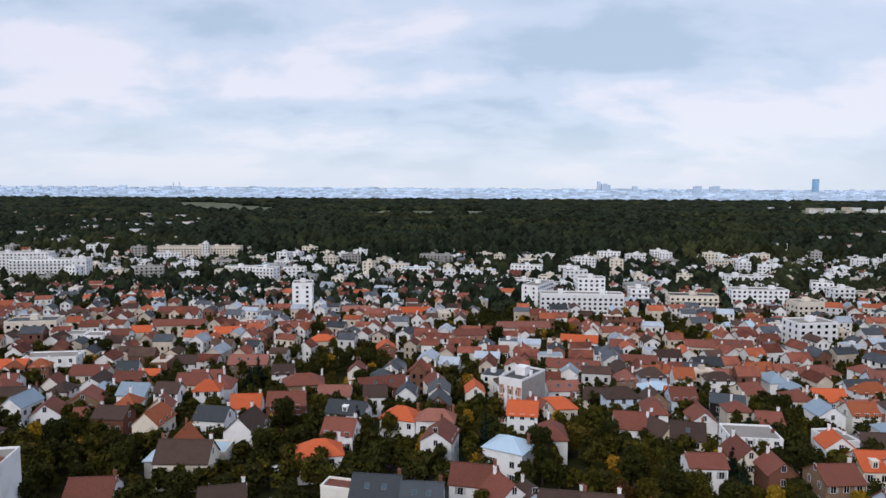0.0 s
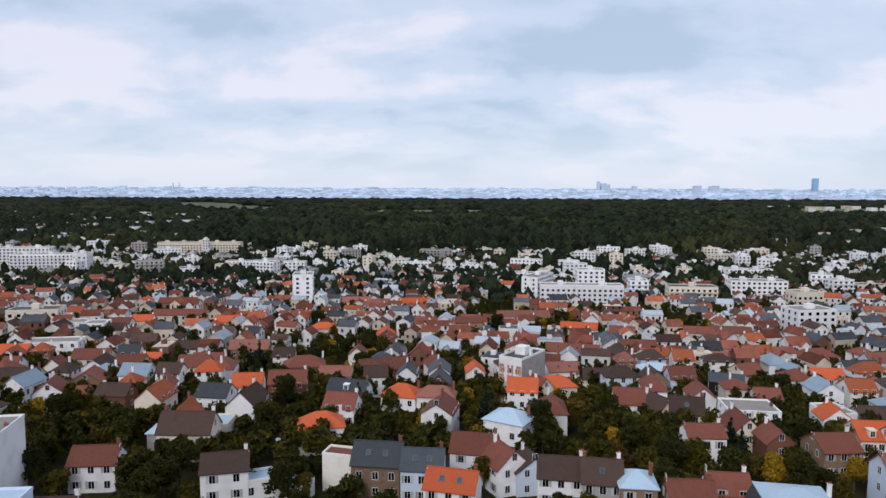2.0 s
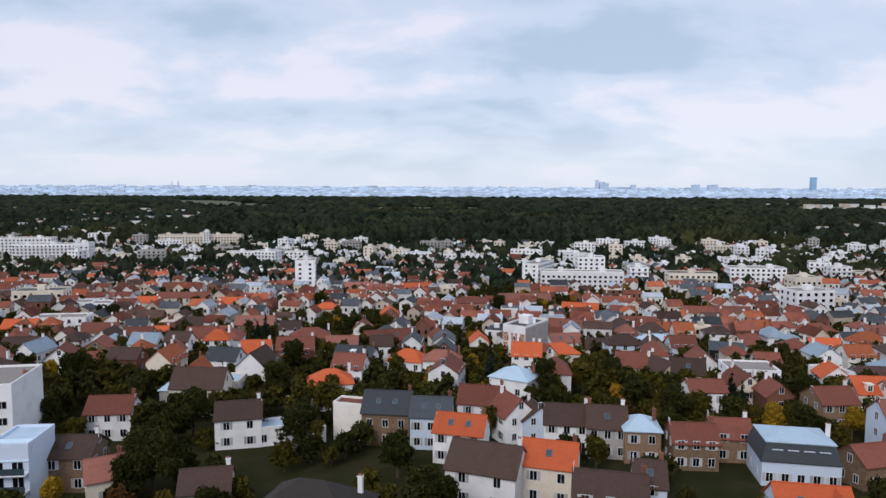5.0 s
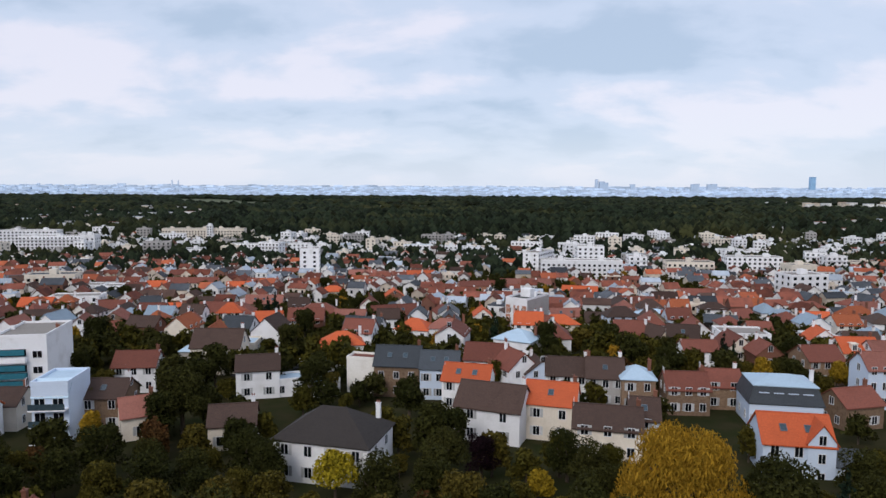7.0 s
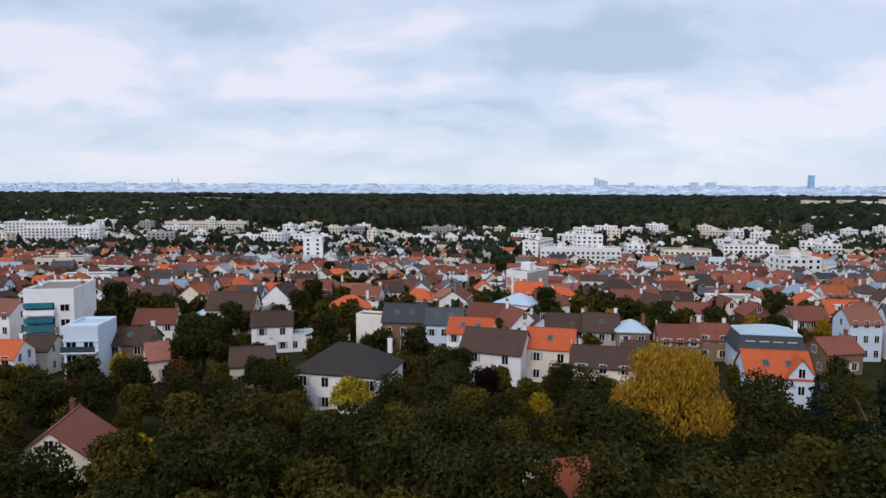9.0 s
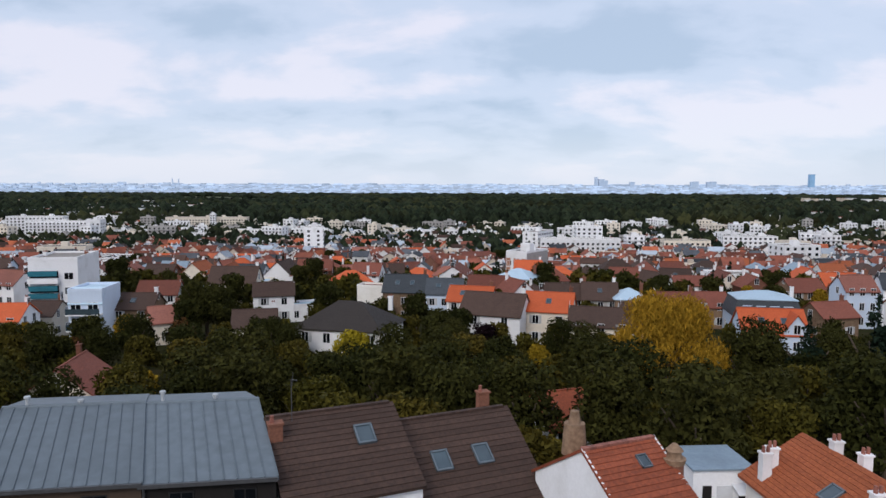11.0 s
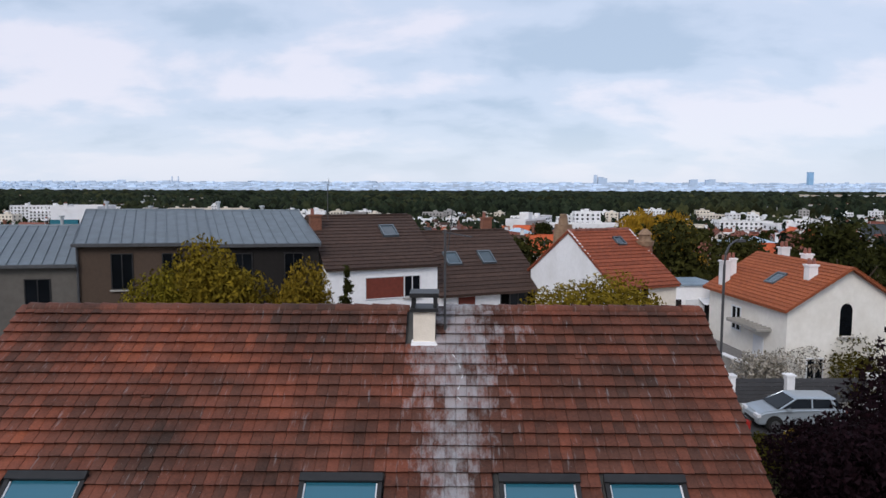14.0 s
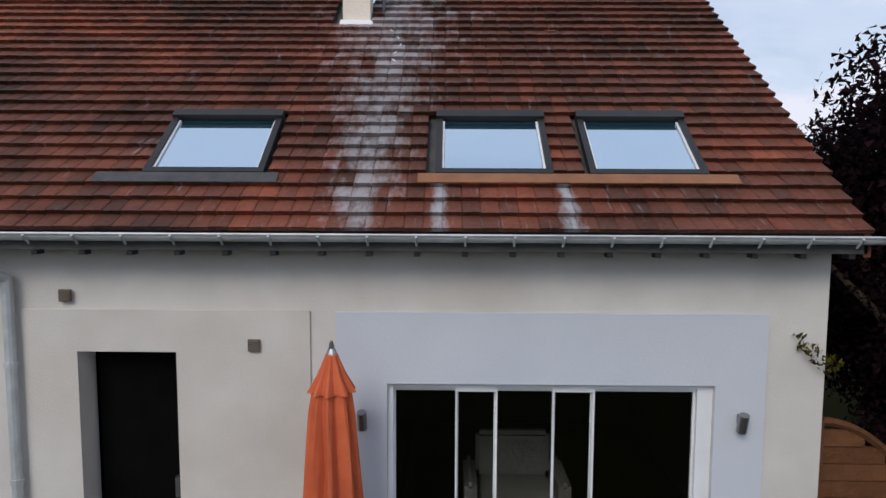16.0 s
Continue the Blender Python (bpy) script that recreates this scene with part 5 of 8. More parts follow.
# pale villas scattered in the near edge of the forest
for i in range(110):
    if i % 3:
        y = q.uniform(850, 1700)
        x = -y * q.uniform(0.36, 0.68)
    else:
        y = q.uniform(850, 1250) if i % 2 else q.uniform(2200, 2600)
        x = y * q.uniform(0.45, 0.68)
    k = 1.0 + (y - 850) / 1400
    m = pose(x, y, ground_z(x, y) + 4, 0, 0, q.uniform(-25, 25))
    a, b, e = q.uniform(4, 8) * k, 4.0 * k, q.uniform(6, 11)
    heap.box(m, -a, a, -b, b, -6, e, q.choice((0, 0, 1)))
    heap.box(m, -a + 0.4, a - 0.4, -b + 0.4, b - 0.4, e, e + 0.5, q.choice((8, 7, 4)))
    heap.panes(m, a, b, e, 4)
me = bpy.data.meshes.new("far_houses")
me.from_pydata(heap.v, [], heap.f)
me.polygons.foreach_set("material_index", heap.m)
for mat in FAR:
    me.materials.append(mat)
tagged(new("far_houses", me), "many small tiled and flat-roofed houses far off in the town", "houses", kind="stuff")

# ---- trees in the town ----
tree_kind("dark_loose", 9, 3.8, LEAF_DARK, 21, 480, 0.64)
tree_kind("dark_low", 6.5, 3.4, LEAF_DARK, 22, 430, 0.60)
tree_kind("olive_loose", 8, 3.5, LEAF_MID, 23, 450, 0.60)
tree_kind("rust_loose", 7, 3.0, LEAF_RUST, 24, 400, 0.55)
keys = ("dark_loose", "dark_low", "dark_loose", "dark_low", "olive_loose", "olive_loose", "rust_loose")
n = 0
while n < 60:
    y = 100 + 75 * q.random()
    x = q.uniform(-0.68, 0.68) * y
    if clear(x, y, 0.2, (HOUSES, BLOCKS)) and clear(x, y, 0.6, (TREESPOTS,)):
        tree(q.choice(keys), x, y, q.uniform(0.45, 0.85), q.uniform(0, 360))
    n += 1


def open_spot(x, y, d):
    kx, ky = int(x // 12), int(y // 12)
    return not any((x - s) ** 2 + (y - t) ** 2 < d * d for i in (-1, 0, 1) for j in (-1, 0, 1) for s, t in cells.get((kx + i, ky + j), ()))


def leafy_stuff(name, count, y0, y1, mat, seed, label, big=1.0):
    """Many trees between houses further off, each a loose cloud of leaf blades, joined."""
    r = random.Random(seed)
    VV, FF, n0 = [], [], 0
    for i in range(count):
        y = y0 + (y1 - y0) * r.random()
        x = r.uniform(-0.68, 0.68) * y
        if not clear(x, y, -1.0, (HOUSES, BLOCKS)) or not open_spot(x, y, 3.6):
            continue
        h, rad, gz = r.uniform(4.5, 9) * big, r.uniform(2.0, 3.4) * big, ground_z(x, y)
        blobs = [(a + x, b + y, c + gz, d, e) for a, b, c, d, e in crown_blobs(h, rad, seed * 1000 + i, "round")]
        v, f = leaf_cloud(blobs, 120, 0.80 * big, seed * 977 + i)
        VV.append(v)
        FF.append(f + n0)
        n0 += len(v)
    tagged(new(name, cloud_mesh(name, np.concatenate(VV), np.concatenate(FF), mat)), label, "trees", kind="stuff")


leafy_stuff("dark_garden_trees", 1600, 150, 460, LEAF_DARK, 3, "many dark green trees among the houses")
leafy_stuff("olive_garden_trees", 1000, 150, 460, LEAF_MID, 4, "many olive green trees among the houses")
leafy_stuff("autumn_garden_trees", 90, 160, 460, LEAF_GOLD, 5, "scattered golden autumn trees among the houses")
spots = []
for i in range(6200):
    y = 440 + 385 * q.random()
    x = q.uniform(-0.7, 0.7) * y
    if clear(x, y, -1.0, (HOUSES, BLOCKS)) and open_spot(x, y, 4.2):
        spots.append((x, y, ground_z(x, y) + 0.5, q.uniform(2.4, 5.4), q.uniform(5, 12)))
clump_stuff("town_trees", spots, FOREST, 6, "many small dark trees between far houses", "trees")
# ---- materials of the nearest things ----
WALLW = material("near_wall_render", (0.64, 0.61, 0.57), (0.56, 0.53, 0.49), 0.9, 1.6, 0.5, bump=0.12, bump_scale=45, spread=0.02, stain_color=(0.40, 0.34, 0.27), stain_amount=0.35)
PANELW = material("near_panel_paint", (0.56, 0.59, 0.64), (0.52, 0.55, 0.60), 0.85, 1.2, 0.5, bump=0.08, bump_scale=50, spread=0.02, stain_color=(0.5, 0.5, 0.52), stain_amount=0.25)
ALU = material("grey_aluminium", (0.10, 0.10, 0.105), (0.08, 0.08, 0.085), 0.4, 6, 0.8, metal=0.3, bump=0, spread=0.05)
GUTTER = material("zinc_gutter", (0.55, 0.57, 0.58), (0.42, 0.44, 0.46), 0.5, 7, 1.2, metal=0.3, bump=0.1, spread=0.04, stain_amount=0.5)
LEAD = material("lead_flashing", (0.075, 0.075, 0.075), (0.05, 0.05, 0.052), 0.6, 8, 1.5, bump=0.2, spread=0.05)
DARKALU = material("dark_aluminium", (0.035, 0.034, 0.035), (0.026, 0.026, 0.027), 0.45, 6, 0.8, metal=0.2, bump=0, spread=0.05)
VENT = material("brown_vent", (0.20, 0.165, 0.13), (0.15, 0.12, 0.095), 0.8, 8, 2, bump=0.1)
OCHRE = material("ochre_flashing", (0.27, 0.125, 0.065), (0.20, 0.09, 0.05), 0.75, 5, 1.5, bump=0.15, spread=0.05)
CANVAS = material("orange_canvas", (0.60, 0.135, 0.055), (0.48, 0.10, 0.042), 0.85, 5, 1.5, bump=0.15, bump_scale=80, spread=0.05, stain_amount=0.25)
WOOD = material("stained_larch", (0.15, 0.062, 0.026), (0.10, 0.042, 0.018), 0.7, 9, 1.2, bump=0.3, bump_scale=30, spread=0.12)
# near black; on the room boxes this colour stands for the shade indoors
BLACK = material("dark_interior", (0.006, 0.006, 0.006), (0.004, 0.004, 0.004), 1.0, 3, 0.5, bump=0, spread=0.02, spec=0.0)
# fabric colour turned down so the chair stays faint behind the glass
SOFA = material("pale_fabric", (0.12, 0.11, 0.10), (0.09, 0.085, 0.08), 0.95, 20, 2, bump=0.2, spread=0.03)
METAL = material("brushed_steel", (0.35, 0.35, 0.36), (0.28, 0.28, 0.29), 0.35, 9, 1, metal=0.9, bump=0, spread=0.05)
RUSTPANEL = material("oxblood_panel", (0.19, 0.045, 0.03), (0.15, 0.038, 0.026), 0.7, 6, 0.8, bump=0.1, spread=0.05)
CARSILVER = material("silver_car_paint", (0.42, 0.47, 0.52), (0.40, 0.45, 0.50), 0.3, 3, 0.5, metal=0.4, bump=0, spread=0.03, stain_amount=0.1)
CARWHITE = material("white_car_paint", (0.78, 0.80, 0.83), (0.76, 0.78, 0.8), 0.3, 3, 0.5, bump=0, spread=0.02, stain_amount=0.1)
CARRED = material("red_car_paint", (0.45, 0.03, 0.025), (0.4, 0.03, 0.025), 0.3, 3, 0.5, bump=0, spread=0.02, stain_amount=0.1)
RUBBER = material("tyre_rubber", (0.02, 0.02, 0.02), (0.015, 0.015, 0.015), 0.85, 10, 1, bump=0, spread=0.02)
PETALS = leaf_material("white_blossom", (0.50, 0.46, 0.40), (0.06, 0.05, 0.02), 0.1)
GREYFENCE = material("dark_fence_slats", (0.075, 0.075, 0.08), (0.06, 0.06, 0.064), 0.7, 8, 1, bump=0.1, spread=0.1)


def clear_glass():
    m = bpy.data.materials.new("clear_glass")
    m.use_nodes = True
    b = m.node_tree.nodes["Principled BSDF"]
    b.inputs["Base Color"].default_value = (0.75, 0.8, 0.8, 1)
    b.inputs["Transmission Weight"].default_value, b.inputs["Roughness"].default_value, b.inputs["IOR"].default_value = 1.0, 0.01, 1.45
    return m


def roof_glass():
    m = bpy.data.materials.new("coated_roof_glass")
    m.use_nodes = True
    b = m.node_tree.nodes["Principled BSDF"]
    b.inputs["Base Color"].default_value = (0.025, 0.12, 0.17, 1)
    b.inputs["Roughness"].default_value = 0.05
    t = m.node_tree
    face, gain, mix, gloss = (t.nodes.new("ShaderNode" + k) for k in ("LayerWeight", "MapRange", "MixShader", "BsdfGlossy"))
    face.inputs["Blend"].default_value = 0.5
    gain.inputs["From Min"].default_value, gain.inputs["From Max"].default_value = 0.27, 0.45
    gain.inputs["To Min"].default_value, gain.inputs["To Max"].default_value = 0.06, 0.80
    gloss.inputs["Roughness"].default_value = 0.03
    gloss.inputs["Color"].default_value = (0.80, 0.90, 1.0, 1)
    t.links.new(face.outputs["Facing"], gain.inputs["Value"])
    t.links.new(gain.outputs[0], mix.inputs[0])
    t.links.new(b.outputs[0], mix.inputs[1])
    t.links.new(gloss.outputs[0], mix.inputs[2])
    t.links.new(mix.outputs[0], t.nodes["Material Output"].inputs["Surface"])
    return m


PANE, ROOFGLASS = clear_glass(), roof_glass()


def tile_material(name, island):
    """Weathered clay: every tile its own red or brown, dark lichen bands, and pale cement wash run down below the chimney."""
    m = bpy.data.materials.new(name)
    m.use_nodes = True
    t = m.node_tree
    L = t.links.new

    def node(kind, op=None, **v):
        n = t.nodes.new(kind)
        if op:
            n.operation = op
        for k, x in v.items():
            n.inputs[k].default_value = x
        return n

    def calc(op, a, b):
        n = node("ShaderNodeMath", op)
        for i, x in enumerate((a, b)):
            if isinstance(x, (int, float)):
                n.inputs[i].default_value = x
            else:
                L(x, n.inputs[i])
        return n.outputs[0]

    geo = t.nodes.new("ShaderNodeNewGeometry")
    rnd = geo.outputs["Random Per Island"] if island else t.nodes.new("ShaderNodeObjectInfo").outputs["Random"]
    sep = t.nodes.new("ShaderNodeSeparateXYZ")
    L(geo.outputs["Position"], sep.inputs[0])
    ramp = t.nodes.new("ShaderNodeValToRGB")
    e = ramp.color_ramp.elements
    e[0].position, e[0].color = 0.0, (0.060, 0.030, 0.021, 1)
    e[1].position, e[1].color = 1.0, (0.46, 0.125, 0.054, 1)
    for p, c in ((0.3, (0.125, 0.046, 0.029)), (0.6, (0.21, 0.063, 0.036)), (0.85, (0.32, 0.086, 0.040))):
        e.new(p).color = (*c, 1)
    # slow drift of tone across the slope
    tone = node("ShaderNodeTexNoise", Scale=0.55, Detail=3.0)
    L(geo.outputs["Position"], tone.inputs["Vector"])
    L(calc("ADD", calc("MULTIPLY", rnd, 0.34), calc("SUBTRACT", calc("MULTIPLY", tone.outputs[0], 1.4), 0.47)), ramp.inputs[0])
    grain = node("ShaderNodeTexNoise", Scale=26.0, Detail=6.0, Roughness=0.7)
    L(geo.outputs["Position"], grain.inputs["Vector"])
    moss = node("ShaderNodeTexNoise", Scale=1.6, Detail=6.0, Roughness=0.65)
    L(geo.outputs["Position"], moss.inputs["Vector"])
    dark = node("ShaderNodeMix")
    dark.data_type, dark.blend_type = "RGBA", "MULTIPLY"
    L(ramp.outputs[0], dark.inputs[6])
    gr = t.nodes.new("ShaderNodeValToRGB")
    gr.color_ramp.elements[0].position, gr.color_ramp.elements[0].color = 0.36, (0.36, 0.36, 0.34, 1)
    gr.color_ramp.elements[1].position, gr.color_ramp.elements[1].color = 0.6, (1, 1, 1, 1)
    L(calc("ADD", calc("MULTIPLY", grain.outputs[0], 0.45), calc("MULTIPLY", moss.outputs[0], 0.55)), gr.inputs[0])
    dark.inputs[0].default_value = 0.9
    L(gr.outputs[0], dark.inputs[7])
    # pale wash: a broad apron under the chimney that narrows to a run towards the eave
    h = calc("DIVIDE", calc("SUBTRACT", sep.outputs["Z"], 3.4), 2.7)
    half = calc("ADD", 0.24, calc("MULTIPLY", calc("POWER", calc("MAXIMUM", h, 0.0), 1.3), 0.85))
    mid = calc("ADD", -0.28, calc("MULTIPLY", h, 0.16))
    off = calc("DIVIDE", calc("ABSOLUTE", calc("SUBTRACT", sep.outputs["X"], mid), 0.0), half)
    streak = node("ShaderNodeTexNoise", Scale=9.0, Detail=6.0, Roughness=0.75)
    run = t.nodes.new("ShaderNodeMapping")
    run.inputs["Scale"].default_value = (1.0, 0.35, 0.35)
    L(geo.outputs["Position"], run.inputs[0])
    L(run.outputs[0], streak.inputs["Vector"])
    edge = calc("SUBTRACT", calc("ADD", 0.78, calc("MULTIPLY", calc("SUBTRACT", streak.outputs[0], 0.5), 3.4)), off)
    edge = calc("ADD", edge, calc("MULTIPLY", calc("SUBTRACT", rnd, 0.5), 0.7))
    mask = node("ShaderNodeMapRange")
    L(edge, mask.inputs["Value"])
    mask.inputs["From Min"].default_value, mask.inputs["From Max"].default_value, mask.inputs["To Max"].default_value = 0.0, 0.95, 0.60
    # small lichen spots everywhere
    spots = node("ShaderNodeTexNoise", Scale=14.0, Detail=4.0, Roughness=0.8)
    L(geo.outputs["Position"], spots.inputs["Vector"])
    sp = node("ShaderNodeMapRange")
    L(spots.outputs[0], sp.inputs["Value"])
    sp.inputs["From Min"].default_value, sp.inputs["From Max"].default_value, sp.inputs["To Max"].default_value = 0.66, 0.74, 0.4
    # thin pale drips down the slope
    drip = node("ShaderNodeTexNoise", Scale=20.0, Detail=3.0, Roughness=0.6)
    thin = t.nodes.new("ShaderNodeMapping")
    thin.inputs["Scale"].default_value = (1.0, 0.12, 0.12)
    L(geo.outputs["Position"], thin.inputs[0])
    L(thin.outputs[0], drip.inputs["Vector"])
    dp = node("ShaderNodeMapRange")
    L(drip.outputs[0], dp.inputs["Value"])
    dp.inputs["From Min"].default_value, dp.inputs["From Max"].default_value, dp.inputs["To Max"].default_value = 0.62, 0.76, 0.30
    wash = node("ShaderNodeMix")
    wash.data_type = "RGBA"
    pale = calc("MAXIMUM", calc("MAXIMUM", mask.outputs[0], dp.outputs[0]), sp.outputs[0])
    # two short lime runs below the apron of the roof windows
    for rx in (0.47, 1.62):
        wide = calc("DIVIDE", calc("ABSOLUTE", calc("SUBTRACT", sep.outputs["X"], rx), 0.0), 0.12)
        low = calc("LESS_THAN", sep.outputs["Z"], 3.98)
        lime = calc("SUBTRACT", calc("ADD", 0.75, calc("MULTIPLY", calc("SUBTRACT", streak.outputs[0], 0.5), 2.5)), wide)
        pale = calc("MAXIMUM", pale, calc("MULTIPLY", low, calc("MINIMUM", calc("MAXIMUM", lime, 0.0), 0.75)))
    L(pale, wash.inputs[0])
    L(dark.outputs[2], wash.inputs[6])
    wash.inputs[7].default_value = (0.40, 0.42, 0.44, 1)
    b = t.nodes["Principled BSDF"]
    b.inputs["Roughness"].default_value, b.inputs["Specular IOR Level"].default_value = 0.75, 0.3
    L(wash.outputs[2], b.inputs["Base Color"])
    bp = node("ShaderNodeBump", Strength=0.35, Distance=0.01)
    L(grain.outputs[0], bp.inputs["Height"])
    L(bp.outputs[0], b.inputs["Normal"])
    return m


TILE_PART, TILE_REST = tile_material("clay_tile", False), tile_material("clay_tile_field", True)

# ---- the house with the tiled roof ----
HX0, HX1, HD = -7.6, 4.0, 7.5
home = thing("house", pose(0, 0, 0), "cream-rendered house with a weathered red clay tile roof", "house")


def holed_wall(bm, x0, x1, z0, z1, y0, y1, holes):
    """A wall from y0 to y1 with openings (a, b, bottom, top) right through it."""
    xs = sorted({x0, x1, *[h[0] for h in holes], *[h[1] for h in holes]})
    zs = sorted({z0, z1, *[h[2] for h in holes], *[h[3] for h in holes]})
    for a, b in zip(xs, xs[1:]):
        for c, d in zip(zs, zs[1:]):
            if not any(h[0] <= a and b <= h[1] and h[2] <= c and d <= h[3] for h in holes):
                box(bm, a, b, y0, y1, c, d)
    bmesh.ops.remove_doubles(bm, verts=bm.verts[:], dist=0.0005)
    seen = {}
    for f in bm.faces:
        seen.setdefault(tuple(sorted(v.index for v in f.verts)), []).append(f)
    bm.verts.index_update()
    bmesh.ops.delete(bm, geom=[f for fs in seen.values() if len(fs) > 1 for f in fs], context="FACES_ONLY")


BAY, DOOR = (0.0, 3.0, 0.05, 2.15), (-2.84, -1.93, 0.05, 2.43)
bm = bmesh.new()
holed_wall(bm, HX0, HX1, -0.6, 3.52, 0.0, 0.3, (BAY, DOOR))
part("wall", bm, WALLW, home)
for sx in (HX0 + 0.002, HX1 - 0.302):
    bm = bmesh.new()
    prism(bm, [(0.302, -0.6), (HD, -0.6), (HD, 3.50), (3.77, 6.36), (0.302, 3.75)], sx, sx + 0.3)
    part("wall", bm, WALLW, home)
bm = bmesh.new()
box(bm, HX0, HX1, HD + 0.002, HD + 0.3, -0.6, 3.4)
part("wall", bm, WALLW, home)
# raised panels of render round the openings
bm = bmesh.new()
holed_wall(bm, -0.46, 3.46, -0.3, 2.81, -0.028, -0.002, (BAY,))
part("render_panel", bm, PANELW, home, "pale blue-grey painted panel round the bay")
bm = bmesh.new()
holed_wall(bm, -3.34, -0.70, -0.3, 2.82, -0.022, -0.002, (DOOR,))
part("render_panel", bm, WALLW, home)
bm = bmesh.new()
box(bm, HX0, -3.48, -0.022, -0.002, -0.3, 2.82)
part("render_panel", bm, WALLW, home)
# rooms behind the openings; their unlit depth is painted in as near black
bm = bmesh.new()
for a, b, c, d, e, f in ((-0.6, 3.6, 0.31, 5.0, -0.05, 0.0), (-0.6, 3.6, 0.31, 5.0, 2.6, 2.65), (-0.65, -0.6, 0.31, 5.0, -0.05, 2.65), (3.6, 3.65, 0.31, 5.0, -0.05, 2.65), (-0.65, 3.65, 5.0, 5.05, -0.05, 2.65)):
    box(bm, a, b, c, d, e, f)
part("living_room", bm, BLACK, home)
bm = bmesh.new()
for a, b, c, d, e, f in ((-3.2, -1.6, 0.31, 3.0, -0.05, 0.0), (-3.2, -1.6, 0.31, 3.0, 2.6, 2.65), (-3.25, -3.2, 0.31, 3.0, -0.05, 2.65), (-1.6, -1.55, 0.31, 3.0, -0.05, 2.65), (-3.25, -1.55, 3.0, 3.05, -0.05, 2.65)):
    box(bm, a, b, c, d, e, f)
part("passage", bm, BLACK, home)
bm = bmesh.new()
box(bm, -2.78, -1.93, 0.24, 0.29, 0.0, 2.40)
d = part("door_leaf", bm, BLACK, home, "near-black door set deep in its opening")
bm = bmesh.new()
box(bm, -2.06, -2.02, 0.18, 0.24, 0.95, 1.15)
part("door_handle", bm, METAL, d)
# sliding bay
bay = part("sliding_bay", mesh_of("outer_frame", (lambda b: (holed_wall(b, 0.0, 3.0, 0.05, 2.15, 0.03, 0.13, ((0.055, 2.86, 0.1, 2.10),)), b)[1])(bmesh.new()), FRAME), None, home, "white aluminium sliding bay with four leaves")
for a, b, yy in ((0.055, 0.66, 0.10), (0.63, 1.02, 0.06), (0.99, 1.56, 0.10), (1.53, 1.92, 0.06), (1.89, 2.86, 0.10)):
    bm = bmesh.new()
    holed_wall(bm, a, b, 0.1, 2.10, yy - 0.018, yy + 0.018, ((a + 0.018, b - 0.018, 0.15, 2.06),))
    leaf = part("leaf_frame", bm, FRAME, bay)
    bm = bmesh.new()
    box(bm, a + 0.018, b - 0.018, yy - 0.006, yy + 0.006, 0.15, 2.06)
    part("pane", bm, PANE, leaf).visible_shadow = False
# vents
for vx, vz in ((-2.92, 2.95), (-1.21, 2.50), (-4.45, 2.62)):
    bm = bmesh.new()
    box(bm, -0.055, 0.055, -0.035, -0.012, -0.055, 0.055)
    for k in range(5):
        box(bm, -0.048, 0.048, -0.046, -0.036, -0.046 + k * 0.02, -0.036 + k * 0.02)
    part("wall_vent", bm, VENT, home, "small square louvred wall vent", m=pose(vx, -0.012, vz))
# wall lamps
for lx in (-0.22, 3.23):
    bm = bmesh.new()
    tube(bm, 0.045, 0.045, -0.09, 0.09, 12)
    lamp = part("wall_lamp", bm, METAL, home, "small steel tube wall lamp", m=pose(lx, -0.11, 1.83, 18))
    bm = bmesh.new()
    box(bm, -0.025, 0.025, 0.03, 0.09, -0.04, 0.04)
    part("bracket", bm, METAL, lamp)

# roof: slope, underlay, tiles
EY, EZ, RY, RZ = -0.36, 3.53, 3.77, 6.54
run, rise = RY - EY, RZ - EZ
SL = math.hypot(run, rise)
PITCH = math.degrees(math.atan2(rise, run))
roof = part("roof", (lambda b: (prism(b, [(EY, EZ - 0.03), (RY, RZ - 0.03), (2 * RY - EY, EZ - 0.03), (2 * RY - EY, EZ - 0.13), (RY, RZ - 0.13), (EY, EZ - 0.13)], HX0 - 0.1, HX1 + 0.1), b)[1])(bmesh.new()), DARKFLAT, home, "steep red-brown clay tile roof, stained pale below the chimney")
TW, TN = 0.165, 24
TP = SL / TN
CUT = ((-2.30, -1.17, 1.42, 2.62), (0.43, 1.53, 1.42, 2.62), (1.87, 2.97, 1.42, 2.62), (-6.35, -5.25, 1.42, 2.62))
CUT = tuple((a, b, 0.80, 1.87) for a, b, c, d in CUT)
CHIM = (-0.92, -0.40, 4.22, SL)


def tile_verts(w, l, t=0.050):
    """A flat clay tile with a raised side roll and a rounded nose; along y from the nose."""
    prof = ((-0.5, 0.78), (-0.42, 0.98), (0.0, 1.06), (0.42, 1.0), (0.5, 0.80))
    return [(w * k, 0.016 if abs(k) > 0.45 else -0.004, t * h) for k, h in prof] + [(w * k, l, t * h * 0.6) for k, h in prof] + [(-w / 2, 0.02, 0), (w / 2, 0.02, 0)]


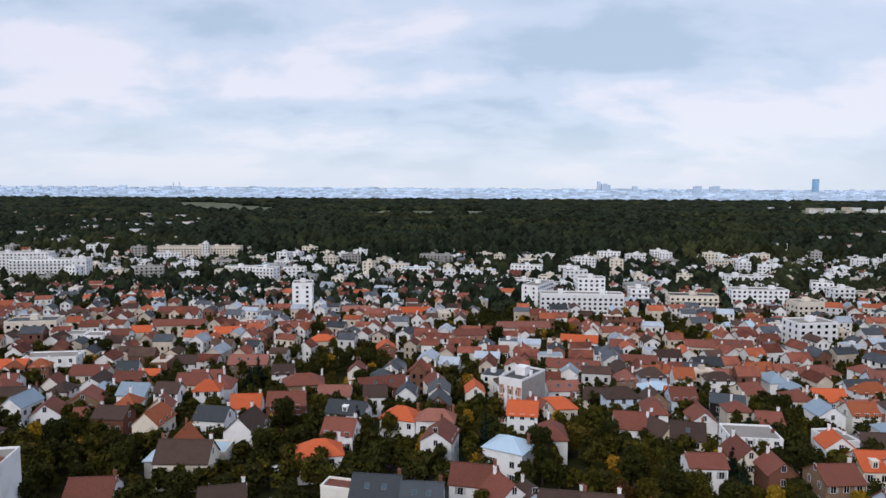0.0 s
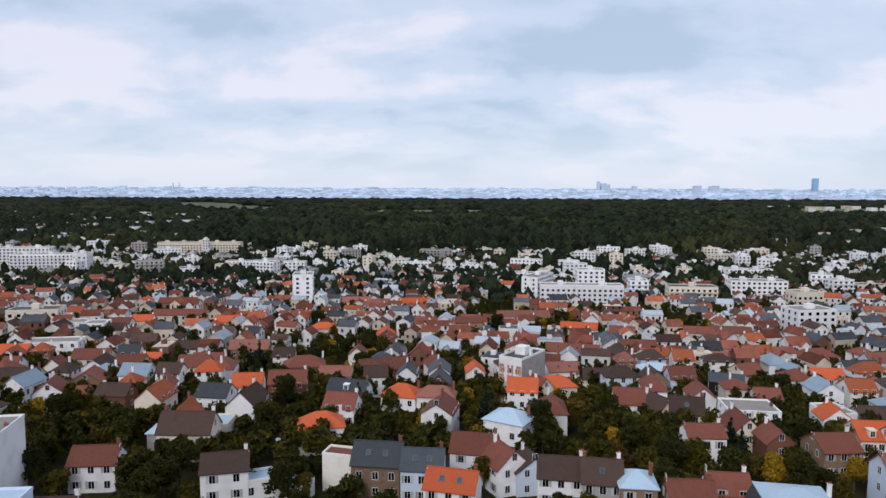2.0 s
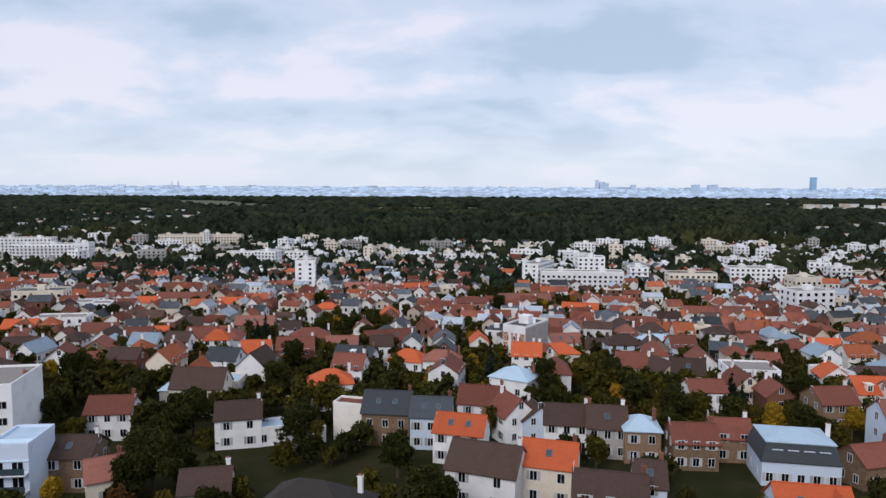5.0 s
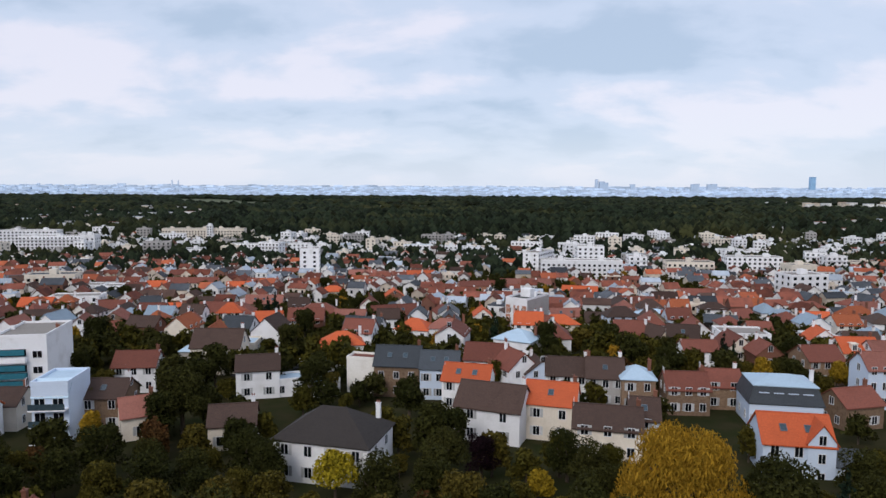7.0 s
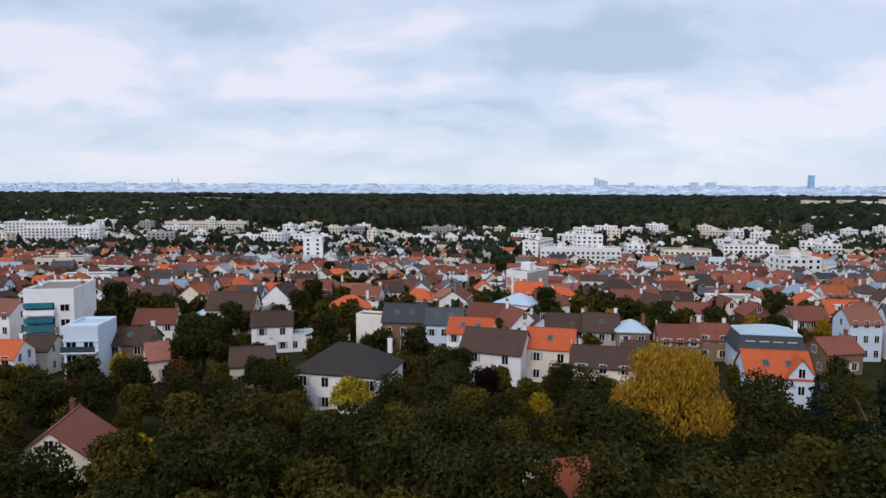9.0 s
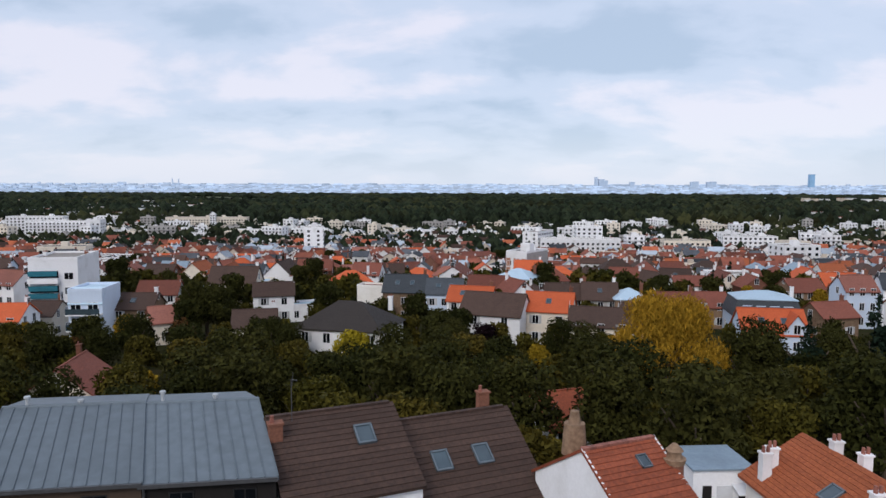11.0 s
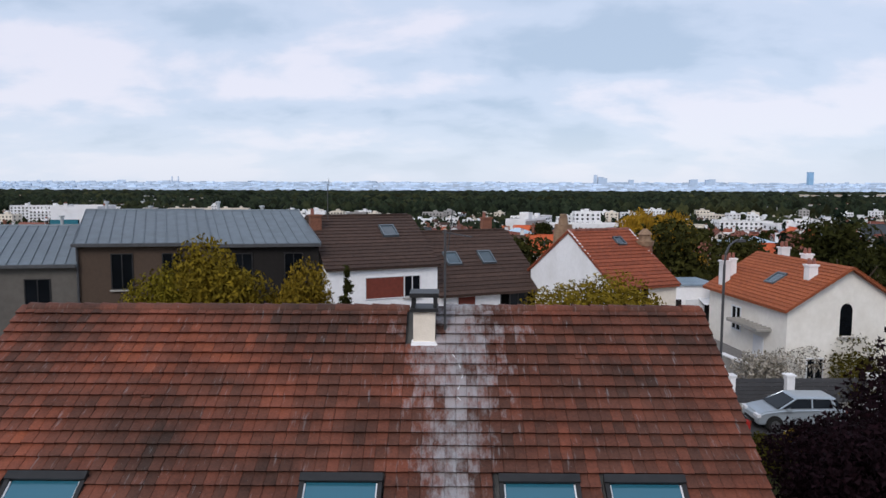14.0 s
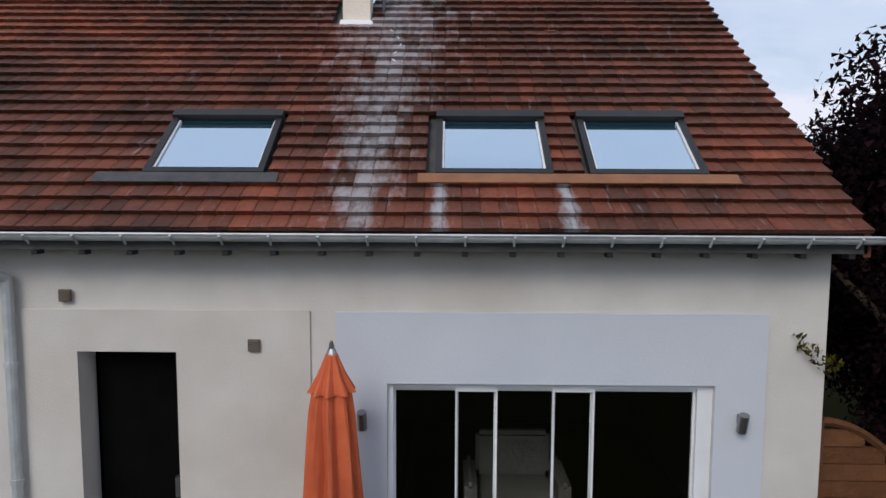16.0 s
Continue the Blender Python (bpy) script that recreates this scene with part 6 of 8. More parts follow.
TILE_FACES = [(0, 1, 6, 5), (1, 2, 7, 6), (2, 3, 8, 7), (3, 4, 9, 8), (10, 11, 4, 3, 2, 1, 0), (5, 6, 7, 8, 9)]
tile_mesh = bpy.data.meshes.new("tile")
tile_mesh.from_pydata(tile_verts(TW - 0.001, TP * 1.16), [], TILE_FACES)
tile_mesh.materials.append(TILE_PART)
slope = pose(0, EY, EZ, PITCH)
q = random.Random(31)
V, F, made = [], [], 0
for c in range(TN):
    s = c * TP
    for k in range(int((HX1 - HX0 + 0.2) / TW) + 1):
        x = HX0 - 0.06 + k * TW
        if x > HX1 + 0.06:
            continue
        if any(a - 0.05 < x < b + 0.05 and lo - 0.1 < s < hi - 0.05 for a, b, lo, hi in CUT) or (CHIM[0] < x < CHIM[1] and CHIM[2] < s):
            continue
        m = slope @ pose(x + q.uniform(-0.002, 0.002), s + q.uniform(-0.004, 0.004), 0.038 + q.uniform(0, 0.004), -9.0 + q.uniform(-0.5, 0.5), q.uniform(-0.6, 0.6), q.uniform(-0.4, 0.4))
        if c < 12 and -1.2 < x < 2.9 and made < 300:
            made += 1
            o = part("tile", tile_mesh, None, roof)
            o.matrix_local = m
        else:
            n0 = len(V)
            V += [tuple(m @ Vector(v)) for v in tile_verts(TW - 0.001, TP * 1.16)]
            F += [tuple(n0 + i for i in f) for f in TILE_FACES]
me = bpy.data.meshes.new("tile_field")
me.from_pydata(V, [], F)
me.materials.append(TILE_REST)
tagged(part("tile_field", me, None, roof), kind="stuff")
course_parts(roof, TILE_RED, HX0 - 0.1, HX1 + 0.1, 2 * RY - EY, EZ - 0.02, RY, RZ - 0.02, 0.21, 0.02)
# ridge and verge tiles
ridge = bmesh.new()
n = 9
for i in range(n + 1):
    a = math.pi * i / n
    for j, (yy, rr) in enumerate(((0, 0.14), (0.335, 0.115))):
        ridge.verts.new((yy, -math.cos(a) * rr, math.sin(a) * rr * 0.8))
ridge.verts.ensure_lookup_table()
for i in range(n):
    ridge.faces.new((ridge.verts[2 * i], ridge.verts[2 * i + 1], ridge.verts[2 * i + 3], ridge.verts[2 * i + 2]))
ridge_me = mesh_of("ridge_tile", ridge, TILE_PART)
sol = 0.315
for k in range(int((HX1 - HX0 + 0.2) / sol)):
    x = HX1 + 0.1 - 0.34 - k * sol
    if not (-1.15 < x < -0.42):
        part("ridge_tile", ridge_me, None, roof, m=pose(x, RY, RZ - 0.02, q.uniform(-2, 2), q.uniform(-1.5, 1.5), q.uniform(-1, 1)))
bm = bmesh.new()
for sx in (HX0 - 0.13, HX1 + 0.07):
    bm = bmesh.new()
    prism(bm, [(EY, EZ + 0.02), (RY, RZ + 0.03), (RY, RZ - 0.16), (EY, EZ - 0.16)], sx, sx + 0.06)
    part("verge", bm, TILE_REST, roof)

# skylights
for x0, x1, s0, s1 in CUT:
    sk = part("skylight", (lambda b: (holed_wall(b, x0, x1, s0, s1, 0.02, 0.10, ((x0 + 0.062, x1 - 0.062, s0 + 0.07, s1 - 0.09),)), b)[1])(bmesh.new()), DARKALU, roof,
              "dark aluminium roof window", m=slope @ Matrix(((1, 0, 0, 0), (0, 0, 1, 0), (0, 1, 0, 0), (0, 0, 0, 1))))
    bm = bmesh.new()
    box(bm, x0 + 0.085, x1 - 0.085, 0.045, 0.055, s0 + 0.09, s1 - 0.10)
    part("pane", bm, ROOFGLASS, sk)
    for a in (x0 + 0.062, x1 - 0.082):
        bm = bmesh.new()
        box(bm, a, a + 0.02, 0.057, 0.075, s0 + 0.10, s1 - 0.12)
        part("inner_bead", bm, FRAME, sk)
    bm = bmesh.new()
    box(bm, x0 - 0.005, x1 + 0.005, 0.101, 0.135, s1 - 0.11, s1 + 0.01)
    part("top_cover", bm, DARKALU, sk)
bm = bmesh.new()
box(bm, -2.72, -1.02, 0.086, 0.098, 0.64, 0.79)
FLIP = Matrix(((1, 0, 0, 0), (0, 0, 1, 0), (0, 1, 0, 0), (0, 0, 0, 1)))
part("flashing", bm, LEAD, roof, "dark lead apron below the roof window", m=slope @ FLIP)
bm = bmesh.new()
box(bm, 0.27, 3.22, 0.086, 0.098, 0.65, 0.79)
part("flashing", bm, OCHRE, roof, "ochre painted apron below two roof windows", m=slope @ FLIP)
# vent tiles
for x, s in ((-4.9, 3.15), (-2.55, 3.9), (1.85, 3.95)):
    bm = bmesh.new()
    prism(bm, [(0, 0.02), (0.02, 0.075), (0.2, 0.03), (0.2, 0.01)], -0.075, 0.075)
    part("vent_tile", bm, TILE_PART, roof, m=slope @ pose(x, s, 0))

# chimney and aerial
ch = part("chimney", (lambda b: (box(b, -0.85, -0.49, 3.08, 3.46, 5.9, 6.62), b)[1])(bmesh.new()), CREAM, home, "cream rendered chimney with a white skirt and dark slab cap")
bm = bmesh.new()
v = box(bm, -0.93, -0.41, 3.0, 3.54, 5.85, 6.12)
for i in (4, 5, 6, 7):
    v[i].co.x += 0.05 if v[i].co.x < -0.6 else -0.05
    v[i].co.y += 0.05 if v[i].co.y < 3.2 else -0.05
part("skirt", bm, WHITE, ch)
for a, b, c, d in ((-0.90, -0.44, 6.62, 6.68), (-0.91, -0.43, 6.86, 6.93)):
    bm = bmesh.new()
    box(bm, a, b, 3.02, 3.52, c, d)
    part("slab", bm, DARKALU, ch)
for a, b in ((-0.88, 3.05), (-0.52, 3.05), (-0.88, 3.42), (-0.52, 3.42)):
    bm = bmesh.new()
    box(bm, a, a + 0.06, b, b + 0.06, 6.68, 6.86)
    part("cap_post", bm, DARKALU, ch)


def stick(bm, a, b, r, n=6):
    d = Vector(b) - Vector(a)
    n0 = len(bm.verts)
    tube(bm, r, r, 0, d.length, n)
    bm.verts.ensure_lookup_table()
    m = Matrix.Translation(a) @ d.to_track_quat("Z", "Y").to_matrix().to_4x4()
    for v in bm.verts[n0:]:
        v.co = m @ v.co


def aerial(name, m, h, label, small=1.0):
    t = thing(name, m, label, "aerial", "roof aerials")
    bm = bmesh.new()
    stick(bm, (0, 0, 0), (0, 0, h), 0.02)
    part("mast", bm, ALU, t)
    bm = bmesh.new()
    stick(bm, (-0.05 * small, 0, h - 0.03), (0.45 * small, 0.1, h - 0.12), 0.012)
    boom = part("boom", bm, ALU, t)
    for k in range(8):
        bm = bmesh.new()
        x = 0.06 + k * 0.05
        stick(bm, (x * small, -0.1 + x * 0.2, h - 0.05 - x * 0.18), (x * small, 0.14 + x * 0.2, h - 0.05 - x * 0.18), 0.006, 5)
        part("element", bm, ALU, boom)
    bm = bmesh.new()
    stick(bm, (0.05, 0, h - 0.35), (0.12 * small, 0, h + 0.32), 0.01)
    part("dipole", bm, ALU, t)


aerial("tv_aerial", pose(-0.33, 3.30, 6.1), 1.85, "dark metal television aerial strapped to the chimney")
bm = bmesh.new()
pts = [(-0.2, 2.75), (-0.1, 2.55), (-0.04, 2.35), (-0.1, 2.1), (-0.16, 1.95), (-0.08, 1.85)]
for (a, b), (c, d) in zip(pts, pts[1:]):
    stick(bm, slope @ Vector((a, b + 1.3, 0.05)), slope @ Vector((c, d + 1.3, 0.05)), 0.008, 5)
part("cable", bm, FRAME, home, "loose white aerial cable lying on the tiles")

# gutter and downpipe
bm = bmesh.new()
prof = [(math.cos(a) * 0.062, math.sin(a) * 0.062) for a in [math.pi + math.pi * i / 8 for i in range(9)]] + [(math.cos(a) * 0.054, math.sin(a) * 0.054) for a in [math.pi * 2 - math.pi * i / 8 for i in range(9)]]
prism(bm, [(EY - 0.05 + a, EZ + 0.012 + b) for a, b in prof], HX0 - 0.2, HX1 + 0.2)
stick(bm, (HX0 - 0.2, EY - 0.112, EZ + 0.016), (HX1 + 0.2, EY - 0.112, EZ + 0.016), 0.013)
gut = part("gutter", bm, GUTTER, home, "half-round zinc gutter")
for k in range(29):
    x = HX0 + 0.1 + k * 0.41
    bm = bmesh.new()
    stick(bm, (x, EY - 0.14, EZ + 0.005), (x, EY - 0.05, EZ - 0.075), 0.012, 5)
    part("bracket", bm, GUTTER, gut)
    # small dark stub standing for the gutter bracket below the eave
    bm = bmesh.new()
    box(bm, x - 0.025, x + 0.025, EY + 0.01, EY + 0.12, EZ - 0.175, EZ - 0.135)
    part("rafter_end", bm, DARKALU, home)
bm = bmesh.new()
stick(bm, (-3.62, EY - 0.05, EZ - 0.1), (-3.60, EY - 0.05, EZ - 0.28), 0.05, 10)
stick(bm, (-3.60, EY - 0.05, EZ - 0.26), (-3.41, -0.09, EZ - 0.42), 0.05, 10)
stick(bm, (-3.41, -0.09, EZ - 0.40), (-3.41, -0.09, 0.0), 0.05, 10)
for zz in (2.3, 1.2):
    stick(bm, (-3.41, -0.09, zz), (-3.41, -0.09, zz + 0.05), 0.06, 10)
part("downpipe", bm, GUTTER, home, "grey zinc downpipe")
# parasol, fence, terrace, sprig
par = thing("parasol", pose(-0.40, -0.62, 0), "closed orange canvas parasol standing in front of the bay", "parasol")
bm = bmesh.new()
stick(bm, (0, 0, 0), (0, 0, 2.66), 0.022, 10)
part("pole", bm, METAL, par)


def folds(bm, rings, n=44, waves=9):
    prev = None
    for z, rad, depth in rings:
        cur = []
        for i in range(n):
            a = 6.28319 * i / n
            rr = rad * (1 + depth * math.sin(a * waves + 0.6 * math.sin(3 * a) + z * 1.3))
            cur.append(bm.verts.new((rr * math.cos(a), rr * math.sin(a), z)))
        if prev:
            for i in range(n):
                bm.faces.new((prev[i], prev[(i + 1) % n], cur[(i + 1) % n], cur[i]))
        prev = cur


bm = bmesh.new()
folds(bm, ((2.30, 0.14, 0.16), (2.1, 0.165, 0.2), (1.7, 0.19, 0.22), (1.3, 0.215, 0.22), (1.0, 0.235, 0.2), (0.8, 0.25, 0.22)))
part("canopy", bm, CANVAS, par)
bm = bmesh.new()
folds(bm, ((2.58, 0.045, 0.05), (2.52, 0.065, 0.1), (2.40, 0.11, 0.14), (2.28, 0.165, 0.2), (2.26, 0.172, 0.22)))
part("vent_flap", bm, CANVAS, par)
bm = bmesh.new()
tube(bm, 0.05, 0.03, 2.57, 2.62, 10)
tube(bm, 0.015, 0.015, 2.62, 2.68, 8)
part("finial", bm, METAL, par)
bm = bmesh.new()
tube(bm, 0.28, 0.26, 0, 0.09, 18)
part("base", bm, CONCRETE, par)
fen = thing("fence_panel", pose(4.08, 0.28, 0), "stained wooden fence panel with an arched top", "fence")
for k in range(9):
    bm = bmesh.new()
    x0, x1 = 0.07, 1.05
    z = 0.12 + k * 0.17
    top = 1.72 - 0.0
    box(bm, x0, x1 if z < 1.0 else x0 + 0.95 * math.sqrt(max(0.0, (1.72 - z - 0.1) / 0.72)), -0.02, 0.02, z, z + 0.16)
    part("slat", bm, WOOD, fen)
bm = bmesh.new()
box(bm, 0.0, 0.08, -0.045, 0.045, 0, 1.75)
part("post", bm, WOOD, fen)
bm = bmesh.new()
arc = [(0.08 + 0.98 * i / 12, 1.72 - 0.72 * (i / 12) ** 2.0) for i in range(13)]
for (a, b), (c, d) in zip(arc, arc[1:]):
    stick(bm, (a, 0, b), (c, 0, d), 0.045, 6)
part("top_rail", bm, WOOD, fen)
v, f = leaf_cloud([(3.72, -0.06, 2.62, 0.05, 0.05), (3.82, -0.06, 2.50, 0.10, 0.06), (3.95, -0.05, 2.40, 0.12, 0.09), (4.08, 0.0, 2.34, 0.1, 0.1)], 60, 0.035, 77)
tagged(new("ivy_sprig", cloud_mesh("ivy_sprig", v, f, LEAF_MID)), "small ivy sprig at the corner of the wall", "plant")
# armchair added to stand for a pale, reflection-like shape in the bay
sof = thing("armchair", pose(1.35, 1.6, 0.0), "pale fabric armchair inside the dark room", "armchair")
for nm, bx in (("seat", (-0.45, 0.45, -0.4, 0.4, 0.15, 0.45)), ("backrest", (-0.45, 0.45, 0.28, 0.45, 0.45, 1.0)), ("armrest", (-0.6, -0.46, -0.4, 0.45, 0.15, 0.65)), ("armrest", (0.46, 0.6, -0.4, 0.45, 0.15, 0.65))):
    bm = bmesh.new()
    box(bm, *bx)
    bmesh.ops.bevel(bm, geom=bm.edges[:], offset=0.05, segments=2, affect="EDGES")
    part(nm, bm, SOFA, sof)

# ---- the row of houses across the street ----
Z0 = -2.6


def at_row(u, v, z=Z0, turn=0.0):
    return pose(*row_xy(u, v), z, 0, 0, ROW + turn)


def row_house(u0, u1, v0, v1, eave, rise, wall, roof, label, pitch=0.0, seams=False, over=0.25, at=None, shear=0.0):
    """A house of the row: wall, stepped or seamed roof; local x from the middle, front at -y. eave and rise over the ground."""
    L, W = u1 - u0, v1 - v0
    x, y = row_xy((u0 + u1) / 2, (v0 + v1) / 2)
    HOUSES.append((*((at.translation.x, at.translation.y) if at else (x, y)), L / 2 + 1))
    h = thing("house", at or at_row((u0 + u1) / 2, (v0 + v1) / 2), label, "house", "row of houses")

    def slant(b):
        for v in b.verts:
            v.co.x += shear * (v.co.y + W / 2)
        return b

    bm = bmesh.new()
    prism(bm, [(-W / 2, -1.5), (W / 2, -1.5), (W / 2, eave), (0, eave + rise - 0.1), (-W / 2, eave)], -L / 2, L / 2)
    part("wall", slant(bm), wall, h)
    s = rise / (W / 2)
    bm = bmesh.new()
    if pitch:
        zr, ze = eave + rise, eave - over * s
        a = W / 2 + over
        prism(bm, [(-a, ze), (0, zr), (a, ze), (a, ze - 0.1), (0, zr - 0.1), (-a, ze - 0.1)], -L / 2 - 0.09, L / 2 + 0.09)
    else:
        gable_roof(bm, L, W, eave, rise, over, 0.08)
    ro = part("roof", slant(bm), roof, h)
    if pitch:
        for sgn in (-1, 1):
            course_parts(ro, roof, -L / 2 - 0.1, L / 2 + 0.1, sgn * (W / 2 + over), eave - over * s, 0, eave + rise, pitch)
        for k in range(int((L + 0.1) / 0.36)):
            bm = bmesh.new()
            box(bm, 0, 0.345, -0.13, 0.13, -0.03, 0.085)
            part("ridge_tile", bm, TILE_PINK if roof is TILE_RUST_DARK else roof, ro, m=pose(-L / 2 - 0.05 + k * 0.36, 0, eave + rise))
    if seams:
        n = int(L / 0.52)
        for i in range(n + 1):
            xx = -L / 2 - 0.06 + (L + 0.12) * i / n
            bm = bmesh.new()
            prism(bm, [(-W / 2 - over, eave - over * s), (0, eave + rise), (0, eave + rise + 0.05), (-W / 2 - over, eave - over * s + 0.05)], xx - 0.018, xx + 0.018)
            part("standing_seam", slant(bm), roof, ro)
        bm = bmesh.new()
        box(bm, -L / 2 - 0.1, L / 2 + 0.1, -W / 2 - over - 0.1, -W / 2 - over + 0.02, eave - over * s - 0.18, eave - over * s - 0.02)
        part("gutter", bm, ALU, h)
    return h


def opening(h, x, z, w, ht, W, dark=True, sill=True, panel=None, gap=0.0):
    """A window in the front wall of a row house: reveal frame, glass with a mullion, sill."""
    bm = bmesh.new()
    holed_wall(bm, x - w / 2 - 0.05, x + w / 2 + 0.05, z - 0.05, z + ht + 0.05, -W / 2 - 0.05 - gap, -W / 2 - 0.003 - gap, ((x - w / 2, x + w / 2, z, z + ht),))
    win = part("window", bm, DARKALU if dark else FRAME, h)
    bm = bmesh.new()
    box(bm, x - w / 2, x + w / 2, -W / 2 - 0.02 - gap, -W / 2 - 0.006 - gap, z, z + ht)
    part("pane", bm, panel or GLASS, win)
    if w > 0.75 and not panel:
        bm = bmesh.new()
        box(bm, x - 0.025, x + 0.025, -W / 2 - 0.04 - gap, -W / 2 - 0.022 - gap, z, z + ht)
        part("mullion", bm, DARKALU if dark else FRAME, win)
    if sill:
        bm = bmesh.new()
        box(bm, x - w / 2 - 0.1, x + w / 2 + 0.1, -W / 2 - 0.13 - gap, -W / 2 - 0.003 - gap, z - 0.13, z - 0.055)
        part("sill", bm, CONCRETE, win)
    return win


def roof_pipe(h, x, y, z, tall=0.45):
    bm = bmesh.new()
    tube(bm, 0.09, 0.09, z - 0.4, z + tall, 10, x, y)
    tube(bm, 0.15, 0.15, z + tall, z + tall + 0.1, 10, x, y)
    part("roof_pipe", bm, GUTTER, h)


ZR = 9.0


def zinc_at(along, half):
    """Middle of a unit whose front wall starts so far along from the building's right-hand front corner."""
    c, s = math.cos(radians(ZR)), math.sin(radians(ZR))
    return pose(-6.95 + along * c - half * s, 27.1 + along * s + half * c, Z0, 0, 0, ZR)


g = row_house(0, 6.8, 0, 12, 7.5, 1.5, GREYBEIGE, ZINC_DARK, "grey-rendered terraced house with a standing seam zinc roof", seams=True, at=zinc_at(-15.2, 6), shear=-0.24)
for x, z, w in ((1.6, 4.9, 1.1), (-0.9, 4.9, 1.1), (1.7, 2.0, 1.5), (-0.9, 2.0, 1.1), (1.5, -0.4, 1.2)):
    opening(g, x, z, w, 1.75 if z > 4 else 1.6, 12.0)
roof_pipe(g, 0.6, 0, 9.0)
g = row_house(0, 6.36, 0, 12, 8.5, 1.38, TAUPE, ZINC_DARK, "taupe-rendered terraced house with a standing seam zinc roof", seams=True, at=zinc_at(-8.6, 6), shear=-0.24)
for x, z, w, ht in ((-1.05, 6.15, 0.95, 1.7), (1.35, 6.15, 0.9, 1.7), (-0.95, 3.4, 0.9, 1.7), (0.55, 3.4, 0.9, 1.6), (2.05, 3.4, 1.2, 1.6), (-0.9, 0.4, 1.0, 1.9), (1.4, 0.4, 2.0, 1.9)):
    opening(g, x, z, w, ht, 12.0)
roof_pipe(g, -3.6, 0.1, 9.8)
roof_pipe(g, -1.2, 0.1, 9.8, 0.2)
bm = bmesh.new()
tube(bm, 0.06, 0.06, 0, 8.3, 8, -3.1, -6.1)
part("downpipe", bm, ALU, g)
g = row_house(0, 5.36, 0, 12, 8.42, 1.4, ANTHRA, ZINC_DARK, "anthracite-rendered terraced house with a standing seam zinc roof", seams=True, at=zinc_at(-2.7, 6), shear=-0.24)
for x, z, w, ht in ((-1.15, 6.05, 0.9, 1.75), (1.4, 6.05, 0.85, 1.75), (-0.75, 3.25, 1.3, 1.7), (1.4, 3.25, 0.9, 1.7), (-0.9, 0.3, 1.0, 2.0), (1.2, 0.3, 1.6, 2.0)):
    opening(g, x, z, w, ht, 12.0)
roof_pipe(g, -3.3, 0.1, 9.8)
roof_pipe(g, -0.8, 0.1, 9.8, 0.2)
bm = bmesh.new()
tube(bm, 0.06, 0.06, 0, 8.2, 8, -2.6, -6.1)
part("downpipe", bm, ALU, g)

b1 = row_house(4.9, 11.08, 27, 35.8, 7.15, 2.4, WHITE, TILE_BROWN, "white terraced house with a brown tiled roof and oxblood panels", pitch=0.34)
opening(b1, 0.05, 5.35, 2.1, 1.1, 8.8, False, False, RUSTPANEL)
opening(b1, 1.6, 5.35, 0.85, 1.1, 8.8, False)
opening(b1, 0.75, 3.1, 0.95, 1.15, 8.8, False)
opening(b1, 2.1, 3.1, 0.95, 1.15, 8.8, False)
opening(b1, 1.43, 3.1, 0.25, 1.15, 8.8, False, False, RUSTPANEL)
opening(b1, 2.8, 3.1, 0.25, 1.15, 8.8, False, False, RUSTPANEL)
opening(b1, 1.2, 0.05, 2.2, 1.9, 8.8, False, False, RUSTPANEL)
opening(b1, -1.0, 1.6, 1.0, 2.1, 8.8, False, False, RUSTPANEL)
bm = bmesh.new()
box(bm, 0.1, 2.9, -5.3, -4.41, 2.35, 2.95)
part("balcony", bm, WHITE, b1)
for k in range(7):
    bm = bmesh.new()
    box(bm, -2.0, -0.1, -4.41 - 0.3 * (7 - k), -4.41 - 0.3 * (6 - k), -1.0, 0.2 + 0.2 * k)
    part("step", bm, CONCRETE, b1)
part("chimney", chimney_mesh(1.0, 1), None, b1, m=pose(-2.9, -1.2, 8.6))
part("skylight", skylight_mesh(), None, b1, m=pose(1.2, -1.7, 8.72, 28.6))
aerial("tv_aerial", at_row(6.0, 31.0, 6.6), 2.2, "thin dark television aerial on a brown roof", 0.7)

b2 = row_house(11.12, 17.7, 27, 35.8, 5.55, 2.95, WHITE, TILE_BROWN, "white terraced house with a brown tiled roof and a tiled canopy", pitch=0.34, over=0.4)
opening(b2, -1.55, 3.95, 1.05, 1.15, 8.8, False, True, RUSTPANEL)
opening(b2, 1.75, 4.0, 1.0, 1.1, 8.8)
for x in (0.9, 2.6):
    opening(b2, x, 4.0, 0.5, 1.1, 8.8, True, False, BLACK)
for x, z, w, ht, p in ((-2.6, 1.3, 0.5, 0.75, None), (-1.5, 0.1, 0.8, 2.05, BLACK), (-0.1, 1.5, 0.5, 0.75, None), (1.8, 1.1, 1.05, 1.15, RUSTPANEL)):
    opening(b2, x, z, w, ht, 8.8, True, z > 0.5, p)
bm = bmesh.new()
prism(bm, [(-5.75, 2.98), (-4.403, 3.63), (-4.403, 3.53), (-5.75, 2.88)], -3.28, 3.28)
course_parts(part("canopy", bm, TILE_BROWN, b2), TILE_BROWN, -3.3, 3.3, -5.75, 3.0, -4.403, 3.65, 0.34)
ang = math.degrees(math.atan2(2.95, 4.4))
for x in (-1.5, 0.75):
    part("skylight", skylight_mesh(), None, b2, m=pose(x, -2.3, 5.55 + 2.95 * (1 - 2.3 / 4.4) + 0.08, ang))
part("chimney", chimney_mesh(0.9, 1), None, b2, m=pose(2.2, 0.6, 8.3))
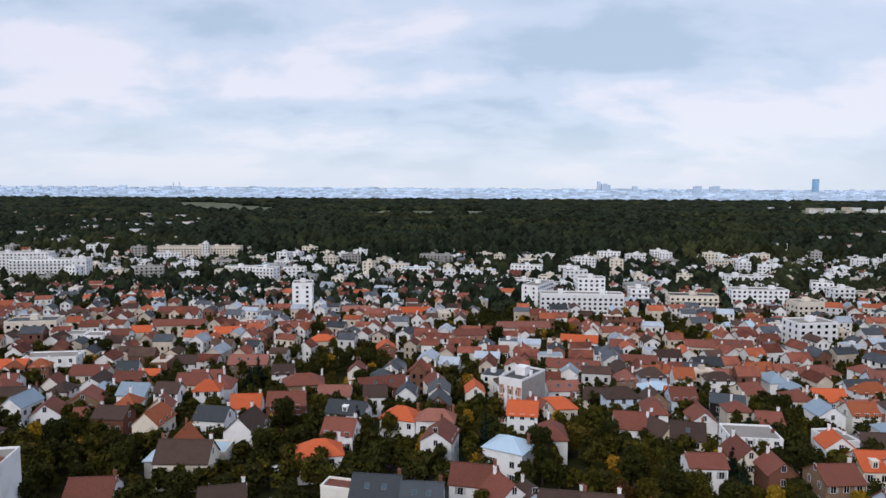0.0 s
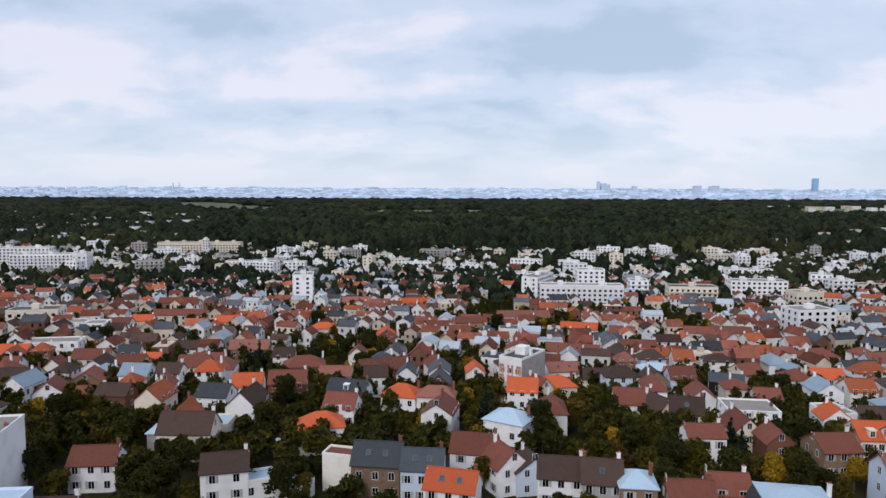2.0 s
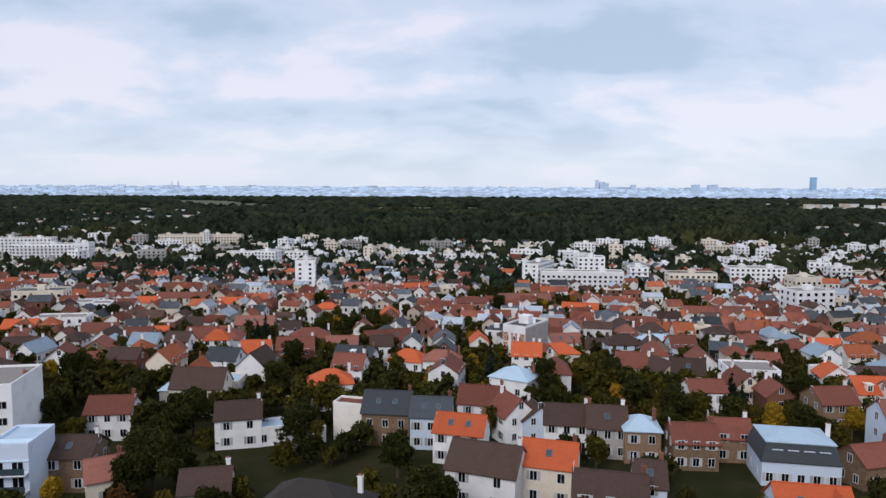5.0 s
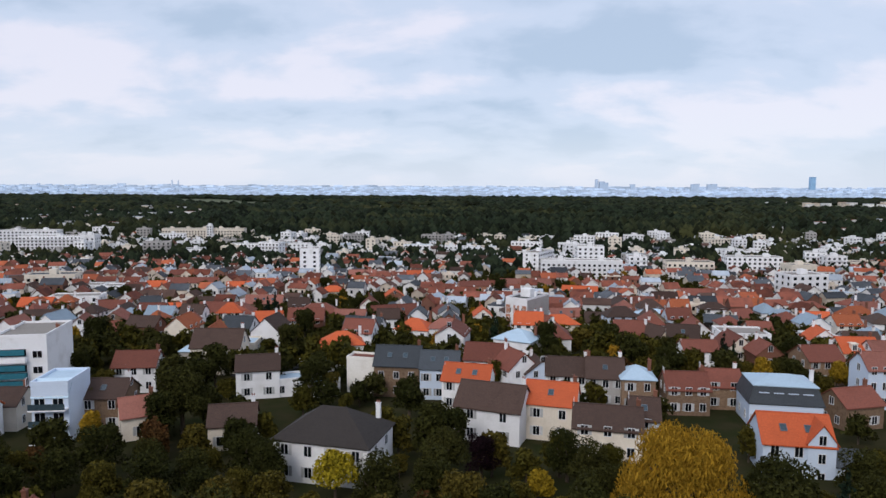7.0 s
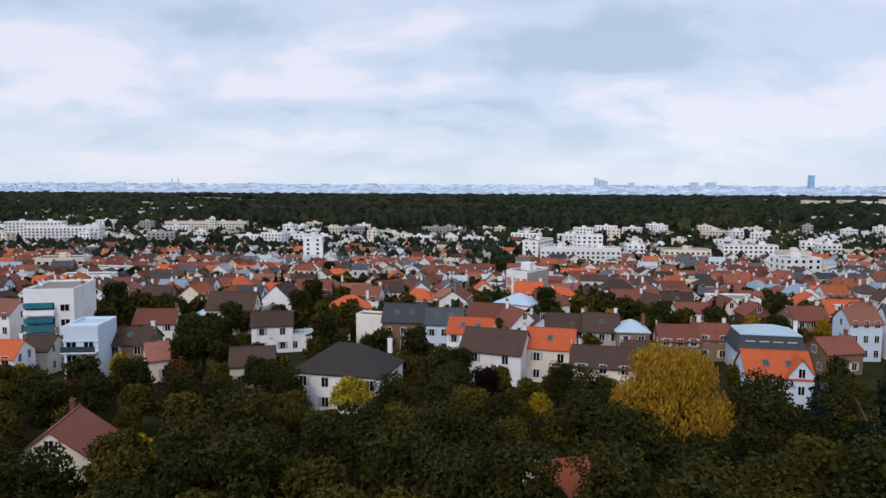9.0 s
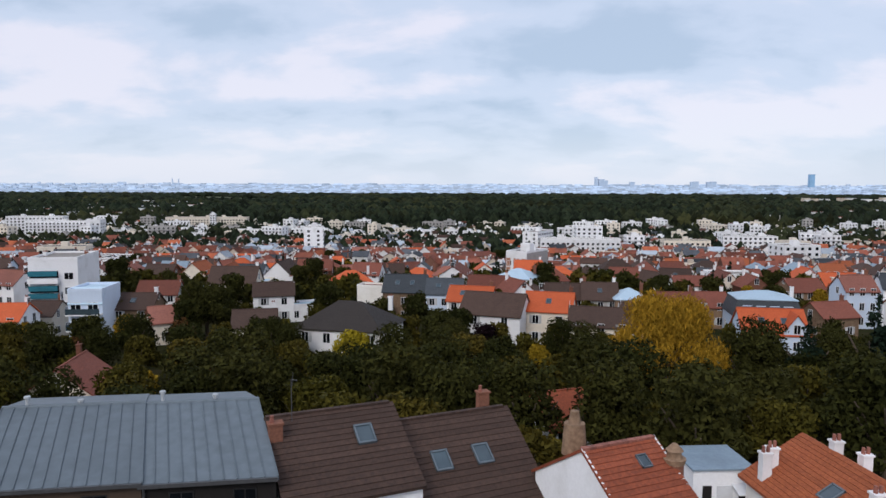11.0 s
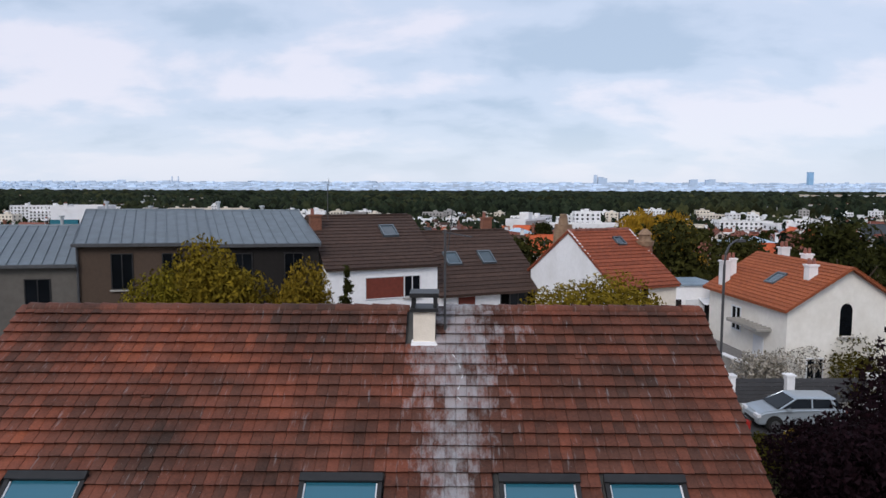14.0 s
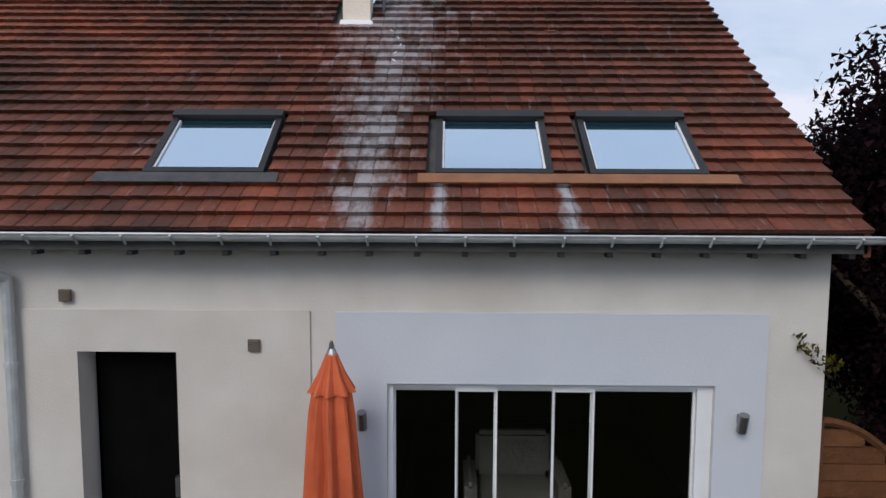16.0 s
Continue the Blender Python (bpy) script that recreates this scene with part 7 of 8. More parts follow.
for u, v, nm in ((14.0, 24.6, "air_conditioner"), (14.6, 24.9, "air_conditioner")):
    t = thing(nm, at_row(u, v, Z0 + 0.2), "grey outdoor air conditioning unit on the forecourt", "air conditioner", "air conditioners")
    bm = bmesh.new()
    box(bm, -0.4, 0.4, -0.15, 0.15, 0, 0.6)
    part("casing", bm, GREYW, t)
    bm = bmesh.new()
    tube(bm, 0.22, 0.22, 0.16, 0.18, 14)
    part("fan_grille", bm, ALU, t, m=pose(-0.1, 0, 0.3, 90))
# white boundary wall running down from the canopy
wal = thing("garden_wall", at_row(11.4, 22.2), "low white-painted garden wall stepping down to the street", "garden wall")
bm = bmesh.new()
prism(bm, [(-4.6, -1), (4.6, -1), (4.6, 1.7), (-4.6, 0.9)], -0.1, 0.1)
part("wall", bm, WHITE, wal)

r1 = row_house(17.3, 21.2, 19.7, 27.5, 6.5, 2.42, WHITE, TILE_RUST_DARK, "tall white house with a red tiled roof and blank gable", pitch=0.28)
bm = bmesh.new()
box(bm, -1.95, 1.95, -3.93, -3.902, -1.2, 6.4)
part("front_render", bm, CREAM, r1, "cream front render")
opening(r1, -0.35, 4.4, 0.95, 1.9, 7.8, False, True, None, 0.035)
opening(r1, 0.2, 1.3, 1.0, 1.7, 7.8, False, True, BLACK, 0.035)
bm = bmesh.new()
for k in range(9):
    stick(bm, (-0.85 + k * 0.125, -4.15, 4.3), (-0.85 + k * 0.125, -4.15, 4.9), 0.012, 5)
stick(bm, (-0.9, -4.15, 4.9), (0.2, -4.15, 4.9), 0.02, 5)
part("balconet", bm, ALU, r1)
part("skylight", skylight_mesh(), None, r1, m=pose(0.6, -1.0, 8.35, 32) @ Matrix.Diagonal((0.6, 0.6, 1, 1)))
bm = bmesh.new()
tube(bm, 0.5, 0.42, 4.5, 8.1, 14, 2.15, -1.2)
st = part("round_chimney", bm, BRICK, r1, "round red brick chimney with a stone cowl")
bm = bmesh.new()
tube(bm, 0.46, 0.52, 8.1, 8.35, 14, 2.15, -1.2)
tube(bm, 0.36, 0.3, 8.35, 8.7, 12, 2.15, -1.2)
tube(bm, 0.4, 0.12, 8.7, 9.0, 12, 2.15, -1.2)
part("cowl", bm, STONE, st)
bm = bmesh.new()
tube(bm, 0.62, 0.5, 7.6, 9.1, 14, -0.6, 2.6)
tube(bm, 0.3, 0.2, 9.1, 9.7, 10, -0.6, 2.6)
part("round_chimney", bm, STONE, r1)
bm = bmesh.new()
for sx in (-2.02, 1.94):
    prism(bm, [(-4.15, 6.34), (0, 8.98), (0, 8.85), (-4.15, 6.2)], sx, sx + 0.09)
part("verge", bm, WHITE, r1)

# orange-roofed house with its gable to the street
og = thing("house", pose(20.5, 31.2, Z0, 0, 0, 6), "cream house with an orange tiled roof and an arched gable window", "house", "row of houses")
HOUSES.append((20.5, 31.2, 6))
bm = bmesh.new()
prism(bm, [(-3.8, -1.5), (3.8, -1.5), (3.8, 5.2), (0, 7.15), (-3.8, 5.2)], -4.1, 4.1)
part("wall", bm, IVORY, og, m=pose(0, 0, 0, 0, 0, 90))
bm = bmesh.new()
prism(bm, [(-4.2, 4.99), (0, 7.2), (4.2, 4.99), (4.2, 4.89), (0, 7.1), (-4.2, 4.89)], -4.49, 4.39)
oro = part("roof", bm, TILE_RUST, og, m=pose(0, 0, 0, 0, 0, 90))
for sgn in (-1, 1):
    course_parts(oro, TILE_RUST, -4.5, 4.4, sgn * 4.2, 5.0, 0, 7.22, 0.3)
bm = bmesh.new()
arch = [(-0.4, 0), (0.4, 0), (0.4, 1.3)] + [(0.4 * math.cos(a), 1.3 + 0.4 * math.sin(a)) for a in [math.pi * i / 8 for i in range(1, 8)]] + [(-0.4, 1.3)]
prism(bm, [(a, b) for a, b in arch], -0.02, 0.0)
aw = part("arched_window", bm, GLASS, og, m=pose(0, -4.103, 3.6) @ pose(0, 0, 0, 0, 0, -90))
bm = bmesh.new()
box(bm, -0.55, 0.55, -0.1, -0.003, -0.12, 0.0)
part("sill", bm, CONCRETE, og, m=pose(0, -4.1, 3.55))
for x, z in ((-1.9, 0.9), (1.3, 0.9)):
    part("window", window_mesh(1.0, 1.5), None, og, m=pose(x, -4.103, z))
part("window", window_mesh(0.9, 1.3, 0), None, og, m=pose(-3.803, 0.8, 3.0, 0, 0, -90))
bm = bmesh.new()
box(bm, -0.5, 0.5, -0.05, 0, 0, 2.1)
part("door", bm, FRAME, og, m=pose(-3.803, -1.6, 1.0, 0, 0, -90))
bm = bmesh.new()
box(bm, -1.6, 1.6, -1.0, 0, 0, 0.12)
for k in range(8):
    box(bm, -1.5 + k * 0.42, -1.42 + k * 0.42, -1.05, -0.02, 0.12, 0.2)
part("porch_canopy", bm, CONCRETE, og, m=pose(-3.803, -1.2, 3.6, 0, 0, -90))
part("skylight", skylight_mesh(), None, og, m=pose(-2.1, -0.6, 6.15, 0, -28, 0) @ pose(0, 0, 0, 0, 0, -90))
for cx, cy, cz, hh in ((-3.4, 3.0, 5.4, 1.3), (-2.7, 3.4, 5.6, 1.2), (-1.4, -2.8, 6.1, 1.0), (0.3, 2.0, 7.0, 0.6), (1.2, 0.9, 6.7, 0.6)):
    part("chimney", chimney_mesh(hh, 2), None, og, m=pose(cx, cy, cz))
# white outbuilding and bins in the lane
og.matrix_world = pose(20.5, 31.2, Z0, 0, 0, 6) @ pose(-0.57, 0, 0) @ Matrix.Diagonal((0.85, 1, 1, 1))
ob = thing("outbuilding", pose(15.4, 37.6, -0.7, 0, 0, 4), "white flat-roofed outbuilding with dark doors at the end of a terrace", "outbuilding")
bm = bmesh.new()
box(bm, -1.7, 1.7, -1.6, 1.6, -2.5, 3.0)
part("wall", bm, WHITE, ob)
bm = bmesh.new()
box(bm, -1.8, 1.8, -1.75, 1.75, 3.0, 3.1)
part("roof", bm, ZINC, ob)
for x, w, mat in ((-0.9, 0.5, ANTHRA), (0.1, 0.9, FRAME), (1.1, 0.35, ANTHRA)):
    bm = bmesh.new()
    box(bm, x - w / 2, x + w / 2, -1.66, -1.603, 0.02, 2.1)
    part("door", bm, mat, ob)
bm = bmesh.new()
prism(bm, [(-2.5, 1.95), (-1.604, 2.2), (-1.604, 2.13), (-2.5, 1.88)], 0.5, 1.5)
part("awning", bm, FRAME, ob)
ter = thing("terrace", pose(0, 0, -0.75), "raised paved terrace with a grey retaining wall beside the lane", "terrace")


def slab(outline, z0, z1):
    bm = bmesh.new()
    lo, hi = [bm.verts.new((x, y, z0)) for x, y in outline], [bm.verts.new((x, y, z1)) for x, y in outline]
    bm.faces.new(lo[::-1])
    bm.faces.new(hi)
    for i in range(len(lo)):
        j = (i + 1) % len(lo)
        bm.faces.new((lo[i], lo[j], hi[j], hi[i]))
    return bm


part("paving", slab(((13.75, 36.0), (15.65, 27.6), (16.7, 27.6), (16.7, 36.0)), -0.1, 0.0), PAVING, ter)
part("retaining_wall", slab(((13.5, 36.0), (15.4, 27.4), (15.645, 27.4), (13.745, 36.0)), -3.0, 0.12), CONCRETE, ter)
part("coping", slab(((13.45, 36.0), (15.35, 27.38), (15.70, 27.38), (13.80, 36.0)), 0.124, 0.2), WHITE, ter)
part("end_wall", slab(((15.65, 27.3), (16.7, 27.3), (16.7, 27.596), (15.65, 27.596)), -3.0, 0.05), CONCRETE, ter)
part("garage_door", slab(((13.62, 34.9), (14.12, 32.6), (14.06, 32.58), (13.56, 34.88)), -2.6, -0.5), ANTHRA, ter)
for x, y, rad, h, mat, lab in ((14.55, 34.4, 0.48, 0.42, WHITE, "round white planting bowl on the terrace"), (15.15, 33.3, 0.34, 0.75, ALU, "dark grey plastic planter on the terrace"), (14.4, 35.4, 0.36, 0.9, ALU, "dark grey plastic planter on the terrace")):
    t = thing("planter", pose(x, y, -0.75), lab, "planter", "planters")
    bm = bmesh.new()
    tube(bm, rad * 0.7, rad, 0.0, h, 14)
    part("bowl", bm, mat, t)
    bm = bmesh.new()
    tube(bm, rad * 0.88, rad * 0.88, h + 0.003, h + 0.03, 14)
    part("soil", bm, LEAF_DARK, t)
for k in range(2):
    t = thing("wheelie_bin", at_row(22.3, 20.4 + k * 0.8), "dark grey plastic wheelie bin", "bin", "bins")
    bm = bmesh.new()
    v = box(bm, -0.28, 0.28, -0.32, 0.32, 0.05, 1.0)
    for i in (0, 1, 2, 3):
        v[i].co.x *= 0.8
        v[i].co.y *= 0.8
    part("body", bm, ALU, t)
    bm = bmesh.new()
    box(bm, -0.3, 0.3, -0.35, 0.35, 1.0, 1.07)
    part("lid", bm, ALU, t)
strip("driveway", 21.6, 25.2, 16.31, 29.0, 0.24, 0.9, PAVING, "pale concrete driveway beside the houses", "driveway")

# street fence with white pillars
sf = thing("street_fence", pose(13.4, 24.45, Z0 + 0.25, 0, 0, 2.0), "dark slatted street fence between white pillars", "fence")
for k in range(6):
    u, w = ((0, 2.9) if k == 0 else (2.9 + 4.05 * (k - 1), 4.05))
    bm = bmesh.new()
    box(bm, u - 0.19, u + 0.19, -0.19, 0.19, -0.4, 1.9)
    p = part("pillar", bm, WHITE, sf)
    bm = bmesh.new()
    box(bm, u - 0.24, u + 0.24, -0.24, 0.24, 1.9, 2.0)
    part("cap", bm, WHITE, p)
    bm = bmesh.new()
    box(bm, u + 0.24, u + w - 0.24, -0.1, 0.1, -0.4, 0.55)
    part("plinth", bm, CONCRETE, sf)
    for j in range(6):
        bm = bmesh.new()
        box(bm, u + 0.26, u + w - 0.26, -0.03, 0.03, 0.6 + j * 0.2, 0.78 + j * 0.2)
        part("slat", bm, GREYFENCE, sf)


def car(u, v, turn, paint, label):
    """A small hatchback along its own x axis."""
    c = thing("car", at_row(u, v, ground_z(*row_xy(u, v)) + 0.2, turn), label, "car", "parked cars")
    bm = bmesh.new()
    prof = [(-1.98, 0.28), (-2.04, 0.55), (-1.96, 0.74), (-1.7, 0.86), (-1.0, 0.98), (0.2, 1.02), (1.7, 1.04), (1.96, 0.92), (2.02, 0.6), (1.96, 0.3)]
    prism(bm, prof, -0.86, 0.86)
    bmesh.ops.rotate(bm, verts=bm.verts[:], cent=(0, 0, 0), matrix=Matrix.Rotation(radians(-90), 3, "Z"))
    for v in bm.verts:
        v.co.y *= (1.0 - 0.10 * abs(v.co.x / 2.0) ** 3) * (1.0 - 0.10 * max(0.0, v.co.z - 0.7))
    bmesh.ops.bevel(bm, geom=bm.edges[:], offset=0.07, segments=3, affect="EDGES")
    part("body", bm, paint, c)

    def cabin(x0, x1, y, z0, z1, lean0, lean1, tuck):
        b = bmesh.new()
        v = box(b, x0, x1, -y, y, z0, z1)
        for i in (4, 6):
            v[i].co.x += lean0
        for i in (5, 7):
            v[i].co.x -= lean1
        for i in (4, 5, 6, 7):
            v[i].co.y *= tuck
        return b

    bm = cabin(-1.16, 1.86, 0.74, 0.99, 1.43, 0.88, 0.36, 0.8)
    bmesh.ops.bevel(bm, geom=bm.edges[:], offset=0.05, segments=2, affect="EDGES")
    part("windows", bm, GLASS, c)
    bm = cabin(-0.36, 1.58, 0.615, 1.40, 1.50, 0.16, 0.14, 0.85)
    bmesh.ops.bevel(bm, geom=bm.edges[:], offset=0.04, segments=2, affect="EDGES")
    part("roof", bm, paint, c)
    for px, lean in ((-1.02, 0.78), (0.42, 0.03), (1.44, -0.12)):
        for sy in (-1, 1):
            bm = bmesh.new()
            stick(bm, (px, sy * 0.735, 0.99), (px + lean, sy * 0.60, 1.43), 0.035 if px < 1 else 0.07, 6)
            part("pillar", bm, paint, c)
    for px in (-1.25, 1.25):
        bm = bmesh.new()
        tube(bm, 0.37, 0.37, -0.855, 0.855, 20)
        part("wheel_arch", bm, RUBBER, c, m=pose(px, 0, 0.34, 90))
    bm = bmesh.new()
    box(bm, -2.03, -1.9, -0.5, 0.5, 0.34, 0.48)
    part("grille", bm, RUBBER, c)
    for px, py in ((-1.25, -0.8), (1.25, -0.8), (-1.25, 0.8), (1.25, 0.8)):
        bm = bmesh.new()
        tube(bm, 0.32, 0.32, -0.1, 0.1, 18)
        w = part("tyre", bm, RUBBER, c, m=pose(px, py, 0.32, 90))
        bm = bmesh.new()
        tube(bm, 0.2, 0.2, -0.11, 0.11, 14)
        part("rim", bm, METAL, w)
    for py in (-0.6, 0.6):
        bm = bmesh.new()
        box(bm, -2.03, -1.85, py - 0.2, py + 0.2, 0.62, 0.76)
        part("headlight", bm, FRAME, c)
        bm = bmesh.new()
        box(bm, 1.9, 2.02, py - 0.15, py + 0.15, 0.7, 0.9)
        part("tail_light", bm, RUSTPANEL, c)
    for py in (-0.95, 0.9):
        bm = bmesh.new()
        box(bm, -0.75, -0.6, py, py + 0.1, 0.95, 1.07)
        part("mirror", bm, paint, c)
    return c


car(23.2, 14.1, -24, CARSILVER, "silver hatchback parked beside the street fence")
car(28.5, 12.2, -18, CARWHITE, "white hatchback parked beside the street fence")
car(17.6, 13.9, 4, CARRED, "dark red hatchback parked in the street")
# street lamp, sign, bollards
lp = thing("street_lamp", at_row(20.6, 16.0, ground_z(*row_xy(20.6, 16.0)) + 0.3), "slim dark curved street lamp", "street lamp")
bm = bmesh.new()
stick(bm, (0, 0, 0), (0, 0, 7.2), 0.06, 8)
arc = [(0, 0, 7.2), (0.06, 0, 7.7), (0.25, 0, 8.05), (0.55, 0, 8.25), (0.85, 0, 8.3)]
for a, b in zip(arc, arc[1:]):
    stick(bm, a, b, 0.045, 8)
part("pole", bm, ALU, lp)
bm = bmesh.new()
box(bm, 0.7, 1.15, -0.1, 0.1, 8.2, 8.32)
part("lantern", bm, ALU, lp)
bm = bmesh.new()
box(bm, -0.22, 0.22, -0.1, -0.07, 1.9, 2.5)
sg = part("sign", bm, CARWHITE, lp, "white street sign with a dark ring")
bm = bmesh.new()
tube(bm, 0.16, 0.16, -0.008, 0.008, 18)
part("ring", bm, ANTHRA, sg, m=pose(0, -0.106, 2.25, 90))
for k in range(3):
    t = thing("bollard", pose(18.2 + 2.4 * k, 23.7, ground_z(18, 23.6) + 0.28), "slim dark metal bollard on the pavement", "bollard", "bollards")
    bm = bmesh.new()
    tube(bm, 0.05, 0.05, 0, 0.9, 10)
    tube(bm, 0.065, 0.065, 0.9, 1.0, 10)
    part("post", bm, ALU, t)

# ---- nearer trees ----
tree_kind("willow", 13, 7.2, LEAF_WILLOW, 41, 15000, 0.19, "willow")
tree_kind("lime", 6.4, 2.3, LEAF_LIME, 42, 9000, 0.085)
tree_kind("lime_wide", 7.2, 3.7, LEAF_LIME, 43, 22000, 0.08)
tree_kind("chestnut", 12, 5.6, LEAF_DARK, 44, 7000, 0.26)
tree_kind("purple", 6.0, 2.5, LEAF_PURPLE, 45, 9000, 0.08)
tree_kind("purple_fine", 6.0, 2.5, LEAF_PURPLE, 45, 18000, 0.055)
tree_kind("cypress", 7.2, 1.0, LEAF_DARK, 46, 2600, 0.15, "conifer")
TREE_WORDS["cypress"] = "narrow dark evergreen in a front garden"
tree_kind("wood_a", 10, 4.4, LEAF_DARK, 47, 2500, 0.31)
tree_kind("wood_b", 9, 4.0, LEAF_MID, 48, 2500, 0.29)
tree_kind("wood_c", 11, 4.6, LEAF_DARK, 49, 2500, 0.31)
tree_kind("pine", 14, 4.4, LEAF_CONIFER, 50, 3200, 0.36, "conifer")
TREE_WORDS["wood"] = "dense leafy tree in the wooded hollow"
TREE_WORDS["pine"] = "large dark spreading pine"
tree("willow", 26.0, 78.4, 1.0, 0, -7.0)
tree("chestnut", -41, 113.9, 1.0, 20)
tree("lime", -9.4, 13.1, 1.0, 10, -0.6, 0.8)
tree("lime", -8.6, 13.4, 1.06, 50, -0.6, 0.7)
tree("lime", -7.3, 13.0, 1.2, 100, -0.6, 0.8)
tree("lime", -5.2, 13.6, 1.08, 200, -0.6, 0.7)
tree("lime_wide", 4.9, 15.6, 1.02, 0, -1.9, 1.14)
tree("lime", 7.3, 16.2, 0.8, 70, -1.9, 0.95)
tree("cypress", -5.2, 24.9, 1.0, 0, -2.5)
tree("purple_fine", 6.25, 1.0, 1.0, 40, 0)
tree("purple_fine", 8.4, 2.6, 1.2, 140, 0)
tree("purple_fine", 7.6, -0.6, 0.95, 230, 0)
tree("purple", 5.9, 0.9, 0.62, 300, -0.6)
tree("purple_fine", 6.2, 2.6, 0.92, 200, -0.2)
tree("purple", 6.8, 2.0, 0.7, 80, -0.8)
tree("purple", 9.6, 5.6, 0.9, 10, -0.5)
tree("purple", 7.6, 4.6, 0.72, 50, -0.5)
tree("yellow", -12.6, 89, 1.15, 0, -6.3)
for x, y, s in ((40, 62, 1.0), (45, 58, 1.05), (49, 66, 1.15), (54, 60, 1.1), (38, 70, 0.8), (60, 72, 1.1)):
    tree("pine", x, y, s, x * 37)
for x, y, s in ((-13, 96, 0.75), (-57, 118, 0.9), (-53, 121, 0.85), (7, 97, 0.8), (16, 97, 0.8), (11, 92, 0.7)):
    tree("olive_a", x, y, s, x * 31)
tree("gold", -62, 98, 0.8, 0)
tree_kind("purple_small", 6.0, 2.5, LEAF_PURPLE, 45, 2200, 0.16)
tree("purple_small", 5.5, 95, 1.1, 10, -7.6, label="dark purple tree among the gardens")
for key, x, y, s in (("dark_b", -43, 110, 0.75), ("olive_a", -34, 101, 0.7), ("dark_a", -29.5, 104, 0.7), ("olive_b", -27, 110, 0.8), ("gold", -52, 107, 0.8), ("dark_a", -5.5, 122, 0.9),
                     ("olive_a", -6, 104, 0.8), ("dark_c", -1, 111, 0.9), ("olive_b", -48, 116, 0.9), ("dark_c", -38, 118, 0.8), ("olive_b", -37, 108, 0.6), ("olive_b", -67, 137, 0.7),
                     ("dark_c", -32, 116, 0.8), ("olive_a", -24, 124, 0.7), ("dark_a", -46, 100, 0.7), ("rust", -40, 102, 0.7), ("dark_c", -54, 100, 0.9), ("olive_b", -9, 112, 0.9), ("dark_b", 2, 104, 0.7)):
    tree(key, x, y, s, x * 37)
q = random.Random(61)
keep = [(-38, 65, 6), (45, 93, 6), (-12, 91, 6), (8, 94, 5), (-40, 75, 6), (26, 78, 6), (25, 69, 6), (10, 55, 4.5), (-41, 66, 4), (10.5, 61, 5.5), (-13, 100, 8), (-35, 103, 6), (46, 99, 8), (46, 93, 7)]
for i in range(700):
    y = q.uniform(43, 97)
    x = q.uniform(-0.72, 0.72) * (y + 12)
    if all((x - a) ** 2 + (y - b) ** 2 > c * c for a, b, c in keep) and clear(x, y, 0.5, (HOUSES,)):
        keep.append((x, y, 4.15))
        low = 0.66 if y > 80 else (0.88 if y < 60 else 0.85)
        tree(q.choice(("wood_a", "wood_b", "wood_c", "wood_b", "wood_c", "olive_b", "wood_b", "rust", "gold") if q.random() < 0.5 else ("wood_a", "wood_b", "wood_c")), x, y, low * q.uniform(0.85, 1.15), q.uniform(0, 360))
bh = house(48.6, 101.3, -10, 9.0, 7.4, 5.7, 3.0, BLUEW, TILE_ORANGE, "gable", cols=3, sides=2, lights=2, chim=0, right=True, z=-8.9, shutter=0, label="pale blue house with a bright orange tiled roof")
bm = bmesh.new()
prism(bm, [(-1.75, -2.5), (1.75, -2.5), (1.75, 6.0), (0, 8.3), (-1.75, 6.0)], -3.9, 0.0)
wing = part("front_gable", bm, BLUEW, bh, m=pose(2.8, 0, 0) @ pose(0, 0, 0, 0, 0, 90))
bm = bmesh.new()
prism(bm, [(-2.05, 5.62), (0, 8.36), (2.05, 5.62), (2.05, 5.78), (0, 8.54), (-2.05, 5.78)], -4.15, 0.2)
part("gable_roof", bm, TILE_ORANGE, bh, m=pose(2.8, 0, 0) @ pose(0, 0, 0, 0, 0, 90))
for zz in (0.6, 3.2, 5.7):
    part("window", window_mesh(0.85, 1.25), None, bh, m=pose(2.8, -3.903, zz))
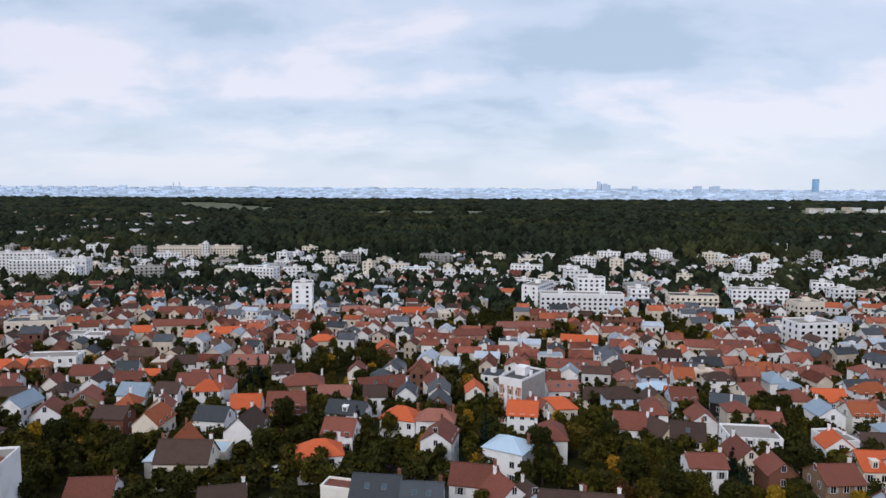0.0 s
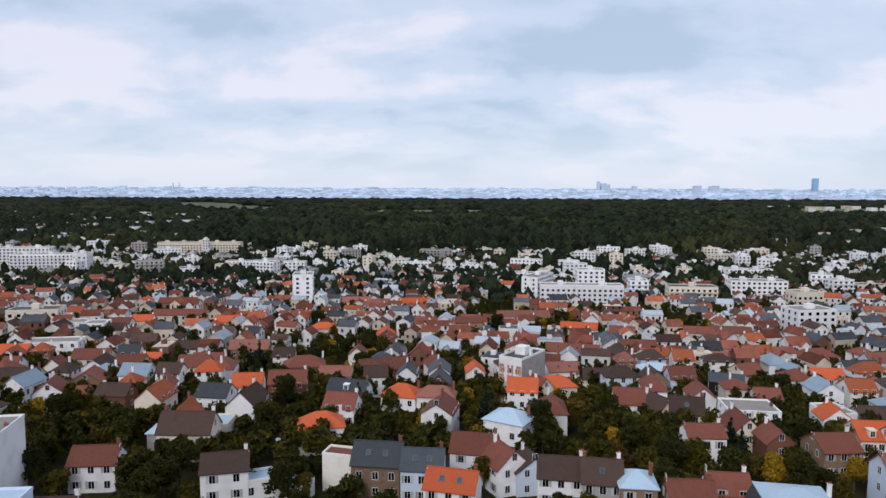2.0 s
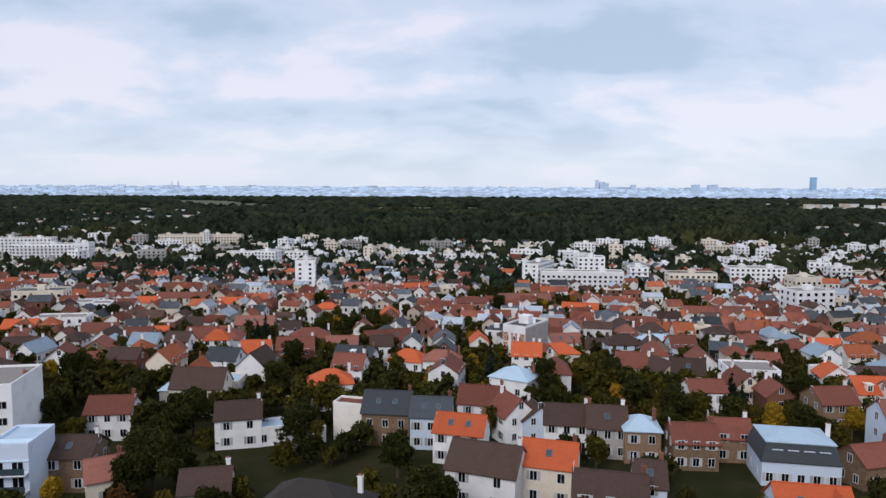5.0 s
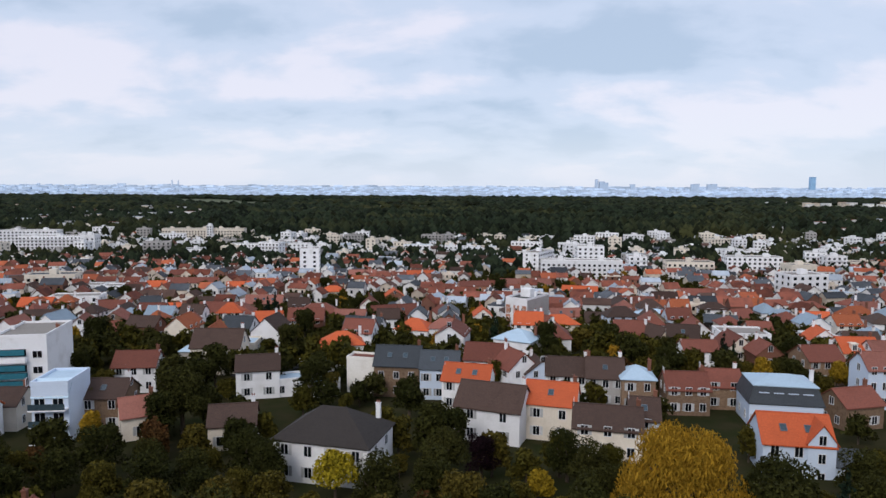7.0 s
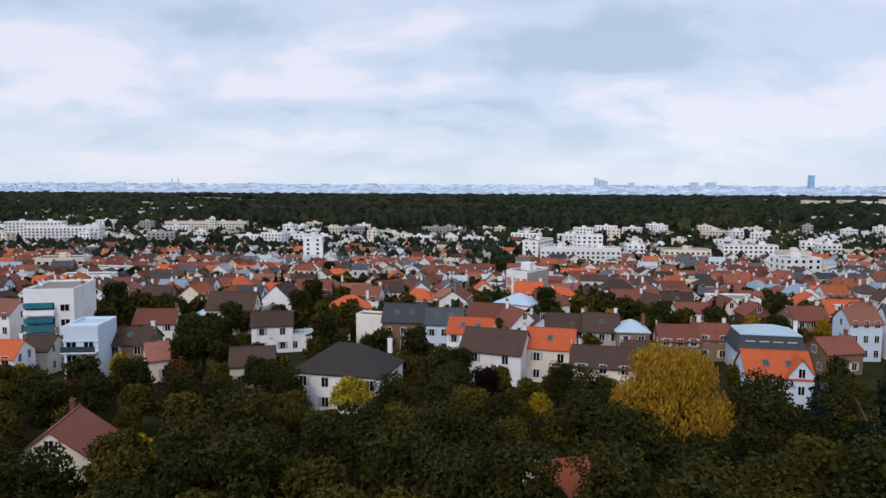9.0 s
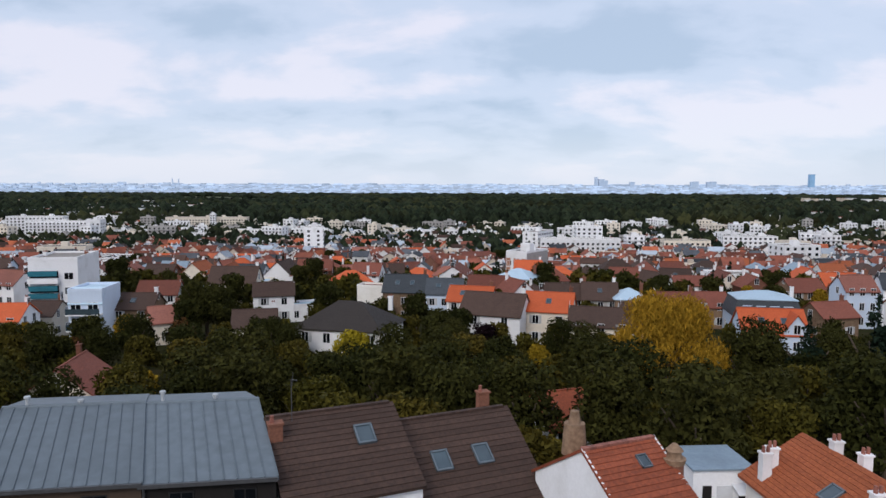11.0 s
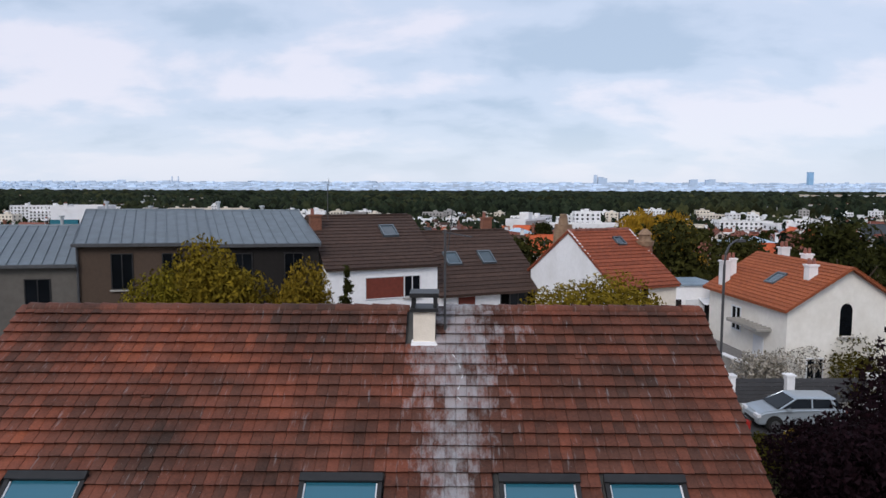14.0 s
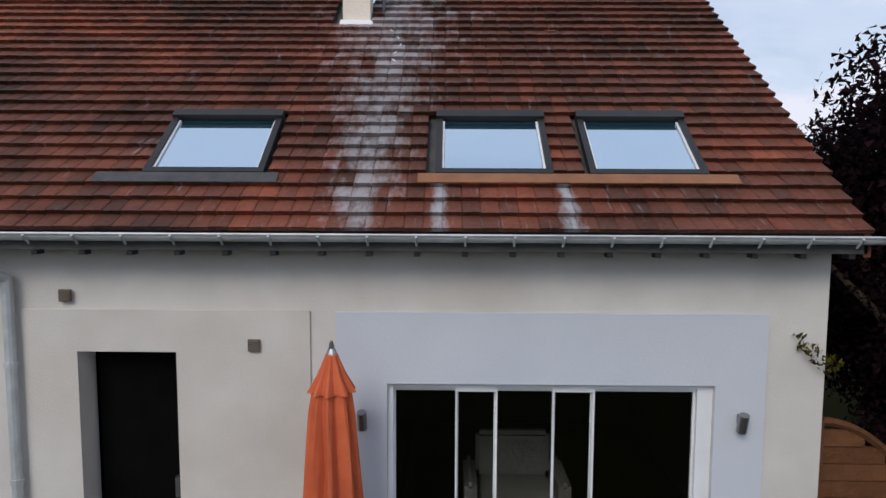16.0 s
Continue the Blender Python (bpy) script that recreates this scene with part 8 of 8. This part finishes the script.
house(55.3, 100.3, -10, 4.0, 5.0, 2.6, 1.4, BLUEW, SLATE, "gable", cols=1, sides=0, chim=0, z=-8.9, shutter=0, label="low pale blue annex with a slate roof")
house(-40.6, 71.6, 98, 8.0, 8.6, 2.8, 3.3, CREAM, TILE_RED, "gable", cols=2, sides=2, right=False, z=-7.0, label="cream cottage with a red-brown tiled roof among trees")
house(10.6, 62.0, 20, 5.0, 6.4, 2.7, 2.3, WHITE, TILE_RUST_DARK, "gable", cols=2, sides=1, chim=0, right=False, label="small white house with a russet tiled roof among trees")
# hedge and blossom along the street fence
for u, v, s, mat, lab, sz in ((26.0, 17.6, 1.7, PETALS, "blossoming white rose bush behind the fence", 0.10), (28.0, 17.3, 0.8, LEAF_MID, "clipped green bush behind the fence", 0.1), (29.7, 15.5, 2.0, LEAF_MID, "tall loose shrub against the gable", 0.11), (20.2, 11.3, 0.7, LEAF_LIME, "yellowing garden shrub by the street", 0.1), (23.0, 10.4, 0.6, LEAF_PURPLE, "dark purple garden shrub by the street", 0.1), (17, 10.5, 0.9, LEAF_MID, "green garden shrub by the street", 0.1)):
    r2 = random.Random(int(u * 10))
    bl = [(r2.uniform(-0.8, 0.8) * s, r2.uniform(-0.5, 0.5) * s, r2.uniform(0.4, 1.3) * s, 0.6 * s, 0.5 * s) for k in range(7)]
    v_, f_ = leaf_cloud(bl, 1500, sz, int(u * 7))
    t = thing("shrub", at_row(u, v, ground_z(*row_xy(u, v))), lab, "shrub", "shrubs")
    part("crown", cloud_mesh("crown", v_, f_, mat), None, t)
    bm = bmesh.new()
    tube(bm, 0.06, 0.03, -0.3, 0.9 * s, 6)
    part("stem", bm, BARK, t)

# cars and a street among the gardens
first = car(40.0, 14.2, -4, CARWHITE, "white hatchback parked beside a garden wall")
for x, y, a in ((-14.3, 190, -50), (-24, 196.5, -52), (-33, 163, 45), (-36, 158.5, 45), (27, 184, 10), (78, 168, 80), (79.5, 163, 85), (-4, 171, -55)):
    copy_thing(first, pose(x, y, max(ground_z(x - 2, y), ground_z(x, y - 2)) + 0.2, 0, 0, a))
